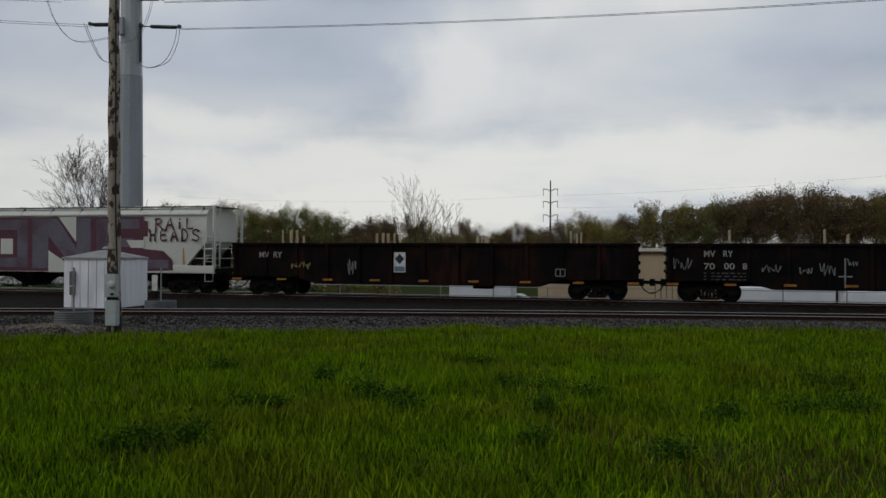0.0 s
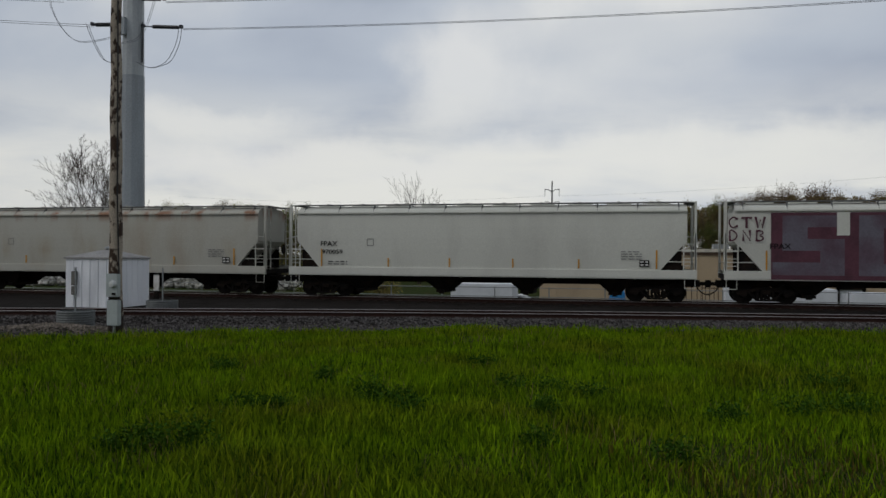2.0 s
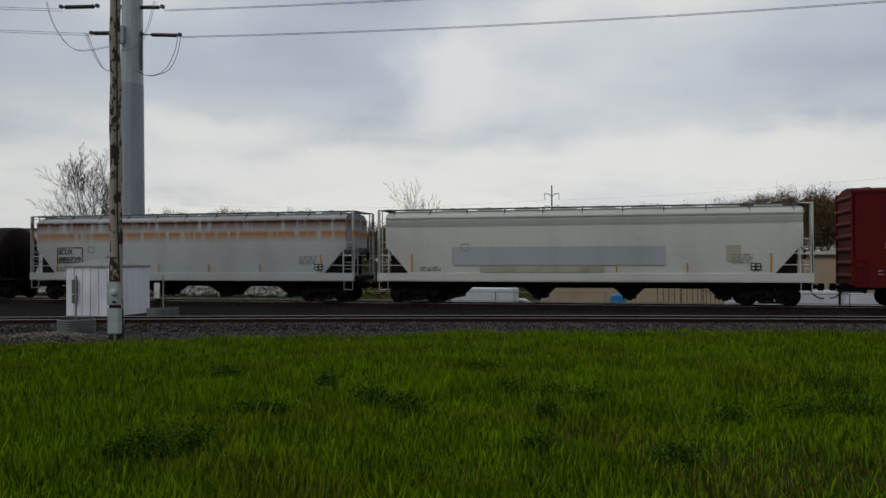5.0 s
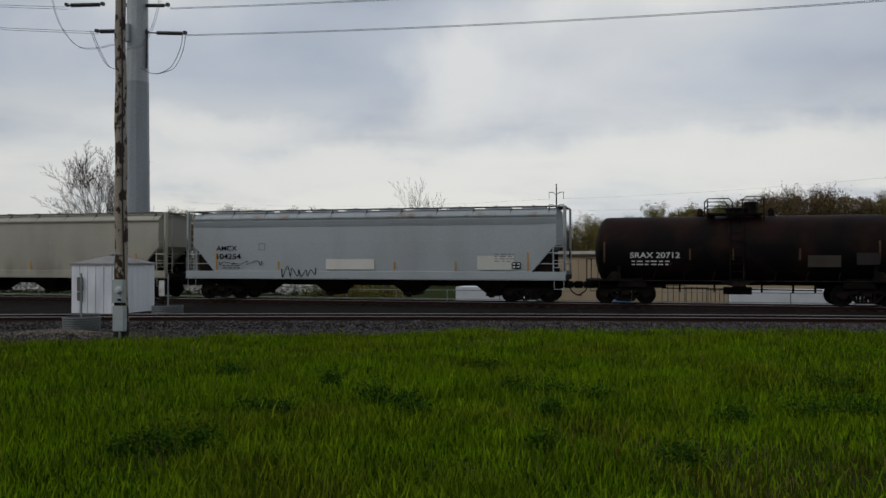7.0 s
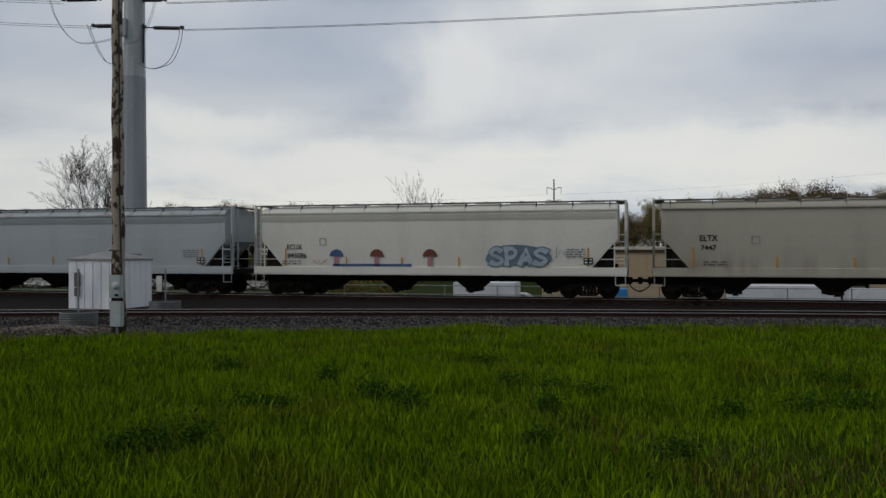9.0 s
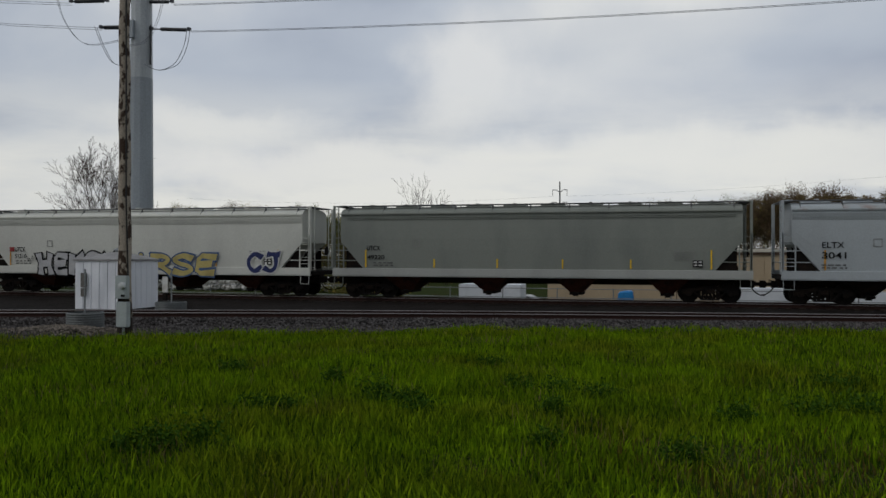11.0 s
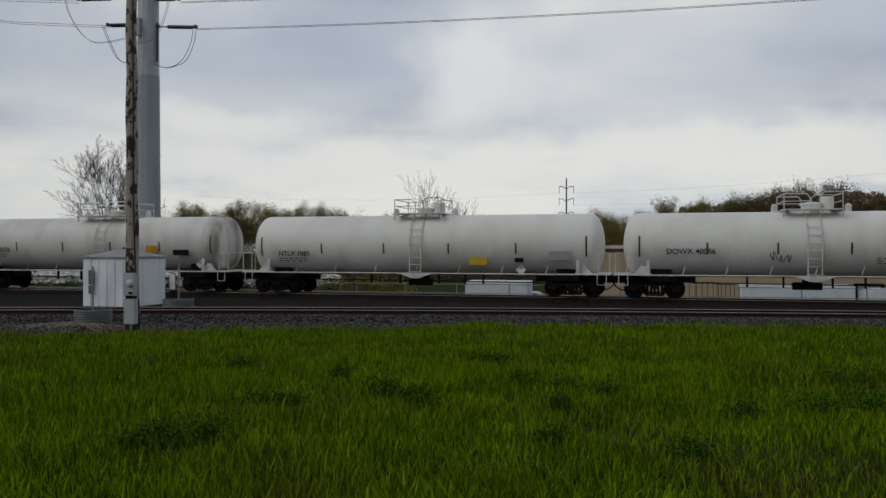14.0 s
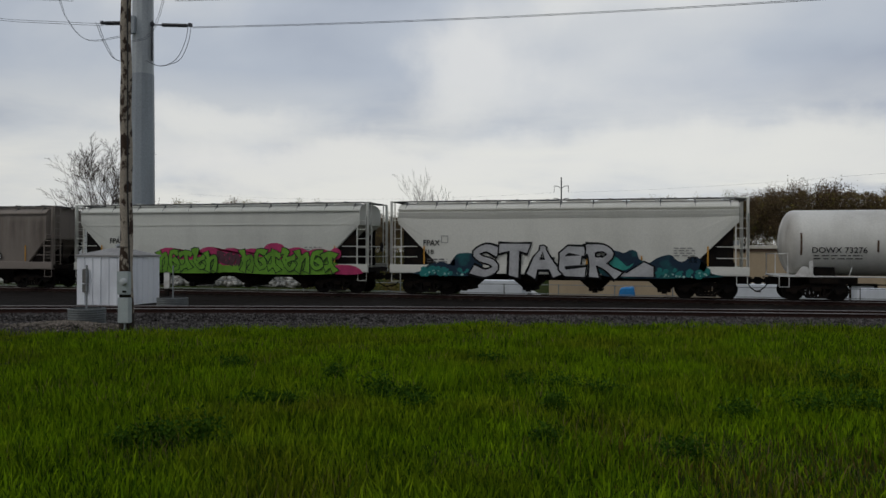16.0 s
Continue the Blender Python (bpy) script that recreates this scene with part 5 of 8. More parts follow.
SPRAY_SEA = mat("blue_to_teal_spray", (0.006, 0.022, 0.045), 0.6, 0, 12, 1.0, 0.2, 0.0, (0.01, 0.13, 0.125), mixat=(0.5, 0.72))
patch(hop12, rounded([(2.0, 1.0), (2.1, 2.1), (2.6, 2.13), (2.85, 2.05), (3.15, 2.19), (3.42, 2.1), (3.5, 1.8), (3.98, 1.62), (4.3, 1.84), (4.85, 1.98), (5.12, 1.74), (5.4, 1.68), (5.7, 1.86), (6.05, 1.84), (6.25, 1.6), (6.05, 1.28), (6.7, 1.14), (6.75, 1.0)]), SPRAY_SEA, y=-1.611, name="sprayed_ground", label="deep blue and teal sprayed cloud")
patch(hop12, rounded([(-6.75, 1.0), (-6.75, 1.12), (-6.3, 1.18), (-6.25, 1.44), (-5.55, 1.6), (-4.95, 1.42), (-4.9, 1.9), (-4.6, 2.02), (-4.2, 2.02), (-3.8, 1.9), (-3.8, 1.0)]), SPRAY_SEA, y=-1.611, name="sprayed_ground", label="deep blue and teal sprayed cloud")
patch(hop12, rounded([(2.15, 1.55), (2.3, 1.95), (2.7, 1.72), (3.0, 1.45), (3.3, 1.62), (3.0, 1.32), (2.5, 1.3)]), spray("sea_green_spray", (0.03, 0.26, 0.22)), y=-1.616, name="sprayed_highlight")
patch(hop12, [(2.1, 1.52), (2.98, 1.2), (3.75, 1.72), (4.22, 1.46), (4.22, 0.98), (2.6, 0.98)], INK, y=-1.618, name="arrow_outline")
patch(hop12, [(2.35, 1.38), (2.99, 1.14), (3.74, 1.64), (4.14, 1.42), (4.14, 1.0), (2.75, 1.0)], SPRAY_SILVER, y=-1.623, name="sprayed_arrow", label="silver sprayed arrow")
spatter(hop12, 4.3, 1.0, 6.5, 1.32, SPRAY_TEAL, 5, 26, 0.12, -1.618)
spatter(hop12, -6.6, 1.0, -4.2, 1.3, SPRAY_TEAL, 6, 26, 0.12, -1.618)
spatter(hop12, 4.5, 1.0, 6.4, 1.2, spray("pale_sea_green_spray", (0.3, 0.5, 0.46)), 7, 14, 0.05, -1.632)
spatter(hop12, -6.5, 1.0, -4.3, 1.2, spray("pale_sea_green_spray", (0.3, 0.5, 0.46)), 8, 12, 0.05, -1.632)
patch(hop13, cloud_shape(-3.2, 1.1, 6.4, 2.62, 11, 8), SPRAY_MAGENTA, y=-1.611, name="sprayed_ground", label="magenta sprayed cloud behind letters")
patch(hop13, rounded([(6.3, 1.75), (6.45, 2.15), (6.75, 2.25), (6.95, 2.0), (6.8, 1.7)]), SPRAY_MAGENTA, y=-1.611, name="sprayed_ground")
patch(hop13, rect(-3.3, 1.0, 6.6, 1.35), SPRAY_GREEN, y=-1.615, name="sprayed_ground")
patch(hop13, rounded([(6.5, 0.99), (6.6, 1.38), (7.3, 1.42), (7.8, 1.3), (8.0, 0.99)]), SPRAY_MAGENTA, y=-1.619, name="sprayed_ground")
patch(hop8, rounded([(2.7, 1.75), (2.9, 2.2), (3.5, 2.45), (4.2, 2.5), (5.0, 2.4), (5.6, 2.15), (5.75, 1.8), (5.2, 1.62), (4.3, 1.56), (3.3, 1.58)]), SPRAY_SLATE, y=-1.611, name="sprayed_ground", label="slate blue sprayed puff")
patch(hop8, rect(-4.9, 1.48, -0.9, 1.6), SPRAY_BLUE, y=-1.611, name="sprayed_ground")
for x, m in ((-4.72, SPRAY_BLUE), (-2.65, SPRAY_BROWN), (0.0, SPRAY_BROWN)):
    patch(hop8, rect(x - 0.12, 1.5, x + 0.12, 2.0), SPRAY_ROSE, y=-1.611, name="drawn_stalk")
    patch(hop8, [(x + 0.36 * math.cos(a * 0.39), 1.95 + 0.36 * math.sin(a * 0.39)) for a in range(9)], m, y=-1.614, name="drawn_cap", label="sprayed mushroom cap")
patch(hop11, rect(-8.0, 2.25, -7.7, 2.48), spray("red_mark", (0.3, 0.03, 0.03)), name="red_square")
for i, (car, x, z, w, h, m) in enumerate(((hop4, -6.06, 1.83, 9.7, 0.85, PAINT_BLUE), (hop4, -4.72, 1.5, 5.7, 0.3, PAINT_TAN), (hop9, 2.6, 1.5, 1.4, 0.6, mat("grey_patch_paint", (0.17, 0.18, 0.19), 0.6)), (hop6, 5.57, 1.55, 1.75, 0.65, PAINT_GREY), (hop6, -2.0, 1.55, 2.5, 0.5, PAINT_CREAM), (hop4, 6.2, 2.0, 0.6, 0.7, PAINT_TAN))):
    patch(car, rect(x, z, x + w, z + h), m, y=-1.598, label="painted-over patch")

lettering(gon1, "MV  RY", -8.47, 1.89, -7.25, 2.18, DIM_INK)
lettering(gon2, "MV", -8.37, 2.03, -7.90, 2.31, DIM_INK)
lettering(gon2, "RY", -7.57, 2.04, -7.17, 2.31, DIM_INK)
lettering(gon2, "70", -8.37, 1.49, -7.92, 1.76, DIM_INK)
lettering(gon2, "00", -7.54, 1.50, -7.10, 1.77, DIM_INK)
lettering(gon2, "8", -6.77, 1.50, -6.59, 1.77, DIM_INK)
lettering(hop1, "FPAX", -7.9, 2.42, -7.05, 2.65, INK, -1.63)
lettering(hop2, "FPAX", -7.98, 2.48, -7.11, 2.72, INK)
lettering(hop2, "970059", -7.91, 2.10, -6.84, 2.31, INK)
lettering(hop3, "FPAX", -7.75, 2.47, -7.09, 2.68, INK)
lettering(hop3, "980526", -7.72, 1.99, -6.74, 2.24, INK)
lettering(box1, "NK", -7.99, 2.52, -7.54, 2.78, WHITE_INK)
lettering(box1, "CR", -7.18, 2.52, -6.67, 2.77, WHITE_INK)
lettering(box1, "66", -7.89, 2.08, -7.53, 2.34, WHITE_INK)
lettering(box1, "199", -7.15, 2.08, -6.64, 2.34, WHITE_INK)
lettering(hop5, "ECUX", -7.38, 2.43, -6.54, 2.70, INK)
lettering(hop5, "880739", -7.38, 2.06, -6.05, 2.30, INK)
lettering(hop6, "AMCX", -7.94, 2.48, -6.80, 2.73, INK)
lettering(hop6, "104254", -7.91, 2.05, -6.58, 2.33, INK)
lettering(hop7, "ELTX", -7.75, 2.64, -6.99, 2.90, INK)
lettering(hop7, "7447", -7.70, 2.24, -7.06, 2.46, INK)
lettering(hop8, "ECUX", -7.32, 2.30, -6.53, 2.55, INK)
lettering(hop8, "845086", -7.29, 1.88, -6.29, 2.13, INK)
lettering(hop9, "ELTX", -7.58, 2.45, -6.71, 2.70, INK)
lettering(hop9, "3041", -7.58, 2.00, -6.64, 2.27, INK)
lettering(hop10, "UTCX", -7.92, 2.32, -7.24, 2.55, INK)
lettering(hop10, "49220", -7.89, 1.89, -7.02, 2.10, INK)
lettering(hop11, "UTCX", -7.65, 2.23, -6.99, 2.48, INK)
lettering(hop11, "51210", -7.65, 1.88, -6.92, 2.11, INK)
lettering(hop12, "FPAX", -6.47, 2.37, -5.66, 2.64, INK)
lettering(hop12, "718", -6.44, 1.97, -5.97, 2.18, INK)
lettering(hop13, "FPAX", -6.08, 2.46, -5.19, 2.73, INK)
lettering(tank1, "SRAX 20712", -4.77, 2.09, -2.63, 2.34, WHITE_INK, -1.58)
lettering(tank2, "GATX 32344", -4.81, 1.94, -2.84, 2.19, WHITE_INK, -1.55)
lettering(tank3, "DOWX 40056", -6.07, 2.03, -4.00, 2.27, INK, -1.49)
lettering(tank4, "NTLX 1085", -7.14, 1.90, -5.49, 2.14, INK, -1.5)
lettering(tank5, "DOWX 73276", -7.05, 2.08, -4.90, 2.33, INK, -1.45)
graffiti(hop1, "RAIL", 6.29, 3.29, 8.75, 3.89, SPRAY_MAROON, None)
graffiti(hop1, "HEADS", 5.97, 2.67, 9.08, 3.34, SPRAY_MAROON, None)
graffiti(hop1, "CTW", -9.68, 3.30, -8.03, 3.82, SPRAY_MAROON, None)
graffiti(hop1, "DNB", -9.68, 2.74, -8.03, 3.24, SPRAY_MAROON, None)
graffiti(hop11, "HEKSIO", -6.20, 0.86, -0.78, 2.35, SPRAY_SILVER, INK)
graffiti(hop11, "ARSE", -0.53, 0.88, 4.58, 2.35, SPRAY_OCHRE, SPRAY_BLUE)
graffiti(hop11, "CJ", 6.24, 1.07, 8.07, 2.40, SPRAY_NAVY, WHITE_INK)
graffiti(hop12, "STAER", -4.12, 0.81, 2.55, 2.59, SPRAY_SILVER, INK)
graffiti(hop8, "SPAS", 2.86, 1.44, 5.59, 2.48, SPRAY_PALEBLUE, SPRAY_SLATE)
graffiti(box1, "035", 0.12, 1.17, 1.58, 1.98, INK, WHITE_INK)

# loose scrawls


WILD = [
    [[(0.1, 0.9), (0.5, 1.0), (0.2, 0.5), (0.7, 0.1), (1.0, 0.2)], [(0.5, 0.55), (0.95, 0.7)]],
    [[(0.2, 0), (0.3, 0.6), (0.1, 1.0)], [(0.3, 0.5), (0.8, 0.8), (1.0, 0.4), (0.8, 0.0)]],
    [[(0.9, 0.95), (0.3, 0.9), (0.1, 0.45), (0.5, 0.05), (0.95, 0.3), (0.6, 0.5)]],
    [[(0.0, 0.7), (0.4, 0.95), (0.9, 0.8)], [(0.45, 0.9), (0.5, 0.4), (0.8, 0.05)], [(0.1, 0.1), (0.5, 0.25)]],
]


def wild_style(car, x0, z0, x1, z1, count, fill, line, seed, y=-1.618):
    """Interlocking sprayed forms that cannot be read: thick bent strokes with a dark rim and pointed arms."""
    rnd = random.Random(seed)
    w, tall = (x1 - x0) / count, z1 - z0
    for i in range(count):
        fat, rim = min(0.095 * tall, 0.15 * w), 0.035 * tall
        a, b = x0 + w * i - 0.02 * w + fat * 0.6, w * 1.04 - fat * 1.2
        low, high = z0 + fat + rim, z1 - fat - rim - rnd.uniform(0, 0.12) * tall
        strokes = [flow([(a + b * (u + rnd.uniform(-0.08, 0.08)), low + (high - low) * min(1, max(0, v + rnd.uniform(-0.08, 0.08)))) for u, v in st], 2) for st in WILD[(i + seed) % len(WILD)]]
        sprayed(car, strokes, fill, line, fat, rim, y - 0.009 * i, "sprayed_form", "sprayed graffiti form with a dark rim", 0.4)


patch(hop13, rounded([(-3.4, 0.99), (-3.5, 1.5), (-2.6, 1.75), (-1.5, 1.6), (-0.4, 1.8), (0.3, 1.5), (0.5, 0.99)]), SPRAY_GREEN, y=-1.6155, name="sprayed_ground")
patch(hop13, rounded([(1.4, 0.99), (1.5, 1.6), (2.6, 1.8), (3.9, 1.65), (5.2, 1.85), (6.5, 1.6), (6.8, 0.99)]), SPRAY_GREEN, y=-1.6155, name="sprayed_ground")
wild_style(hop13, -3.3, 0.98, 0.2, 2.3, 5, SPRAY_GREEN, SPRAY_DARKGREEN, 5)
wild_style(hop13, 1.5, 0.98, 6.8, 2.3, 7, SPRAY_GREEN, SPRAY_DARKGREEN, 9)
wild_style(hop13, 0.25, 1.3, 1.5, 2.15, 2, SPRAY_MAROON, SPRAY_DARKGREEN, 12)
wild_style(box1, -6.8, 0.85, -3.55, 1.95, 5, SPRAY_SILVER, INK, 3, y=-1.609)
wild_style(box1, -3.3, 0.9, -1.95, 1.55, 3, mat("dull_silver_spray", (0.2, 0.2, 0.21), 0.7), INK, 6, y=-1.609)
scrawl(hop6, -7.94, 1.66, -5.25, 2.0, INK, 64, r=0.018, turns=5)
scrawl(hop6, -4.39, 1.0, -3.4, 1.75, INK, 65, y=-1.615, r=0.03, turns=3)
scrawl(hop6, -3.4, 1.0, -2.46, 1.75, INK, 66, y=-1.615, r=0.03, turns=3)
for i in range(4):
    scrawl(hop5, -5.8 + i * 0.92, 1.5, -5.05 + i * 0.92, 2.0, SPRAY_ROSE, 70 + i, r=0.04, turns=2)
scrawl(hop13, 0.2, 1.2, 1.4, 2.1, SPRAY_MAROON, 103, y=-1.63, r=0.05, turns=3)
scrawl(hop11, -6.9, 1.6, -6.2, 2.1, INK, 75, r=0.015, turns=4)
scrawl(hop8, -6.0, 1.5, -5.2, 1.9, SPRAY_ROSE, 76, r=0.015, turns=4)
scrawl(hop8, 5.9, 1.7, 7.2, 2.5, SPRAY_SLATE, 77, r=0.012, turns=5)

# outline box, stencils and panels
for a, b, c, d in ((-7.5, 1.98, -5.94, 2.02), (-7.5, 2.76, -5.94, 2.8), (-7.5, 1.98, -7.46, 2.8), (-5.98, 1.98, -5.94, 2.8)):
    patch(hop5, rect(a, b, c, d), INK, name="number_frame")
for i, car in enumerate((hop2, hop3, hop4, hop5, hop6, hop7, hop8, hop9, hop10, hop11, hop12, hop13, hop14)):
    small_print(car, -7.6 if i < 10 else -6.3, 1.7, 2, mat("dim_stencil", (0.10, 0.10, 0.10), 0.8), y=-1.6, size=0.05, pitch=0.12, width=1.0, seed=i)
    small_print(car, 6.4 if i < 10 else 5.0, 2.25, 4, mat("faded_stencil", (0.24, 0.24, 0.23), 0.7), y=-1.6, size=0.045, pitch=0.11, width=0.9, seed=40 + i)
    data_panel(car, 7.2 if i < 10 else 5.6, 1.6)
    bm = bmesh.new()
    for a, b, c, d in ((0, 0, 0.34, 0.03), (0, 0.31, 0.34, 0.34), (0, 0, 0.03, 0.34), (0.31, 0, 0.34, 0.34)):
        box(bm, -5.6 + a, -5.6 + c, -1.602, -1.598, 2.5 + b, 2.5 + d)
    part("stencilled_square", bm, mat("faded_stencil", (0.24, 0.24, 0.23)), car)
small_print(gon2, -8.37, 1.3, 3, mat("faded_white_stencil", (0.07, 0.07, 0.07), 0.8), y=-1.5, size=0.05, pitch=0.14, width=1.9, seed=9)
small_print(box1, -8.3, 1.55, 2, DIM_INK, y=-1.6, size=0.04, pitch=0.14, width=1.2, seed=12)
small_print(box1, 3.8, 2.2, 3, DIM_INK, y=-1.6, size=0.03, pitch=0.25, width=0.9, seed=13)
small_print(tank1, -4.7, 1.92, 2, WHITE_INK, y=-1.57, size=0.05, pitch=0.14, width=1.7, seed=14)
small_print(tank2, -4.8, 1.8, 2, WHITE_INK, y=-1.545, size=0.04, pitch=0.13, width=1.9, seed=15)
small_print(tank4, -7.1, 1.76, 2, INK, y=-1.49, size=0.04, pitch=0.13, width=1.5, seed=16)
small_print(tank5, -7.0, 1.95, 2, INK, y=-1.45, size=0.04, pitch=0.13, width=1.9, seed=17)
small_print(tank3, 2.4, 1.85, 3, INK, y=-1.48, size=0.03, pitch=0.11, width=1.6, seed=18)
data_panel(box1, 5.15, 1.5, w=0.46, h=0.3, y=-1.6)
# the upright row of white letters on the boxcar is drawn as plain bars
bm = bmesh.new()
for i in range(8):
    z = 1.9 + i * 0.28
    box(bm, -5.72, -5.50, -1.602, -1.598, z, z + 0.04)
    box(bm, -5.72, -5.68, -1.602, -1.598, z + 0.04, z + 0.19)
part("upright_mark", bm, WHITE_INK, box1, "upright white company mark")
bm = bmesh.new()
for x0, x1, z in ((-1.6, -0.9, 2.95), (-0.1, 0.4, 2.95), (-0.1, 0.4, 2.78), (-1.6, -0.6, 1.95), (-1.6, -0.6, 1.8), (5.0, 5.7, 1.25), (2.6, 3.4, 1.1)):
    box(bm, x0, x1, -1.642, -1.638, z, z + 0.028)
part("stencil", bm, WHITE_INK, box1)["kind"] = "stuff"
bm = bmesh.new()
lathe(bm, [(0.09, -1.65), (0.09, -1.64)], 12, "y", (0.05, 0, 3.45))
part("white_disc", bm, WHITE_INK, box1)
scrawl(box1, 2.5, 1.3, 3.5, 2.0, SPRAY_ROSE, 5, r=0.015)
# gondola marks
patch(gon1, rect(-1.5, 1.22, -0.92, 2.18), WHITE_INK, y=-1.5, name="white_mark", label="white square company mark")
patch(gon1, [(-1.21, 2.12), (-0.98, 1.86), (-1.21, 1.6), (-1.44, 1.86)], spray("navy_mark", (0.02, 0.03, 0.05)), y=-1.504, name="mark_shape")
patch(gon1, rect(-1.46, 1.26, -0.96, 1.5), SPRAY_SLATE, y=-1.504, name="mark_shape")
CHALK = mat("chalky_white_spray", (0.22, 0.22, 0.22), 0.8, 0, 40, 6, 0.4, 0.0)
for i, (x0, z0, x1, z1) in enumerate(((-9.7, 1.2, -8.87, 2.03), (-6.01, 1.24, -5.22, 1.76), (-4.47, 1.28, -3.98, 1.62), (-3.69, 1.17, -3.07, 1.82), (-2.6, 1.5, -2.2, 2.05))):
    scrawl(gon2, x0, z0, x1, z1, CHALK, 20 + i, r=0.018, turns=4)
patch(gon2, rect(-2.72, 0.75, -2.66, 2.0), CHALK, y=-1.6, name="chalk_stroke")
patch(gon2, rect(-2.95, 1.2, -2.4, 1.26), CHALK, y=-1.604, name="chalk_stroke")
scrawl(gon1, -3.8, 0.9, -3.35, 2.15, CHALK, 31, r=0.02, turns=4)
scrawl(gon1, -6.79, 1.3, -5.75, 1.7, SPRAY_OCHRE, 32, r=0.012)
for a in (rect(6.23, 1.1, 6.69, 1.14), rect(6.23, 1.42, 6.69, 1.46), rect(6.23, 1.1, 6.27, 1.46), rect(6.65, 1.1, 6.69, 1.46), rect(6.44, 1.1, 6.48, 1.46)):
    patch(gon1, a, CHALK, y=-1.606, name="chalk_box")
for car in (gon1, gon2):
    strips(car, [-9.7 + 19.4 * i / 8 for i in range(9)], 0.78, 0.1, mat("dirty_reflective_orange", (0.30, 0.13, 0.02), 0.6, 0, 30, 4, 0.4, 0.0), y=-1.6, width=0.5)
stakes(gon1, [(-7.5, 0.7, -0.05), (-7.05, 0.7, 0), (-6.75, 0.68, 0), (-6.4, 0.4, 0), (-2.5, 0.5, -0.03), (-2.2, 0.52, -0.02), (-1.9, 0.5, -0.05), (-1.6, 0.5, -0.06), (-1.35, 0.52, -0.03), (2.5, 0.38, 0), (2.7, 0.4, 0), (2.85, 0.38, 0.02), (3.0, 0.35, 0), (6.95, 0.6, -0.08), (7.2, 0.5, -0.06), (7.35, 0.55, 0)], 2.6, 1)
stakes(gon2, [(-7.2, 0.65, -0.06), (-3.3, 0.65, -0.08), (-2.5, 0.45, 0.08)], 2.6, 2)
# placards and panels of the tank cars
for car, x, z, y, s in ((tank2, 5.37, 1.29, -1.47, 0.22), (tank4, 5.1, 1.28, -1.38, 0.25), (tank5, 6.9, 1.45, -1.4, 0.22), (tank3, 6.3, 1.5, -1.4, 0.22)):
    patch(car, [(x, z - s), (x + s, z), (x, z + s), (x - s, z)], WHITE_STEEL, y=y - 0.04, name="placard", label="white diamond hazard placard")
    patch(car, [(x, z + 0.02), (x + s * 0.5, z + s * 0.4), (x, z + s * 0.9), (x - s * 0.5, z + s * 0.4)], SPRAY_ROSE, y=y - 0.044, name="placard_mark")
YELLOW_PANEL = spray("yellow_panel", (0.5, 0.36, 0.02))
for car, r4, m, y in ((tank4, (2.66, 1.49, 3.5, 1.86), YELLOW_PANEL, -1.47), (tank4, (4.81, 1.62, 5.22, 1.84), INK, -1.47), (tank4, (6.4, 1.75, 7.4, 2.15), mat("grey_panel", (0.3, 0.31, 0.32)), -1.5), (tank5, (3.7, 2.03, 4.38, 2.42), spray("orange_panel", (0.5, 0.24, 0.02)), -1.45), (tank5, (5.32, 1.92, 6.25, 2.2), INK, -1.45), (tank3, (3.2, 2.1, 3.9, 2.35), WHITE_STEEL, -1.48), (tank3, (5.3, 2.2, 5.8, 2.42), INK, -1.48), (tank1, (2.6, 1.7, 3.9, 2.2), mat("bare_primer", (0.045, 0.036, 0.026)), -1.58), (tank1, (4.5, 1.8, 5.4, 2.3), mat("dull_panel", (0.022, 0.018, 0.016)), -1.58)):
    patch(car, rect(*r4), m, y=y - 0.012, name="panel", label="stencilled panel")
SOOT = mat("soot_stain", (0.06, 0.05, 0.04), 0.9, 0, 20, 1.8, 0.4, 0.1, (0.20, 0.17, 0.14), mixat=(0.35, 0.65))
scrawl(tank3, -1.8, 1.6, -0.9, 2.2, INK, 44, y=-1.5, r=0.02, turns=4)

# ---- things beside the track ----
WHITE_SHEET = mat("white_painted_sheet_steel", (0.80, 0.82, 0.86), 0.5, 0, 20, 1.2, 0.08, 0.03, (0.60, 0.62, 0.66), streak=3)
GALV = mat("galvanized_steel", (0.24, 0.255, 0.26), 0.5, 0.35, 24, 2.5, 0.22, 0.08)
METER_GREY = mat("grey_enclosure_paint", (0.36, 0.40, 0.40), 0.5, 0, 30, 3, 0.12, 0.03)
WEATHERED_WOOD = mat("peeling_pole_wood", (0.32, 0.275, 0.225), 0.9, 0, 26, 4.2, 0.4, 0.5, (0.045, 0.028, 0.019), streak=1.5, mixat=(0.50, 0.55))
CABLE_BLACK = mat("black_cable", (0.02, 0.02, 0.022), 0.6)
CABLE_GREY = mat("grey_wire", (0.17, 0.18, 0.20), 0.6, 0.2)


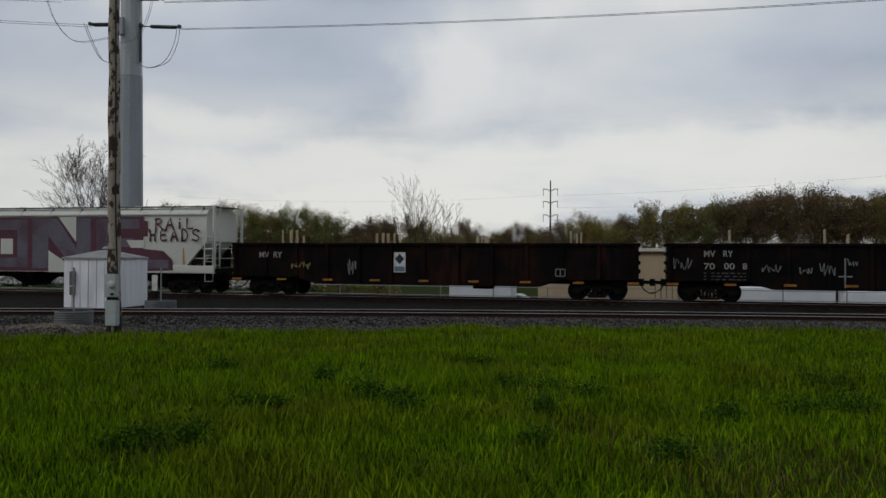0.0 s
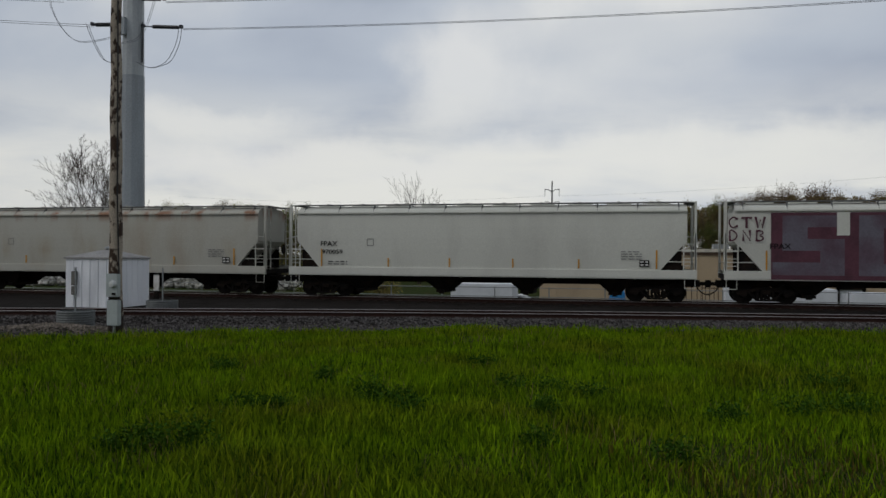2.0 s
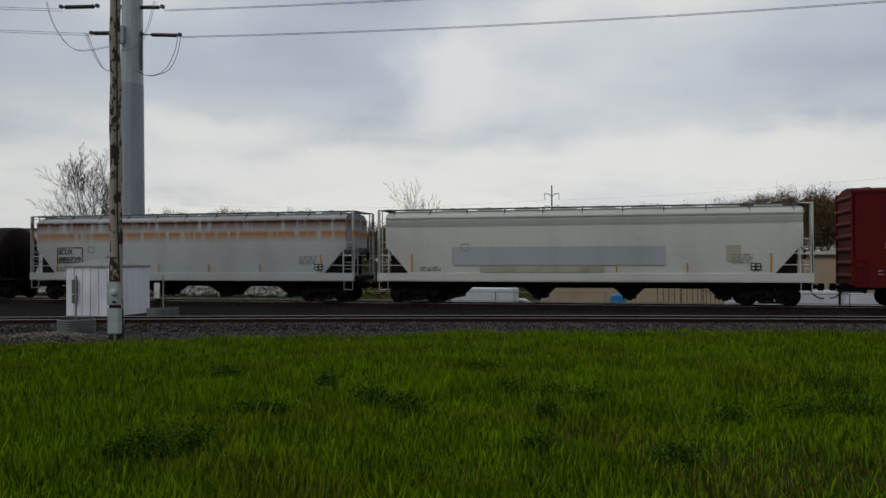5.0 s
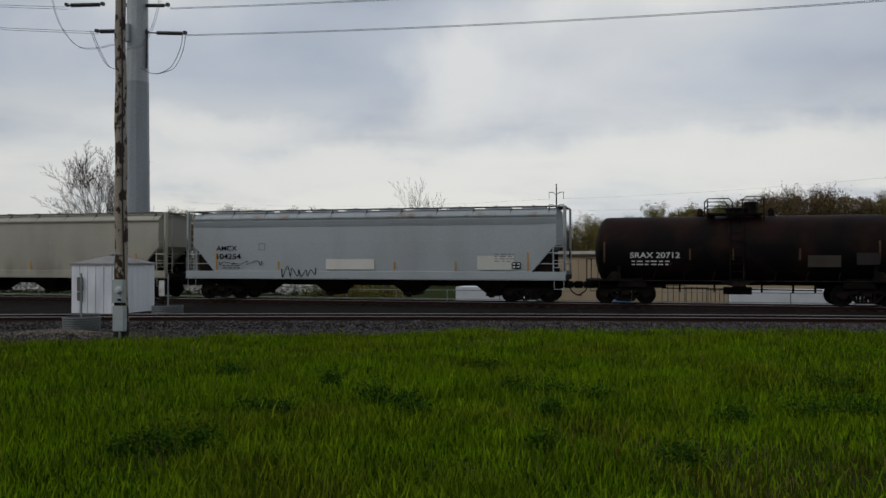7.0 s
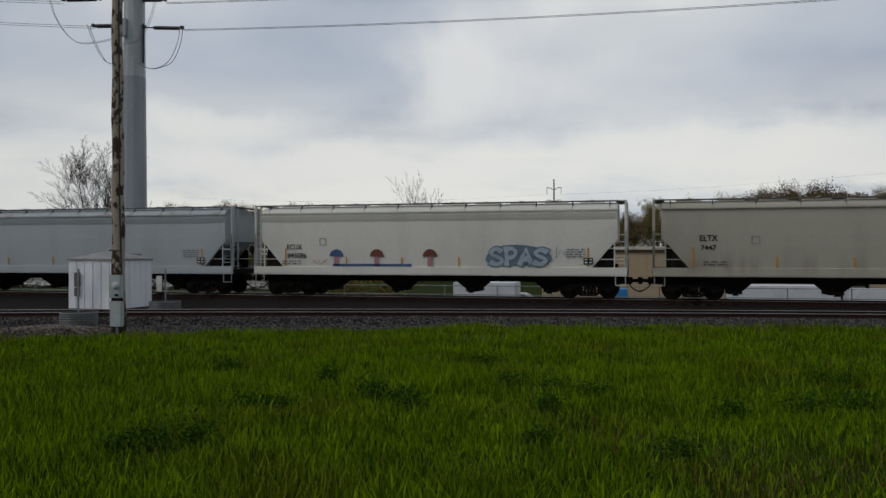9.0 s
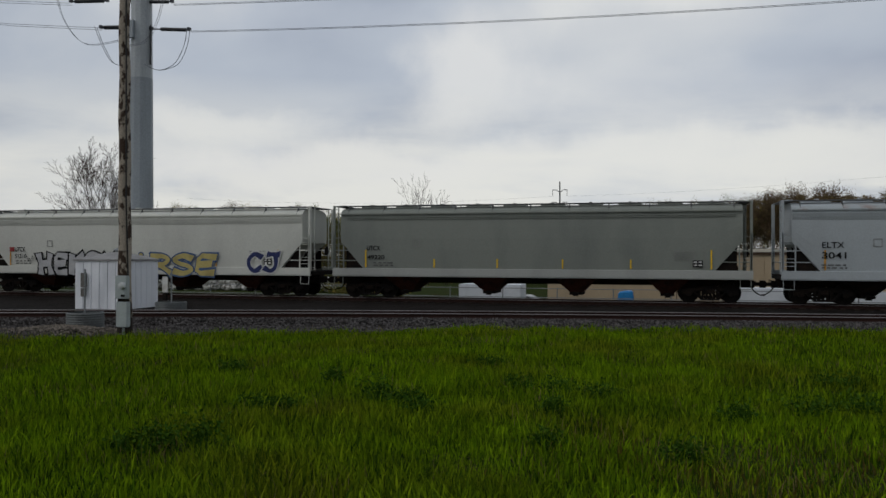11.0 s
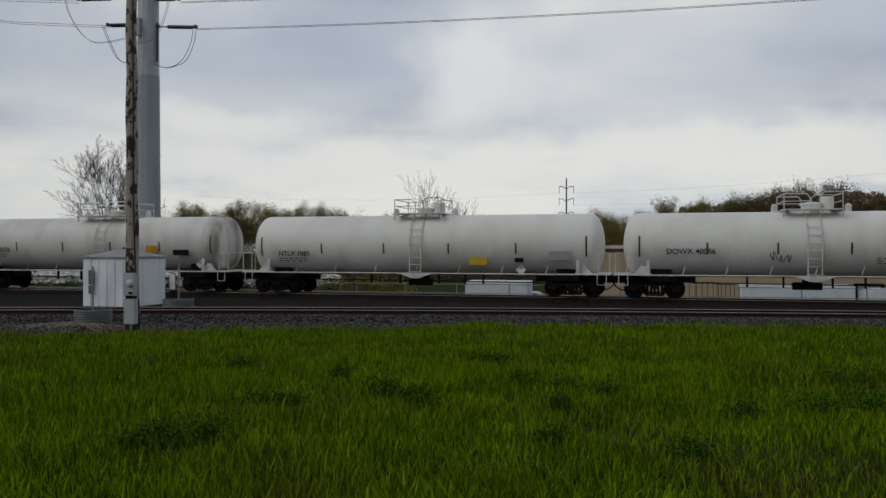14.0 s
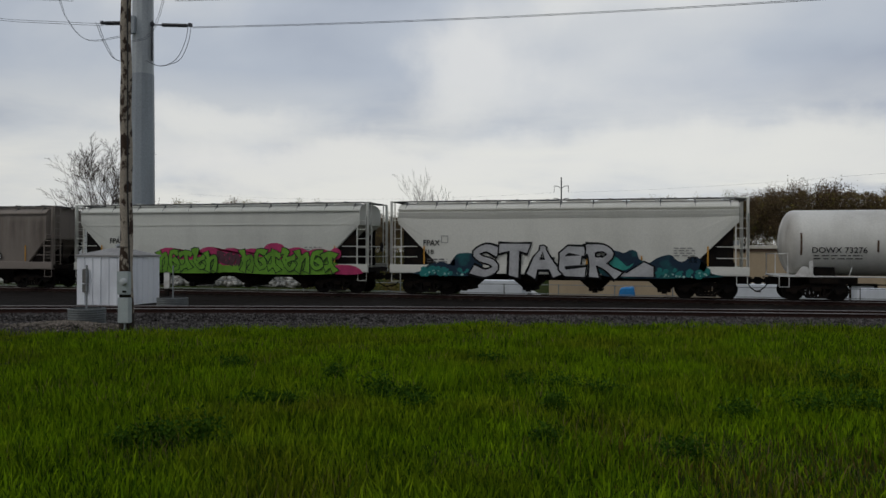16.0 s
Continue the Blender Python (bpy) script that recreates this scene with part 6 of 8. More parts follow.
def shed():
    ob = thing("equipment_shed", "white sheet-steel equipment shed with a low hipped roof", "shed", (-23.95, 30.1, -0.32))
    w, d, h = 2.39, 2.39, 2.19
    bm = bmesh.new()
    box(bm, 0.02, w - 0.02, 0.02, d - 0.02, 0, h)
    part("wall", bm, WHITE_SHEET, ob)
    n = 6
    for i in range(n):
        a, b = w * i / n, w * (i + 1) / n
        bm = bmesh.new()
        box(bm, a + 0.008, b - 0.008, -0.008, 0.02, 0.02, h - 0.03)
        box(bm, b - 0.035, b, -0.035, -0.008, 0.02, h - 0.03)
        part("wall_panel", bm, WHITE_SHEET, ob)
        bm = bmesh.new()
        box(bm, w - 0.02, w + 0.008, a + 0.008, b - 0.008, 0.02, h - 0.03)
        box(bm, w + 0.008, w + 0.035, b - 0.035, b, 0.02, h - 0.03)
        part("wall_panel", bm, WHITE_SHEET, ob)
    bm = bmesh.new()
    o = 0.07
    low = [bm.verts.new(p) for p in ((-o, -o, h - 0.05), (w + o, -o, h - 0.05), (w + o, d + o, h - 0.05), (-o, d + o, h - 0.05))]
    mid = [bm.verts.new((v.co.x, v.co.y, h + 0.02)) for v in low]
    top = [bm.verts.new(p) for p in ((w / 2 - 0.2, d / 2 - 0.2, h + 0.33), (w / 2 + 0.2, d / 2 - 0.2, h + 0.33), (w / 2 + 0.2, d / 2 + 0.2, h + 0.33), (w / 2 - 0.2, d / 2 + 0.2, h + 0.33))]
    for a, b in ((low, mid), (mid, top)):
        for i in range(4):
            bm.faces.new((a[i], a[(i + 1) % 4], b[(i + 1) % 4], b[i]))
    bm.faces.new(top)
    bm.faces.new(low[::-1])
    roof = part("roof", bm, mat("weathered_roof_sheet", (0.27, 0.265, 0.26), 0.7, 0, 20, 1.5, 0.25, 0.1), ob)
    bm = bmesh.new()
    lathe(bm, [(0.1, h + 0.3), (0.1, h + 0.4), (0.2, h + 0.4), (0.17, h + 0.44), (0.05, h + 0.5)], 14, "z", (w / 2, d / 2, 0))
    part("vent_cap", bm, GALV, roof)
    bm = bmesh.new()
    box(bm, 0.38, 0.60, -0.16, -0.02, 1.02, 1.62)
    box(bm, 0.36, 0.58, -0.13, -0.02, 0.62, 0.98)
    bmesh.ops.bevel(bm, geom=bm.edges[:], offset=0.01, segments=1, affect="EDGES")
    part("junction_box", bm, mat("brown_grey_box_paint", (0.13, 0.125, 0.115), 0.6), ob, "dull grey junction box")


shed()


def culvert(x, y, r, tall, label):
    ob = thing("corrugated_pipe", label, "pipe", (x, y, -0.28))
    bm = bmesh.new()
    prof = []
    n = int(tall / 0.035)
    for i in range(n + 1):
        prof.append((r + (0.016 if i % 2 else 0.0), tall * i / n))
    outer = prof + [(q - 0.05, z) for q, z in prof[::-1]]
    lathe(bm, outer, 40)
    part("pipe_wall", bm, mat("dull_corrugated_zinc", (0.13, 0.14, 0.14), 0.6, 0.3, 24, 2.5, 0.3, 0.08), ob)
    bm = bmesh.new()
    lathe(bm, [(0.001, 0.02), (r - 0.05, 0.02)], 24)
    part("gravel_fill", bm, BALLAST, ob)
    return ob


culvert(-17.6, 22.6, 0.56, 0.52, "short galvanized corrugated pipe stood on end in gravel")
culvert(-18.55, 28.9, 0.60, 0.5, "galvanized corrugated pipe stood on end beside a marker")


def marker(x, y, label, sign=True, z0=-0.28, top=1.5):
    ob = thing("marker_post", label, "post", (x, y, z0))
    bm = bmesh.new()
    tube(bm, [(0, 0, 0), (0, 0, top - z0)], 0.03, 8)
    part("post", bm, GALV, ob)
    if sign:
        bm = bmesh.new()
        box(bm, -0.42, -0.12, -0.03, 0.03, 0.85, 1.52)
        bmesh.ops.bevel(bm, geom=bm.edges[:], offset=0.03, segments=2, affect="EDGES")
        part("marker_plate", bm, WHITE_STEEL, ob, "white marker plate")
        bm = bmesh.new()
        box(bm, -0.36, -0.2, -0.05, 0.05, 0.55, 0.85)
        tube(bm, [(-0.28, 0, 0.8), (0, 0, 0.8)], 0.025, 6)
        part("bracket", bm, DARK_GEAR, ob)


marker(-18.5, 28.85, "white marker plate on a thin galvanized post")
marker(-17.62, 22.6, "thin bare galvanized post standing in a pipe", False, -0.22, 1.62)


def utility_pole():
    px, py, pz = -15.24, 21.42, -0.35
    ob = thing("utility_pole", "weathered wooden utility pole with peeling bark and a meter box", "utility pole", (px, py, pz))
    bm = bmesh.new()
    pts = [(-0.06 + -0.10 * (i / 20) + 0.02 * math.sin(i * 1.7), 0, 13.0 * i / 20) for i in range(21)]
    tube(bm, pts, 0.20, 18, 0.135)
    part("pole_shaft", bm, WEATHERED_WOOD, ob, smooth=True)
    bm = bmesh.new()
    lathe(bm, [(0.222, -0.1), (0.222, 0.25), (0.21, 0.62), (0.204, 0.66)], 18, "z", (-0.06, 0, 0))
    part("pole_butt", bm, mat("dark_creosoted_butt", (0.03, 0.022, 0.018), 0.9, 0, 24, 4, 0.4, 0.4), ob, "dark creosoted foot of the pole", smooth=True)
    bm = bmesh.new()
    box(bm, -0.17, 0.23, -0.34, -0.18, 1.14, 1.82)
    bmesh.ops.bevel(bm, geom=bm.edges[:], offset=0.02, segments=2, affect="EDGES")
    m = part("meter_box", bm, METER_GREY, ob, "grey electric meter box")
    bm = bmesh.new()
    lathe(bm, [(0.11, -0.34), (0.11, -0.40), (0.085, -0.46), (0.03, -0.475)], 20, "y", (0.1, 0, 1.52))
    part("meter_glass", bm, mat("meter_glass", (0.5, 0.52, 0.52), 0.15), m, "round glass meter")
    bm = bmesh.new()
    box(bm, 0.05, 0.17, -0.36, -0.34, 1.2, 1.26)
    part("meter_seal", bm, DARK_GEAR, m)
    bm = bmesh.new()
    box(bm, -0.1, 0.2, -0.3, -0.18, 1.04, 1.14)
    part("cable_neck", bm, DARK_GEAR, ob)
    bm = bmesh.new()
    box(bm, -0.12, 0.26, -0.36, -0.18, 0.3, 1.05)
    bmesh.ops.bevel(bm, geom=bm.edges[:], offset=0.02, segments=2, affect="EDGES")
    part("switch_box", bm, METER_GREY, ob, "grey switch box")
    bm = bmesh.new()
    tube(bm, [(0.08, -0.27, -0.1), (0.08, -0.27, 0.32)], 0.04, 8)
    part("conduit", bm, GALV, ob)
    bm = bmesh.new()
    tube(bm, [(0.12, -0.12, 1.8), (0.08, -0.17, 4.0), (0.05, -0.16, 8.0), (0.0, -0.14, 12.6)], 0.022, 6)
    part("riser_cable", bm, CABLE_BLACK, ob)


utility_pole()

# ---- the steel power pole with its insulators and wires ----
K = 46.0 / 60.0
POLE_STEEL = mat("dull_galvanized_pole", (0.29, 0.32, 0.345), 0.55, 0.25, 10, 0.6, 0.15, 0.03, (0.22, 0.24, 0.26), streak=4)
POLE_PALE = mat("pale_galvanized_pole", (0.42, 0.445, 0.465), 0.5, 0.2, 10, 0.6, 0.15, 0.03, (0.27, 0.29, 0.31), streak=4)


def P60(x, z, dy=0.0):
    return Vector((x * K, 46.0 + dy, 2.1 + (z - 2.1) * K))


def smooth_line(pts, steps=4):
    """A hanging line drawn smoothly through a few points."""
    p = [2 * pts[0] - pts[1]] + list(pts) + [2 * pts[-1] - pts[-2]]
    out = []
    for i in range(1, len(p) - 2):
        for k in range(steps):
            u = k / steps
            out.append(0.5 * (2 * p[i] + (p[i + 1] - p[i - 1]) * u + (2 * p[i - 1] - 5 * p[i] + 4 * p[i + 1] - p[i + 2]) * u * u + (3 * p[i] - p[i - 1] - 3 * p[i + 1] + p[i + 2]) * u ** 3))
    return out + [p[-2]]


def power_pole():
    base = Vector((-41.42 * K, 46.0, -1.4))
    ob = thing("steel_power_pole", "tall tapered galvanized steel power pole with strain insulators", "power pole", base)
    bm = bmesh.new()
    lathe(bm, [(0.80, 0), (0.78, 6.5), (0.705, 14.75)], 12)
    part("lower_section", bm, POLE_STEEL, ob)
    bm = bmesh.new()
    lathe(bm, [(0.66, 14.6), (0.69, 14.6), (0.60, 25.0)], 12)
    part("upper_section", bm, POLE_PALE, ob, "paler upper section")
    dark = mat("dark_insulator", (0.035, 0.037, 0.045), 0.35)
    for lift, x0, x1, z0, z1, ribbed in ((0.0, -45.4, -42.3, 21.33, 21.15, True), (0.0, -40.6, -36.9, 20.9, 20.58, False), (1.78, -48.4, -44.7, 21.45, 21.25, True), (1.78, -42.6, -38.5, 21.0, 20.7, False)):
        a, b = P60(x0, z0) - base, P60(x1, z1) - base
        a.z += lift
        b.z += lift
        bm = bmesh.new()
        tube(bm, [a, b], 0.04, 8)
        n, start = (16, 0.12) if ribbed else (30, 0.28)
        for i in range(n):
            c = a.lerp(b, start + (0.9 - start) * (i + 0.5) / n)
            d = (b - a).normalized() * 0.022
            tube(bm, [c - d, c + d], 0.135 if ribbed else 0.12, 12)
        for f in (0.02, 0.98):
            c = a.lerp(b, f)
            box(bm, c.x - 0.09, c.x + 0.09, c.y - 0.12, c.y + 0.12, c.z - 0.06, c.z + 0.14)
        part("strain_insulator", bm, dark, ob, "dark ribbed strain insulator")
    bm = bmesh.new()
    tube(bm, [(0.74, -0.1, P60(0, 17.9).z - base.z), (0.74, -0.1, P60(0, 21.2).z - base.z)], 0.04, 6)
    for i in range(16):
        c = Vector((0.74, -0.1, P60(0, 17.9 + i * 0.2).z - base.z))
        tube(bm, [c, c + Vector((0, 0, 0.06))], 0.075, 8)
    part("post_insulator", bm, dark, ob)
    # jumper loops under the arms
    for pair in (0.0, 0.16):
        for pts in ([(-45.5, 21.3), (-44.9, 19.9), (-44.1, 18.5), (-43.5, 18.0), (-42.5, 17.7)], [(-36.75, 20.5), (-37.0, 19.2), (-37.7, 17.9), (-38.6, 17.35), (-39.6, 17.3), (-40.7, 17.8)]):
            bm = bmesh.new()
            tube(bm, smooth_line([P60(x + pair * 1.6 * (1 if i < 3 else 0.4), z - pair * (1 if i < 3 else 0.2)) - base + Vector((0, -0.5, 0)) for i, (x, z) in enumerate(pts)]), 0.019, 5)
            part("jumper_wire", bm, CABLE_GREY, ob)
    for pair in (0.0, 0.09):
        for pts in ([(-48.9, 24.0), (-48.2, 22.0), (-46.8, 20.2), (-45.2, 19.6), (-42.0, 19.9)], [(-38.6, 23.2), (-39.3, 21.0), (-40.3, 19.6), (-42.0, 19.3)]):
            bm = bmesh.new()
            tube(bm, smooth_line([P60(x + pair * 1.6, z - pair) - base + Vector((0, -0.9, 0)) for x, z in pts]), 0.014, 5)
            part("jumper_wire", bm, CABLE_GREY, ob)
    bm = bmesh.new()
    box(bm, -0.42, 0.0, -0.95, -0.7, 15.3 * 1.0 + 1.9, 18.3)
    part("bracket", bm, POLE_STEEL, ob)


power_pole()


def wire(pts, label, r=0.015):
    bm = bmesh.new()
    tube(bm, pts, r, 5)
    return solid("power_line", bm, CABLE_GREY, label, "power line", group="power lines")


for lift, aside in ((0.0, 0.0), (1.78, -1.62)):
    for o in (0.0, 0.14):
        pts = []
        for i in range(25):
            x = -36.8 + aside + (82.0) * i / 24
            pts.append(P60(x, 19.29 + 0.00048 * (x - aside - 13) ** 2 + lift / K - o * 0.5, o * 0.3))
        wire(pts, "thin grey power line sagging from the steel pole")
        left = aside * 1.85
        wire([P60(-45.5 + left, 21.32 + lift / K - o * 0.6, o * 2), P60(-54.4 + left, 22.25 + lift / K - o * 0.6, o * 2), P60(-75 + left, 25.3 + lift / K, o * 2), P60(-110 + left, 32.0 + lift / K, o * 2)], "thin grey power line running off beyond the steel pole")

# ---- beyond the train: fence, yard, buildings ----
BEIGE = mat("beige_metal_siding", (0.42, 0.325, 0.215), 0.7, 0, 12, 0.5, 0.08, 0.04, (0.37, 0.285, 0.19), streak=3)
CREAM = mat("cream_trim", (0.58, 0.54, 0.46), 0.6)
TRAILER_WHITE = mat("white_trailer_panel", (0.66, 0.68, 0.72), 0.5, 0, 18, 1, 0.08, 0.02, (0.56, 0.58, 0.62))
YARD = -2.42


def warehouse():
    ob = thing("warehouse", "long low beige metal-sided warehouse with a cream roof edge", "building", (-9.3, 75.0, YARD))
    w, d, h = 62.0, 24.0, 4.95
    bm = bmesh.new()
    box(bm, 0, w, 0, d, 0, h)
    part("wall", bm, BEIGE, ob)
    for i in range(40):
        bm = bmesh.new()
        a = w * i / 40
        box(bm, a + 0.02, a + w / 40 - 0.02, -0.04, -0.004, 0.1, h - 0.35)
        part("siding_panel", bm, BEIGE, ob)
    bm = bmesh.new()
    box(bm, -0.25, w + 0.25, -0.3, d + 0.25, h - 0.1, h + 0.18)
    part("roof", bm, CREAM, ob)
    bm = bmesh.new()
    box(bm, -0.2, w + 0.2, -0.16, -0.05, h - 0.36, h - 0.1)
    part("gutter", bm, mat("brown_gutter", (0.12, 0.075, 0.05)), ob)
    for x0 in (25.0, 31.0, 37.0):
        bm = bmesh.new()
        box(bm, x0 + 0.25, x0 + 2.0, -0.12, -0.05, 0.2, 1.75)
        p = part("dock_door", bm, TRAILER_WHITE, ob, "white dock door")
        bm = bmesh.new()
        box(bm, x0, x0 + 0.25, -0.3, -0.04, 0.1, 1.95)
        box(bm, x0 + 2.0, x0 + 2.25, -0.3, -0.04, 0.1, 1.95)
        box(bm, x0, x0 + 2.25, -0.3, -0.04, 1.75, 1.95)
        part("dock_bumper", bm, BLACK_STEEL, p, "black dock surround")
    bm = bmesh.new()
    box(bm, 15.2, 16.5, 0.5, 2.0, h + 0.18, h + 0.6)
    part("roof_unit", bm, GALV, ob)


warehouse()


def grey_building():
    ob = thing("grey_building", "flat-roofed pale grey building behind the tracks", "building", (-66.5, 76.0, YARD))
    bm = bmesh.new()
    box(bm, 0, 9.5, 0, 12, 0, 7.85)
    part("wall", bm, mat("pale_grey_siding", (0.5, 0.52, 0.53), 0.7, 0, 10, 0.6, 0.1, 0.03), ob)
    bm = bmesh.new()
    box(bm, -0.2, 9.7, -0.2, 12.2, 7.85, 8.07)
    part("roof", bm, mat("dark_roof_edge", (0.06, 0.06, 0.065)), ob)


grey_building()


def trailer(x0, x1, y, top, label):
    ob = thing("box_trailer", label, "trailer", (x0, y, YARD))
    h = top - YARD
    w = x1 - x0
    bm = bmesh.new()
    box(bm, 0, w, 0, 2.5, 0.75, h)
    bmesh.ops.bevel(bm, geom=bm.edges[:], offset=0.04, segments=2, affect="EDGES")
    part("body", bm, TRAILER_WHITE, ob)
    n = max(3, int(w / 1.2))
    for i in range(n):
        bm = bmesh.new()
        box(bm, w * i / n + 0.03, w * (i + 1) / n - 0.03, -0.02, 0.0, 0.82, h - 0.08)
        part("side_panel", bm, TRAILER_WHITE, ob)
    bm = bmesh.new()
    box(bm, 0.05, w - 0.05, 0.2, 2.3, 0.55, 0.75)
    part("chassis", bm, DARK_GEAR, ob)
    for x in (0.7, w - 0.7, w - 1.7):
        for y_ in (0.1, 2.15):
            bm = bmesh.new()
            lathe(bm, [(0.2, 0), (0.46, 0.02), (0.48, 0.12), (0.46, 0.22), (0.2, 0.24)], 18, "y", (x, y_, 0.48))
            part("wheel", bm, BLACK_STEEL, ob)


trailer(-13.66, -9.1, 58.0, 0.0, "white box trailer parked behind the tracks")
trailer(5.34, 12.25, 58.0, -0.05, "long white box trailer parked behind the tracks")
trailer(13.4, 22.0, 58.6, -0.3, "white box trailer with its end towards the fence")


def yard_fence():
    ob = thing("pipe_fence", "thin galvanized pipe fence along the yard", "fence", (0, 50.0, YARD))
    bm = bmesh.new()
    for i in range(26):
        x = -58 + 3.35 * i
        bm = bmesh.new()
        tube(bm, [(x + 2.13, 0, 0), (x + 2.13, 0, 2.55)], 0.035, 6)
        part("post", bm, GALV, ob)
    for z in (2.5, 1.95):
        bm = bmesh.new()
        tube(bm, [(-56, 0, z), (28, 0, z)], 0.025, 6)
        part("rail", bm, GALV, ob)


yard_fence()


def tarp_heap():
    ob = thing("blue_tarpaulin", "bright blue tarpaulin draped over a crate", "tarpaulin", (-2.3, 55.0, YARD))
    bm = bmesh.new()
    n = 10
    grid = []
    for j in range(n + 1):
        row = []
        for i in range(n + 1):
            u, v = i / n, j / n
            edge = min(u, 1 - u, v, 1 - v)
            z = 2.12 * min(1, 0.55 + edge * 4) + 0.05 * noise.noise((u * 5, v * 5, 2)) + 0.12 - 0.12 * (1 - u)
            row.append(bm.verts.new((u * 1.15, v * 1.4, z if edge > 0 else 1.3)))
        grid.append(row)
    for j in range(n):
        for i in range(n):
            bm.faces.new((grid[j][i], grid[j][i + 1], grid[j + 1][i + 1], grid[j + 1][i]))
    part("sheet", bm, mat("blue_tarp", (0.012, 0.17, 0.42), 0.45, 0, 12, 3, 0.2, 0.3), ob)
    bm = bmesh.new()
    box(bm, 0.06, 1.09, 0.08, 1.32, 0, 1.5)
    part("crate", bm, mat("crate_wood", (0.2, 0.15, 0.1)), ob)


tarp_heap()


def tyre(x, y):
    ob = thing("old_tyre", "worn black tyre leaning by the yard fence", "tyre", (x, y, YARD), "old tyres")
    bm = bmesh.new()
    lathe(bm, [(0.3, -0.12), (0.5, -0.14), (0.56, -0.08), (0.57, 0.08), (0.5, 0.14), (0.3, 0.12), (0.3, -0.12)], 24, "y", (0, 0, 0.56))
    part("tread", bm, BLACK_STEEL, ob)
    bm = bmesh.new()
    lathe(bm, [(0.06, -0.06), (0.3, -0.1), (0.3, 0.1), (0.06, 0.06)], 16, "y", (0, 0, 0.56))
    part("rim", bm, WHITE_STEEL, ob)
    bm = bmesh.new()
    box(bm, -0.5, 0.5, -0.1, 0.6, -0.02, 0.02)
    part("pad", bm, DARK_GEAR, ob)


tyre(-4.2, 54.0)
tyre(-3.35, 54.2)


def racks():
    """Steel stillages and scrap frames in the yard."""
    steel = mat("brown_scrap_steel", (0.07, 0.045, 0.03), 0.85, 0.1, 20, 2, 0.4, 0.2, (0.12, 0.09, 0.06))
    for k, (x, w, h) in enumerate(((0.9, 1.6, 2.6), (2.6, 1.5, 2.45), (4.0, 1.2, 2.3))):
        ob = thing("steel_rack", "rusty steel storage rack of thin bars", "rack", (x, 62.0, YARD), "storage racks")
        for i in range(5):
            bm = bmesh.new()
            tube(bm, [(w * i / 4, 0, 0), (w * i / 4, 0, h)], 0.03, 5)
            part("upright", bm, steel, ob)
        for z in (0.4, 1.2, h - 0.1):
            bm = bmesh.new()
            tube(bm, [(0, 0, z), (w, 0, z)], 0.03, 5)
            part("bar", bm, steel, ob)
    rnd = random.Random(8)
    for k in range(9):
        x = 3.2 + rnd.uniform(-3.5, 2.4)
        ob = thing("scrap_pile", "dark heap of scrap boards and steel", "scrap", (x, 57.5 + rnd.uniform(0, 3), YARD), "scrap heaps")
        for j in range(7):
            bm = bmesh.new()
            w = rnd.uniform(0.4, 1.2)
            box(bm, -w, w, -0.2, 0.2, 0, 0.13)
            p = part("board", bm, steel if j % 3 else mat("crate_wood", (0.2, 0.15, 0.1)), ob)
            p.matrix_basis = pose(rnd.uniform(-0.3, 0.3), rnd.uniform(-0.3, 0.3), 0.05 + j * 0.2, rnd.uniform(-3, 3), rnd.uniform(-5, 5), rnd.uniform(-25, 25))


racks()


def parked_car():
    ob = thing("parked_car", "white parked car partly hidden in the yard", "car", (-11.7, 61.5, YARD))
    paint = mat("white_car_paint", (0.6, 0.61, 0.63), 0.3)
    bm = bmesh.new()
    prism(bm, [(0, 0.35), (0, 0.85), (0.5, 0.95), (1.1, 1.45), (2.7, 1.5), (3.5, 1.0), (4.3, 0.85), (4.4, 0.35)], 0, 1.75)
    bmesh.ops.bevel(bm, geom=bm.edges[:], offset=0.06, segments=2, affect="EDGES")
    part("body", bm, paint, ob)
    bm = bmesh.new()
    prism(bm, [(0.75, 0.98), (1.2, 1.38), (2.6, 1.42), (3.25, 1.02)], -0.01, 1.76)
    part("window", bm, mat("car_glass", (0.03, 0.035, 0.04), 0.1), ob)
    for x in (0.85, 3.5):
        for y in (-0.02, 1.55):
            bm = bmesh.new()
            lathe(bm, [(0.18, 0), (0.32, 0.0), (0.33, 0.1), (0.32, 0.22), (0.18, 0.22)], 20, "y", (x, y, 0.33))
            part("wheel", bm, BLACK_STEEL, ob)


parked_car()


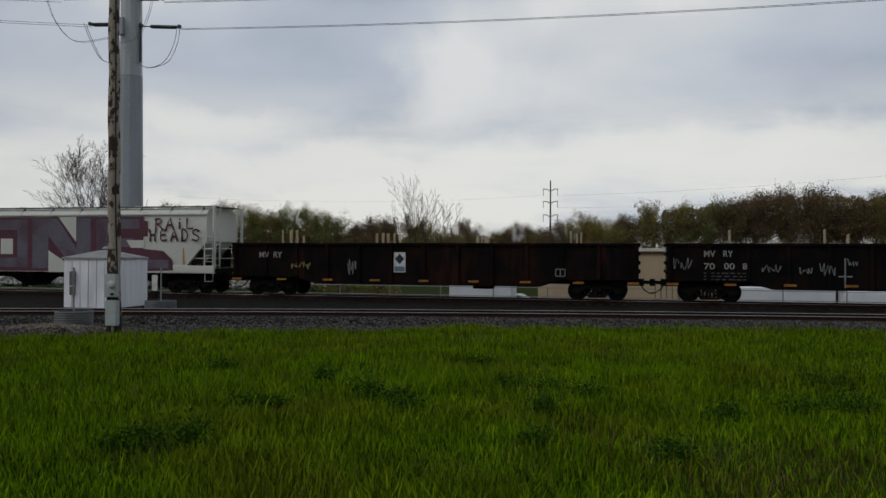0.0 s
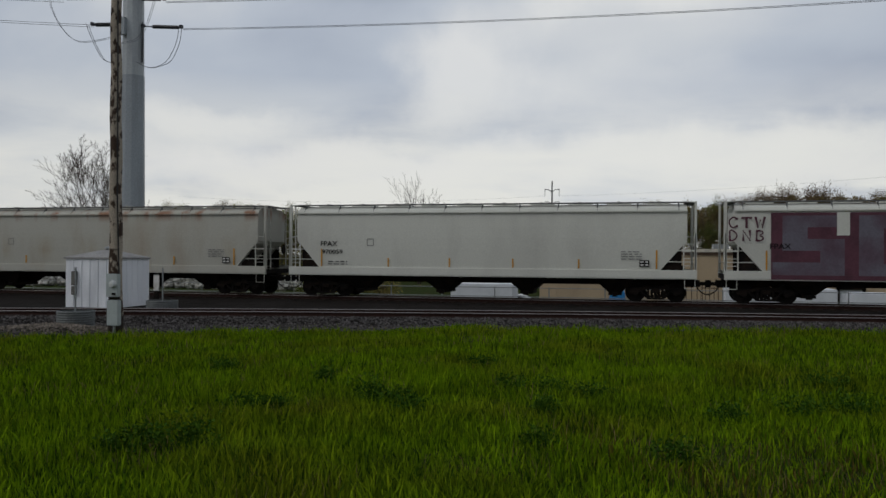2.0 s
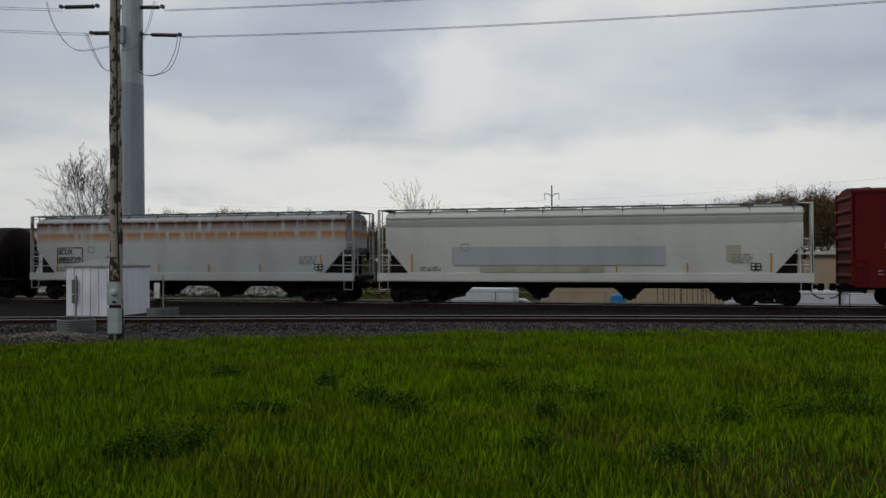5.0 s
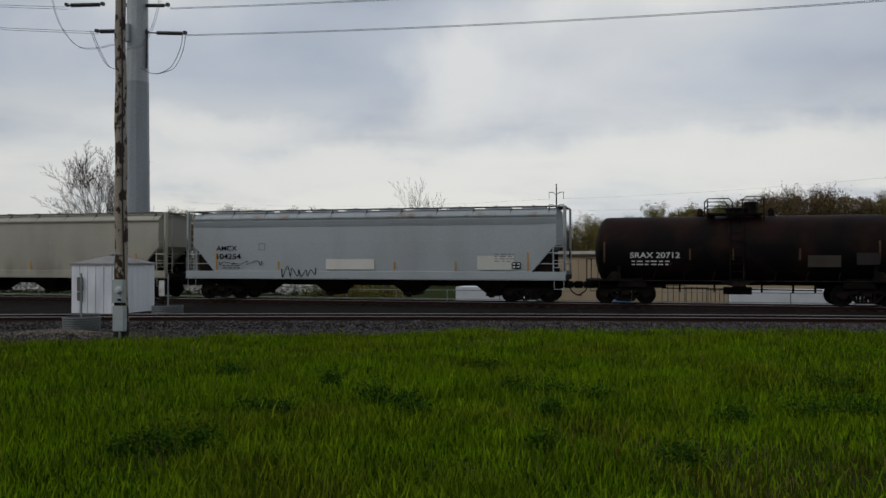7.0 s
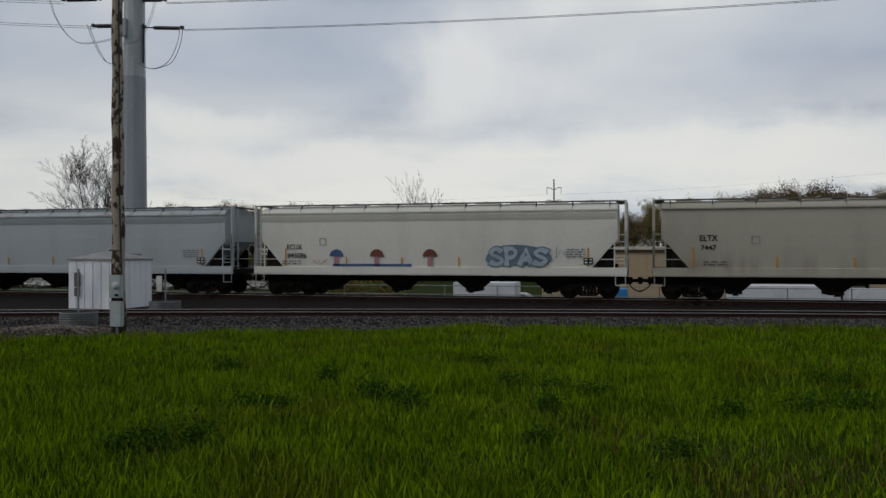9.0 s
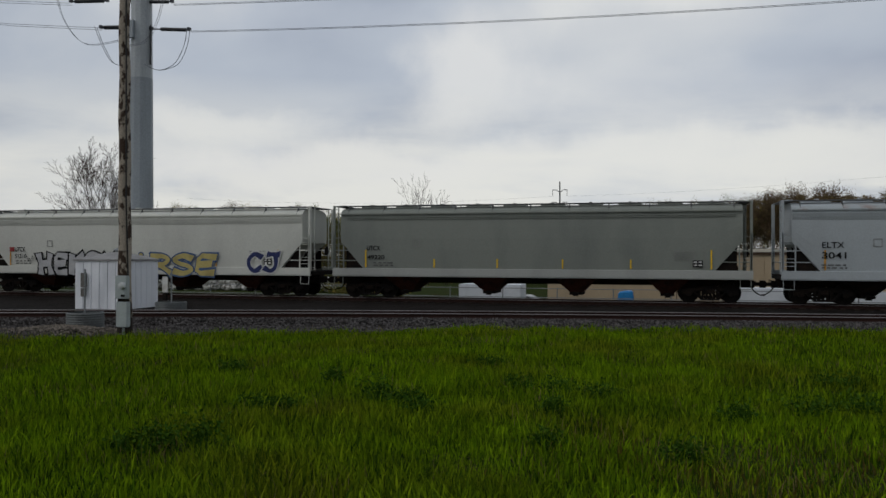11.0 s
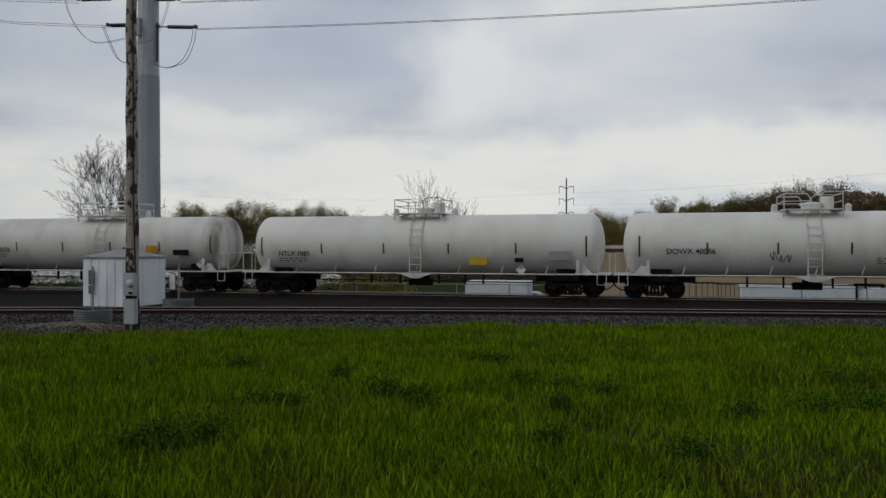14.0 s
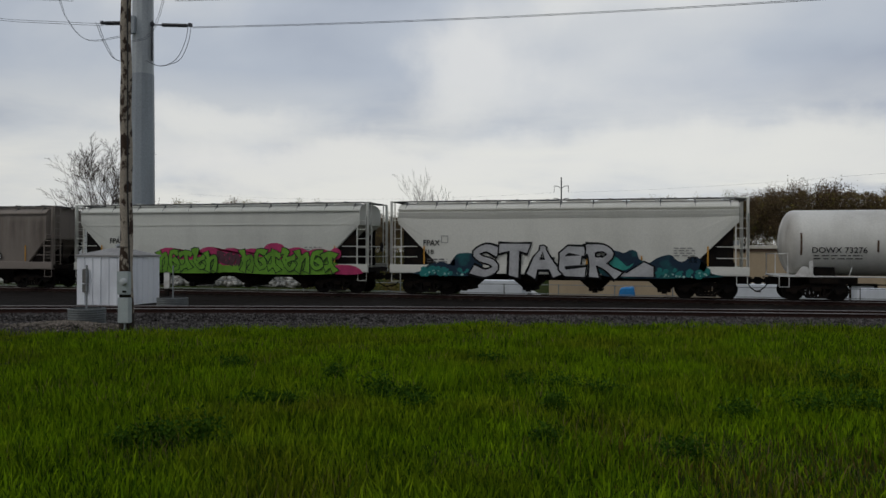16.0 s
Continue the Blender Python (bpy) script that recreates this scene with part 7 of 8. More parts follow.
def bale_row():
    """Wrapped pale bales and rubble bags stacked in a long low heap, each a lump of its own."""
    wrap = mat("crumpled_pale_wrap", (0.52, 0.51, 0.48), 0.45, 0, 9, 3, 0.5, 0.8, (0.14, 0.13, 0.11), mixat=(0.5, 0.62))
    blue = mat("blue_wrap", (0.10, 0.18, 0.42), 0.5)
    rnd = random.Random(12)
    for i in range(34):
        x = -60 + i * 1.06 + rnd.uniform(-0.2, 0.2)
        ob = thing("wrapped_bale", "crumpled pale plastic-wrapped bale in a long heap", "bale", (x, 61.5 + rnd.uniform(-0.6, 0.6), -0.95), "wrapped bales")
        for level in range(2):
            bm = bmesh.new()
            bmesh.ops.create_icosphere(bm, subdivisions=3, radius=1.0)
            s = Vector((rnd.uniform(0.7, 0.95), rnd.uniform(0.6, 0.8), rnd.uniform(0.72, 0.85)))
            o = Vector((i * 3.1, level * 5.0, 0))
            for v in bm.verts:
                n = 1 + 0.22 * noise.noise(v.co * 2.2 + o) + 0.1 * noise.noise(v.co * 6 + o)
                v.co = Vector((v.co.x * s.x * n, v.co.y * s.y * n, v.co.z * s.z * n * 0.55 + 0.4 + level * 0.45))
            part("wrap", bm, blue if (i == 3 and level) else wrap, ob)


bale_row()


# ---- trees ----
BARK = mat("grey_brown_bark", (0.085, 0.068, 0.055), 0.95, 0, 14, 2, 0.3, 0.2)
TWIG = mat("brown_twigs", (0.05, 0.04, 0.034), 0.95, 0, 8, 1, 0.25, 0.0)
LEAF_OLIVE = mat("young_olive_leaf", (0.20, 0.175, 0.045), 0.9, 0, 4, 0.3, 0.3, 0.0, (0.15, 0.12, 0.05), island=0.35, gloss=0.05)
LEAF_GREEN = mat("fresh_green_leaf", (0.135, 0.155, 0.045), 0.9, 0, 4, 0.3, 0.3, 0.0, (0.10, 0.115, 0.042), island=0.35, gloss=0.05)
LEAF_BROWN = mat("reddish_brown_bud", (0.125, 0.092, 0.05), 0.9, 0, 4, 0.3, 0.3, 0.0, (0.11, 0.078, 0.045), island=0.35, gloss=0.05)


class Limbs:
    """Collects tapering three- to five-sided limbs in plain lists."""

    def __init__(self):
        self.v, self.f, self.tips = [], [], []

    def limb(self, a, b, r0, r1, n):
        d = (b - a).normalized()
        q = d.to_track_quat("Z", "Y")
        base = len(self.v)
        for p, r in ((a, r0), (b, r1)):
            for k in range(n):
                t = 6.28319 * k / n
                self.v.append(p + q @ Vector((r * math.cos(t), r * math.sin(t), 0)))
        for k in range(n):
            self.f.append((base + k, base + (k + 1) % n, base + n + (k + 1) % n, base + n + k))

    def grow(self, rnd, p, d, length, r, depth, spread, up, kids):
        steps = 3
        q = p
        for s in range(steps):
            d2 = (d + Vector((rnd.uniform(-1, 1), rnd.uniform(-1, 1), rnd.uniform(-0.5, 1) * up)) * 0.12).normalized()
            e_ = q + d2 * (length / steps)
            self.limb(q, e_, r * (1 - 0.22 * s), r * (1 - 0.22 * (s + 1)), 5 if depth > 2 else 3)
            if depth > 0 and s > 0:
                for _ in range(kids if s == steps - 1 else max(1, kids - 1)):
                    a = rnd.uniform(0, 6.28319)
                    side = Vector((math.cos(a), math.sin(a), 0))
                    nd = (d2 * rnd.uniform(0.7, 1.1) + side * spread * rnd.uniform(0.5, 1.1) + Vector((0, 0, up * 0.35))).normalized()
                    self.grow(rnd, e_, nd, length * rnd.uniform(0.55, 0.78), max(r * 0.5, 0.02), depth - 1, spread, up, kids)
            q, d = e_, d2
        self.tips.append(q)

    def fine(self, rnd, p, d, length, r, depth, open_, rise):
        """A slender limb that bends upward and sheds alternate, ever finer side twigs."""
        steps = 6 if depth > 1 else 4
        turn = rnd.uniform(0, 6.28319)
        for i in range(steps):
            d = (d + Vector((rnd.gauss(0, 0.05), rnd.gauss(0, 0.05), rise))).normalized()
            e_ = p + d * (length / steps)
            k0, k1 = 1 - 0.8 * i / steps, 1 - 0.8 * (i + 1) / steps
            self.limb(p, e_, max(r * k0, 0.028), max(r * k1, 0.02), 5 if depth > 2 else 3)
            if depth and i > 0:
                turn += 2.4 + rnd.uniform(-0.5, 0.5)
                out = d.cross(Vector((math.cos(turn), math.sin(turn), 0.3))).normalized()
                nd = (d + out * open_ * rnd.uniform(0.7, 1.3)).normalized()
                self.fine(rnd, e_, nd, length * rnd.uniform(0.42, 0.66) * (1.05 - 0.45 * i / steps), r * k1 * 0.6, depth - 1, open_, rise)
            p = e_
        self.tips.append(p)

    def mesh(self, name, material):
        me = bpy.data.meshes.new(name)
        me.from_pydata([tuple(v) for v in self.v], [], self.f)
        me.materials.append(material)
        return me


def leaf_mesh(points, rnd, count, spread, size, material):
    pts = np.array([tuple(p) for p in points])
    rs = np.random.RandomState(rnd.randint(0, 9999))
    pick = pts[rs.randint(0, len(pts), count)] + rs.normal(0, spread, (count, 3)) * (1, 1, 0.8)
    a = rs.normal(0, 1, (count, 3))
    a /= np.linalg.norm(a, axis=1)[:, None]
    b = np.cross(a, rs.normal(0, 1, (count, 3)))
    b /= np.linalg.norm(b, axis=1)[:, None]
    s = size * rs.uniform(0.5, 1.3, (count, 1))
    v = np.stack([pick - a * s, pick + b * s * 0.55, pick + a * s, pick - b * s * 0.55], 1).reshape(-1, 3)
    f = np.arange(count * 4).reshape(-1, 4)
    me = bpy.data.meshes.new("crown")
    me.from_pydata(v.tolist(), [], f.tolist())
    me.materials.append(material)
    return me


def tree(name, label, at, height, seed, leaf=None, leaves=0, stems=1, spread=0.75, up=0.5, depth=4, kids=2, leaf_size=0.2, girth=0.02, low=0.22, puff=0.5, group=""):
    rnd = random.Random(seed)
    ob = thing(name, label, "tree", at, group)
    L = Limbs()
    for s in range(stems):
        a = rnd.uniform(0, 6.28)
        d = Vector((math.cos(a) * 0.25 * (stems > 1), math.sin(a) * 0.25 * (stems > 1), 1)).normalized()
        base = Vector((0.25 * math.cos(a), 0.25 * math.sin(a), 0)) if stems > 1 else Vector((0, 0, 0))
        L.grow(rnd, base, d, height * (0.40 if depth > 3 else 0.5), height * girth, depth, spread, up, kids)
    top = max(v.z for v in L.v)
    k = height / top
    L.v = [v * k for v in L.v]
    L.tips = [v * k for v in L.tips]
    part("trunk", L.mesh("trunk", BARK if leaf else TWIG), None, ob)
    if leaf:
        tips = [t for t in L.tips if t.z > height * low]
        part("crown", leaf_mesh(tips, rnd, leaves, puff, leaf_size, leaf), None, ob)
    return ob


def bare_tree(label, at, height, half, stems, seed, lean=0.0, depth=4):
    """A leafless tree: a fan of stems from one foot; height and half are its height and half width."""
    rnd = random.Random(seed)
    ob = thing("bare_tree", label, "tree", at)
    L = Limbs()
    for i in range(stems):
        a = 6.28319 * i / stems + rnd.uniform(-0.4, 0.4)
        tip = rnd.uniform(0.10, 0.42) if i else 0.05
        d = Vector((math.cos(a) * tip + lean, math.sin(a) * tip * 0.6, 1)).normalized()
        L.fine(rnd, Vector((0.2 * math.cos(a), 0.2 * math.sin(a), 0)), d, height * rnd.uniform(0.72, 0.95), height * 0.010, depth, 0.55, 0.05)
    top = max(v.z for v in L.v)
    side = sorted(abs(v.x - lean * height * 0.5) for v in L.v)[int(len(L.v) * 0.97)]
    grow = lambda v: Vector((v.x * half / side, v.y * half / side, v.z * height / top))
    L.v = [grow(v) for v in L.v]
    L.tips = [grow(v) for v in L.tips]
    part("trunk", L.mesh("trunk", TWIG), None, ob)


bare_tree("bare tree with many fine upswept branches behind the steel pole", (-70.6, 95, -2.4), 20.0, 5.4, 8, 7)
bare_tree("slender bare tree with sparse upright branches", (-30.4, 110, -2.4), 16.2, 3.2, 5, 15, 0.0, 3)
bare_tree("small bare tree leaning beside a taller one", (-28.0, 111, -2.4), 12.0, 2.6, 3, 23, 0.22, 3)
TOPS = [(-90, 10.4), (-68, 10.6), (-60, 10.2), (-52, 9.6), (-49.7, 7.8), (-43.7, 8.9), (-39.8, 8.4), (-30, 7.6), (-25.5, 7.4), (-20.9, 6.9), (-18.2, 8.0), (-11.9, 7.3), (-8.4, 9.0), (-4.9, 7.3), (1.0, 9.9), (6.9, 10.3), (14.2, 11.0), (25.2, 12.3), (34.0, 11.4), (60, 11.6)]


def top_at(x):
    for (x0, z0), (x1, z1) in zip(TOPS, TOPS[1:]):
        if x0 <= x <= x1:
            return z0 + (z1 - z0) * (x - x0) / (x1 - x0)
    return 9.0


def wood():
    """The belt of young spring trees along the horizon: a few grown, the rest copied with their own turn and size."""
    kinds = []
    for i, (leaf, n, label, spread, puff) in enumerate(((LEAF_GREEN, 7500, "fresh green spring tree in a belt of trees", 0.7, 0.75), (LEAF_OLIVE, 9500, "olive-green spring tree in a belt of trees", 0.75, 0.75), (LEAF_BROWN, 12000, "brown budding tree in a belt of trees", 0.7, 0.85), (LEAF_OLIVE, 5200, "half-bare tree with olive buds in a belt of trees", 0.6, 0.55), (LEAF_BROWN, 5600, "half-bare brown tree in a belt of trees", 0.6, 0.6))):
        for v in range(2):
            kinds.append(tree("tree", label, (0, 0, 0), 10.0, 100 + i * 10 + v, leaf, n, stems=1 + v, spread=spread, up=0.55, depth=4, kids=2, leaf_size=0.078, girth=0.012, low=0.2, puff=puff * 0.5, group="belt of trees"))
    rnd = random.Random(77)
    spots = []
    x = -88.0
    while x < 58:
        spots.append((x, 128 + rnd.uniform(0, 5), 1.0 + rnd.uniform(-0.30, 0.04)))
        x += rnd.uniform(1.5, 2.5) if x < 0 else rnd.uniform(0.9, 1.5)
    x = -90.0
    while x < 66:
        spots.append((x, 136 + rnd.uniform(0, 10), 1.0 + rnd.uniform(-0.32, 0.03)))
        x += rnd.uniform(1.8, 3.0)
    used = set()
    for i, (x, y, s) in enumerate(spots):
        xr = x * 130.0 / y
        if -70 < xr < -50:
            pool = (0, 1, 0, 2, 3)
        elif -12 < xr < -4:
            pool = (2, 3, 3, 2)
        elif xr > 12:
            pool = (4, 5, 4, 5, 8, 9, 2)
        elif xr > -2:
            pool = (0, 1, 6, 8, 2)
        else:
            pool = (4, 6, 7, 8, 9, 5, 3)
        k = rnd.choice(pool)
        h = (2.1 + (top_at(xr) * s - 2.1) * y / 130.0 + 2.4) / 10.0
        m = pose(x, y, -2.4, 0, 0, rnd.uniform(0, 360))
        if k in used:
            ob = copy_thing(kinds[k], m)
        else:
            ob = kinds[k]
            ob.matrix_basis = m
            used.add(k)
        w = h * rnd.uniform(0.6, 0.85)
        ob.scale = (w, w, h)
    for k, ob in enumerate(kinds):
        if k not in used:
            ob.matrix_basis = pose(-80 + 3 * k, 150, -2.4)


wood()


def undergrowth():
    """Brush and crowded young stems among and behind the far trees, one mass of leaves."""
    rs = np.random.RandomState(3)
    n = 230000
    x, y = rs.uniform(-92, 66, n), rs.uniform(126, 150, n)
    xr = x * 130 / y
    limit = np.array([top_at(a) for a in xr])
    lump = np.array([noise.noise((a * 0.55, 0.0, 2.0)) + 0.5 * noise.noise((a * 1.7, 3.0, b * 0.2)) for a, b in zip(xr[::1], y[::1])])
    share = np.where(xr > -1, 0.88, 0.55) + 0.10 * lump
    share = np.where((xr > -4) & (xr < 3), 0.70 + 0.1 * lump, share)
    head = 2.1 + (limit * share - 2.1) * y / 130
    z = -2.4 + (head + 2.4) * (1 - rs.uniform(0, 1, n) ** 1.6)
    pts = np.stack([x, y, z], 1)
    order = rs.rand(n)
    for leaf, a, b, label in ((LEAF_BROWN, 0.0, 0.58, "brown brush crowded among the far trees"), (LEAF_OLIVE, 0.58, 1.01, "olive brush crowded among the far trees")):
        own = pts[(order >= a) & (order < b)]
        me = leaf_mesh(own, random.Random(4 + int(a * 10)), len(own), 0.15, 0.14, leaf)
        tagged(new("undergrowth", me), label, "bushes", kind="stuff")


undergrowth()


def far_bush(x, y, z, w, h, seed, leaf, label):
    ob = thing("bush", label, "bush", (x, y, z), "yard bushes")
    rnd = random.Random(seed)
    L = Limbs()
    for s in range(9):
        a = rnd.uniform(0, 6.28)
        L.grow(rnd, Vector((0, 0, 0)), Vector((math.cos(a), math.sin(a), 1.0)).normalized(), h * 0.6, 0.03, 2, 0.7, 0.4, 2)
    part("stems", L.mesh("stems", BARK), None, ob)
    pts = [Vector((rnd.gauss(0, w * 0.4), rnd.gauss(0, 0.6), abs(rnd.gauss(0, 0.45)) * h + 0.1)) for _ in range(160)]
    part("foliage", leaf_mesh(pts, rnd, 1500, 0.16, 0.09, leaf), None, ob)


far_bush(-22.5, 60, -1.0, 2.2, 1.3, 5, LEAF_OLIVE, "yellow-green bush on the bank behind the track")
far_bush(-19.8, 60.5, -1.2, 2.0, 1.2, 6, LEAF_OLIVE, "yellow-green bush on the bank behind the track")
far_bush(-25.4, 60.5, -1.0, 1.6, 0.9, 9, LEAF_GREEN, "low green bush on the bank behind the track")


def pylon():
    ob = thing("lattice_pole", "slim far transmission pole with three pairs of curved arms", "power pole", (-32.8, 300, -2.4))
    steel = mat("far_pole_steel", (0.07, 0.075, 0.08), 0.7)
    bm = bmesh.new()
    tube(bm, [(0, 0, 0), (0, 0, 31.6)], 0.42, 8, 0.22)
    part("mast", bm, steel, ob)
    for z in (28.5, 24.0, 17.5 + 1.6):
        for s in (-1, 1):
            bm = bmesh.new()
            tube(bm, [(0, 0, z - 1.0), (s * 1.2, 0, z - 0.1), (s * 2.7, 0, z)], 0.14, 5)
            arm = part("arm", bm, steel, ob)
            bm = bmesh.new()
            tube(bm, [(s * 2.6, 0, z), (s * 2.6, 0, z - 2.4)], 0.1, 5)
            part("insulator", bm, steel, arm)
    for z, s in ((26.1, 1), (21.6, 1), (26.1, -1)):
        pts = []
        for i in range(13):
            f = i / 12
            pts.append((-30.2 + 150 * f if s > 0 else -35.4 - 150 * f, 300 - 120 * f * (s > 0), z - 2.4 - 9.0 * f * (1 - f) + (1.5 * f)))
        wire(pts, "hair-thin far transmission line", 0.018)


pylon()


# ---- grass ----
GRASS = mat("spring_grass_blade", (0.122, 0.216, 0.004), 0.9, 0, 0.9, 0.32, 0.45, 0.0, (0.138, 0.180, 0.008), island=0.34, mixat=(0.46, 0.66), gloss=0.03)
GRASS_DEEP = mat("dark_green_blade", (0.027, 0.063, 0.004), 0.9, 0, 0.9, 0.5, 0.4, 0.0, (0.06, 0.10, 0.006), island=0.4, gloss=0.03)
FADED = mat("olive_brown_blade", (0.095, 0.085, 0.014), 0.9, 0, 1.2, 0.5, 0.3, 0.0, (0.07, 0.058, 0.014), island=0.4, gloss=0.03)
DRY = mat("dry_grass_blade", (0.15, 0.125, 0.042), 0.8, 0, 1.5, 0.4, 0.3, 0.0, island=0.4, gloss=0.1)
WEED = mat("dark_weed_leaf", (0.034, 0.082, 0.007), 0.85, 0, 3, 0.5, 0.3, 0.0, island=0.35, gloss=0.03)


def blades(name, pts, tall, wide, material, label, seed, lean=0.5):
    """Bent two-piece blades, all in one mesh."""
    rs = np.random.RandomState(seed)
    n = len(pts)
    a = rs.uniform(0, 6.28319, n)
    side = np.stack([np.cos(a), np.sin(a), np.zeros(n)], 1)
    b = rs.uniform(0, 6.28319, n)
    bend = np.stack([np.cos(b), np.sin(b), np.zeros(n)], 1) * (tall * lean * rs.uniform(0.1, 1.0, n))[:, None]
    up_ = np.zeros((n, 3))
    up_[:, 2] = tall
    w = wide[:, None] * side
    v = np.stack([pts - w, pts + w, pts + up_ * 0.55 + bend * 0.3 + w * 0.8, pts + up_ * 0.55 + bend * 0.3 - w * 0.8, pts + up_ * (1 - 0.15 * rs.uniform(0, 1, (n, 1))) + bend], 1)
    base = 5 * np.arange(n)[:, None]
    quads = base + np.array([[0, 1, 2, 3]])
    tris = base + np.array([[3, 2, 4]])
    me = bpy.data.meshes.new(name)
    me.vertices.add(n * 5)
    me.vertices.foreach_set("co", v.reshape(-1).astype(np.float32))
    loops = np.concatenate([quads, tris], 1).reshape(-1)
    me.loops.add(n * 7)
    me.loops.foreach_set("vertex_index", loops.astype(np.int32))
    me.polygons.add(n * 2)
    starts = (7 * np.arange(n)[:, None] + np.array([[0, 4]])).reshape(-1)
    me.polygons.foreach_set("loop_start", starts.astype(np.int32))
    me.update(calc_edges=True)
    me.validate()
    me.materials.append(material)
    return tagged(new(name, me), label, "grass", kind="stuff")


def field():
    rs = np.random.RandomState(21)

    def scatter(n, r0, r1):
        ang = np.radians(rs.uniform(-46, 18, n))
        r = rs.uniform(r0, r1, n)
        return r * np.sin(ang), r * np.cos(ang), r

    def edge(x):
        return np.where(x < 12, 22.85 + 0.226 * (x + 21), 30.6) - np.minimum(3.9, np.maximum(0, -5 - x) * 0.31)

    def settle(x, y):
        return -0.36 + 0.0 * x

    n = 400000
    x, y, r = scatter(n, 6.5, 37)
    clump = np.array([noise.noise((a * 0.8, b * 0.8, 0)) + 0.6 * noise.noise((a * 2.6, b * 2.6, 3)) for a, b in zip(x[::8], y[::8])]).repeat(8)[:n]
    worn = np.array([math.exp(-(((a - 1.7) / 2.6) ** 2 + ((b - 9.6) / 1.9) ** 2) * 1.2) + 0.45 * noise.noise((a * 0.7, b * 0.9, 11)) for a, b in zip(x[::8], y[::8])]).repeat(8)[:n]
    dark_share = np.array([noise.noise((a * 0.35, b * 0.5, 6)) + 0.4 * noise.noise((a * 1.1, b * 1.4, 8)) for a, b in zip(x[::8], y[::8])]).repeat(8)[:n]
    # dark blades: patchy, and ever more of them towards the camera's right
    dark_share = dark_share + 1.0 * np.clip((np.degrees(np.arctan2(x, y)) + 4) / 12, -0.8, 1.0)
    jx, jy = rs.normal(0, 0.16, n), rs.normal(0, 0.16, n)
    x = x.reshape(-1, 8)[:, :1].repeat(8, 1).reshape(-1) + jx * (1 + r * 0.03)
    y = y.reshape(-1, 8)[:, :1].repeat(8, 1).reshape(-1) + jy * (1 + r * 0.03)
    keep = (y < edge(x) + rs.uniform(-0.5, 0.25, n) + 0.4 * np.sin(x * 0.9)) & (rs.rand(n) > 0.6 * np.clip(worn, 0, 1))
    x, y, r, clump, worn, dark_share = x[keep], y[keep], r[keep], clump[keep], worn[keep], dark_share[keep]
    tall = (0.17 + 0.19 * clump) * rs.uniform(0.55, 1.35, len(x)) * (1 - 0.35 * np.clip(worn, 0, 1))
    tall = np.clip(tall, 0.05, 0.46)
    wide = 0.0035 * (0.6 + r / 11) * rs.uniform(0.7, 1.4, len(x))
    pts = np.stack([x, y, settle(x, y)], 1)
    pick = rs.rand(len(x))
    deep = pick < np.clip(0.03 + 0.95 * dark_share, 0.02, 0.96)
    faded = ~deep & (rs.rand(len(x)) < np.clip(0.55 * worn - 0.08, 0, 0.6))
    fresh = ~deep & ~faded
    for name, own, material, label, seed in (("grass_field", fresh, GRASS, "long lush spring grass of the field", 1), ("rank_grass", deep, GRASS_DEEP, "darker green grass mixed through the field, more towards the right", 12), ("faded_grass", faded, FADED, "short olive-brown worn grass", 13)):
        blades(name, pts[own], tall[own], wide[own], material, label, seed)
    n = 70000
    x, y = rs.uniform(-48, 34, n), rs.uniform(-14, 30, n)
    keep = (y < edge(x) - 0.3) & ((np.hypot(x, y) < 7.5) | (y < 3) | (np.abs(np.degrees(np.arctan2(x, y)) + 14) > 30))
    x, y = x[keep], y[keep]
    blades("grass_around", np.stack([x, y, settle(x, y)], 1), rs.uniform(0.12, 0.28, len(x)), rs.uniform(0.012, 0.02, len(x)), GRASS, "long spring grass of the rest of the field", 8)
    n = 9000
    x, y, r = scatter(n, 6.5, 30)
    dry = np.array([noise.noise((a * 0.45, b * 0.45, 9)) for a, b in zip(x, y)])
    keep = (dry > 0.02) & (y < edge(x))
    x, y, r = x[keep], y[keep], r[keep]
    blades("dry_grass", np.stack([x, y, settle(x, y)], 1), rs.uniform(0.12, 0.34, len(x)), 0.003 * (0.6 + r / 11), DRY, "dry straw-coloured stalks among the grass", 2, 0.7)
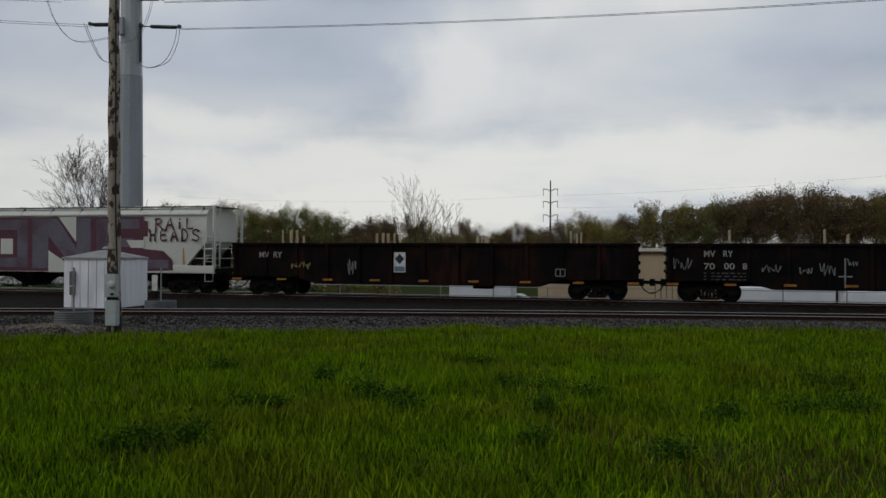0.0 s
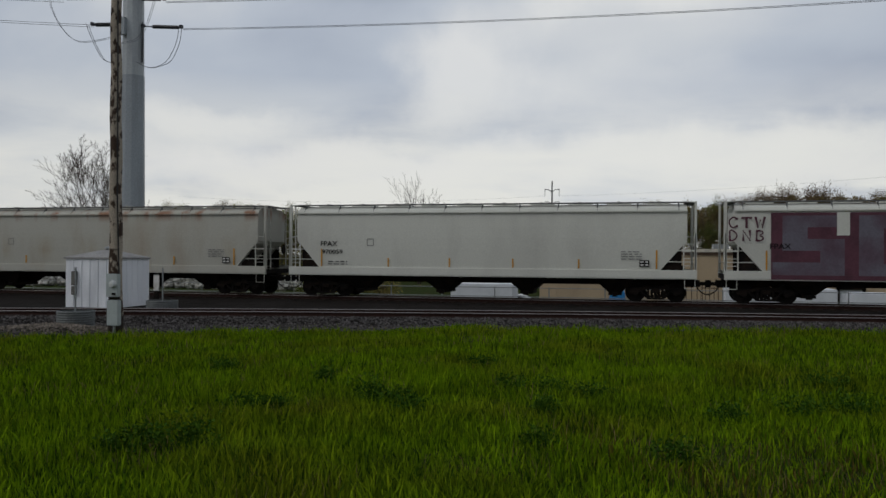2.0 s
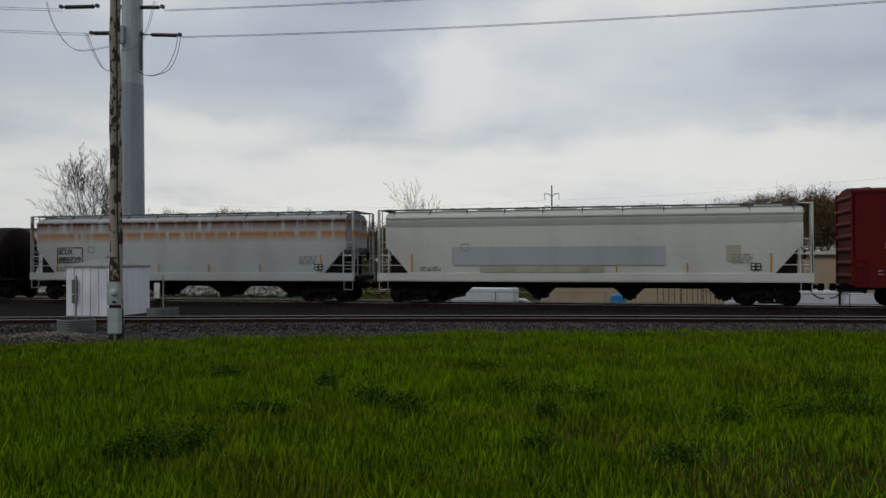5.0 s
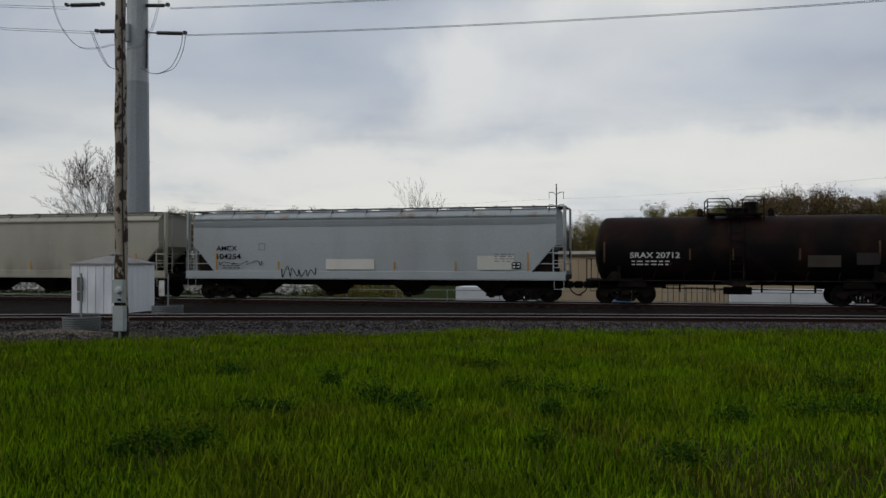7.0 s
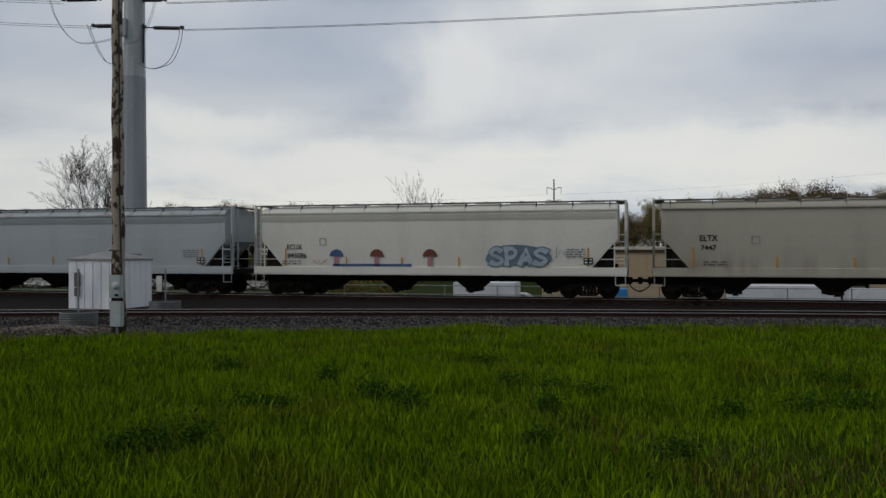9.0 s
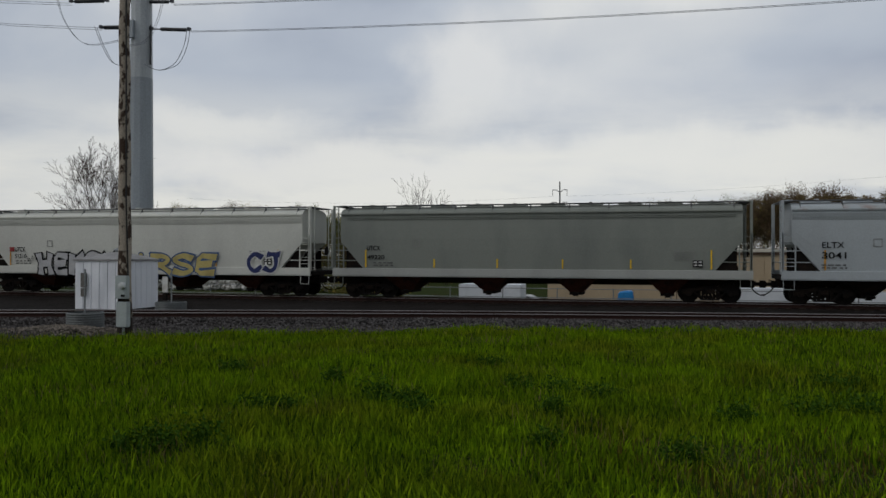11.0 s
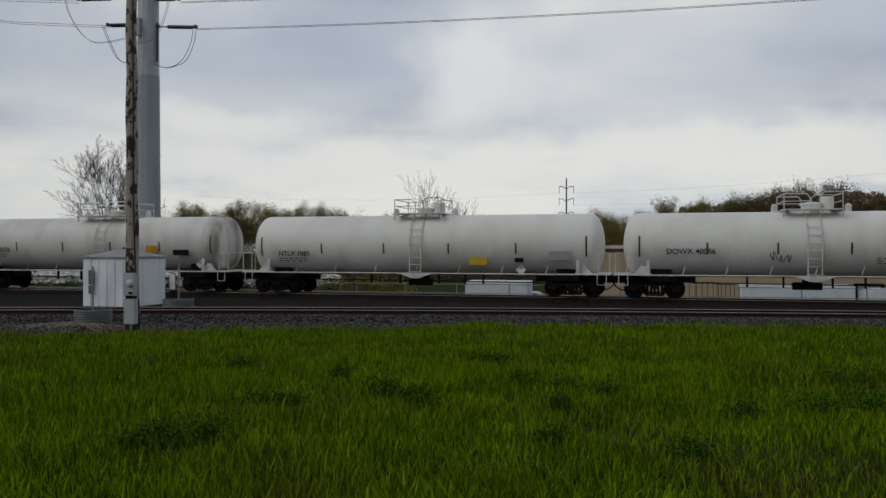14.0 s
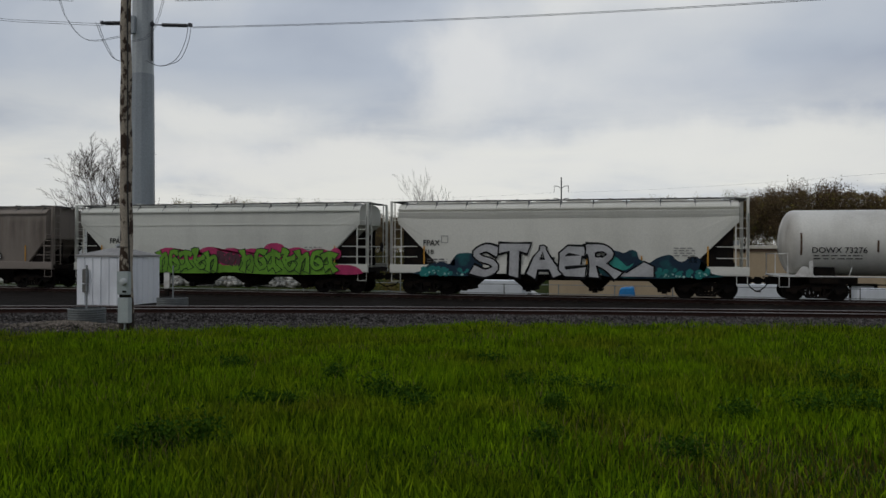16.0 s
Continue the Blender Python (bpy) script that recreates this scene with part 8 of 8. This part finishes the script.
    # tall pale stalks in front
    n = 1500
    x, y, r = scatter(n, 6.8, 16)
    blades("tall_stalks", np.stack([x, y, settle(x, y)], 1), rs.uniform(0.3, 0.5, n), 0.0032 * (0.6 + r / 11), GRASS, "single tall grass stalks standing above the field", 5, 0.6)
    for i, (x, y, s, high) in enumerate(((-4.35, 12.75, 0.30, 0.30), (-3.75, 12.5, 0.42, 0.2), (-3.45, 12.1, 0.34, 0.16), (-5.9, 8.95, 0.42, 0.24), (-5.45, 9.15, 0.36, 0.26), (-6.2, 8.7, 0.3, 0.16), (-5.75, 14.3, 0.26, 0.2), (-5.95, 11.6, 0.42, 0.17), (-5.5, 11.7, 0.3, 0.15), (-2.3, 14.4, 0.42, 0.2), (-1.6, 14.2, 0.5, 0.22), (-0.9, 14.0, 0.45, 0.18), (-1.45, 12.4, 0.24, 0.2), (0.35, 9.9, 0.34, 0.18), (2.3, 13.2, 0.6, 0.22), (3.1, 13.6, 0.6, 0.24), (4.0, 13.4, 0.5, 0.2), (1.2, 12.6, 0.4, 0.18), (3.3, 16.4, 0.7, 0.2), (-3.4, 17.5, 0.6, 0.16), (-8.5, 15.5, 0.5, 0.16), (-1.3, 10.2, 0.3, 0.16))):
        rnd = random.Random(i)
        pts_ = [Vector((rnd.gauss(0, s * 0.34), rnd.gauss(0, s * 0.28), abs(rnd.gauss(high * 0.8, high * 0.35)))) for _ in range(120)]
        me = leaf_mesh(pts_, rnd, 460, 0.05, 0.03, WEED)
        ob = new("weed_clump", me)
        ob.location = (x, y, -0.33)
        tagged(ob, "clump of dark broad-leaved weeds in the grass", "weeds", group="weed clumps", kind="stuff")


field()
lay_ties()


def motions():
    """Every car of the train runs along the track at a steady speed, easing off at the very end."""
    for car, mid in CARS:
        walk(car, [(t, pose(mid + SPEED * t - late, TRACK_Y, 0)) for t, late in ((0.0, 0), (4.0, 0), (8.0, 0), (12.0, 0), (15.0, 0), (15.5, 0), (15.8, 0.18), (16.0, 0.6))])


motions()
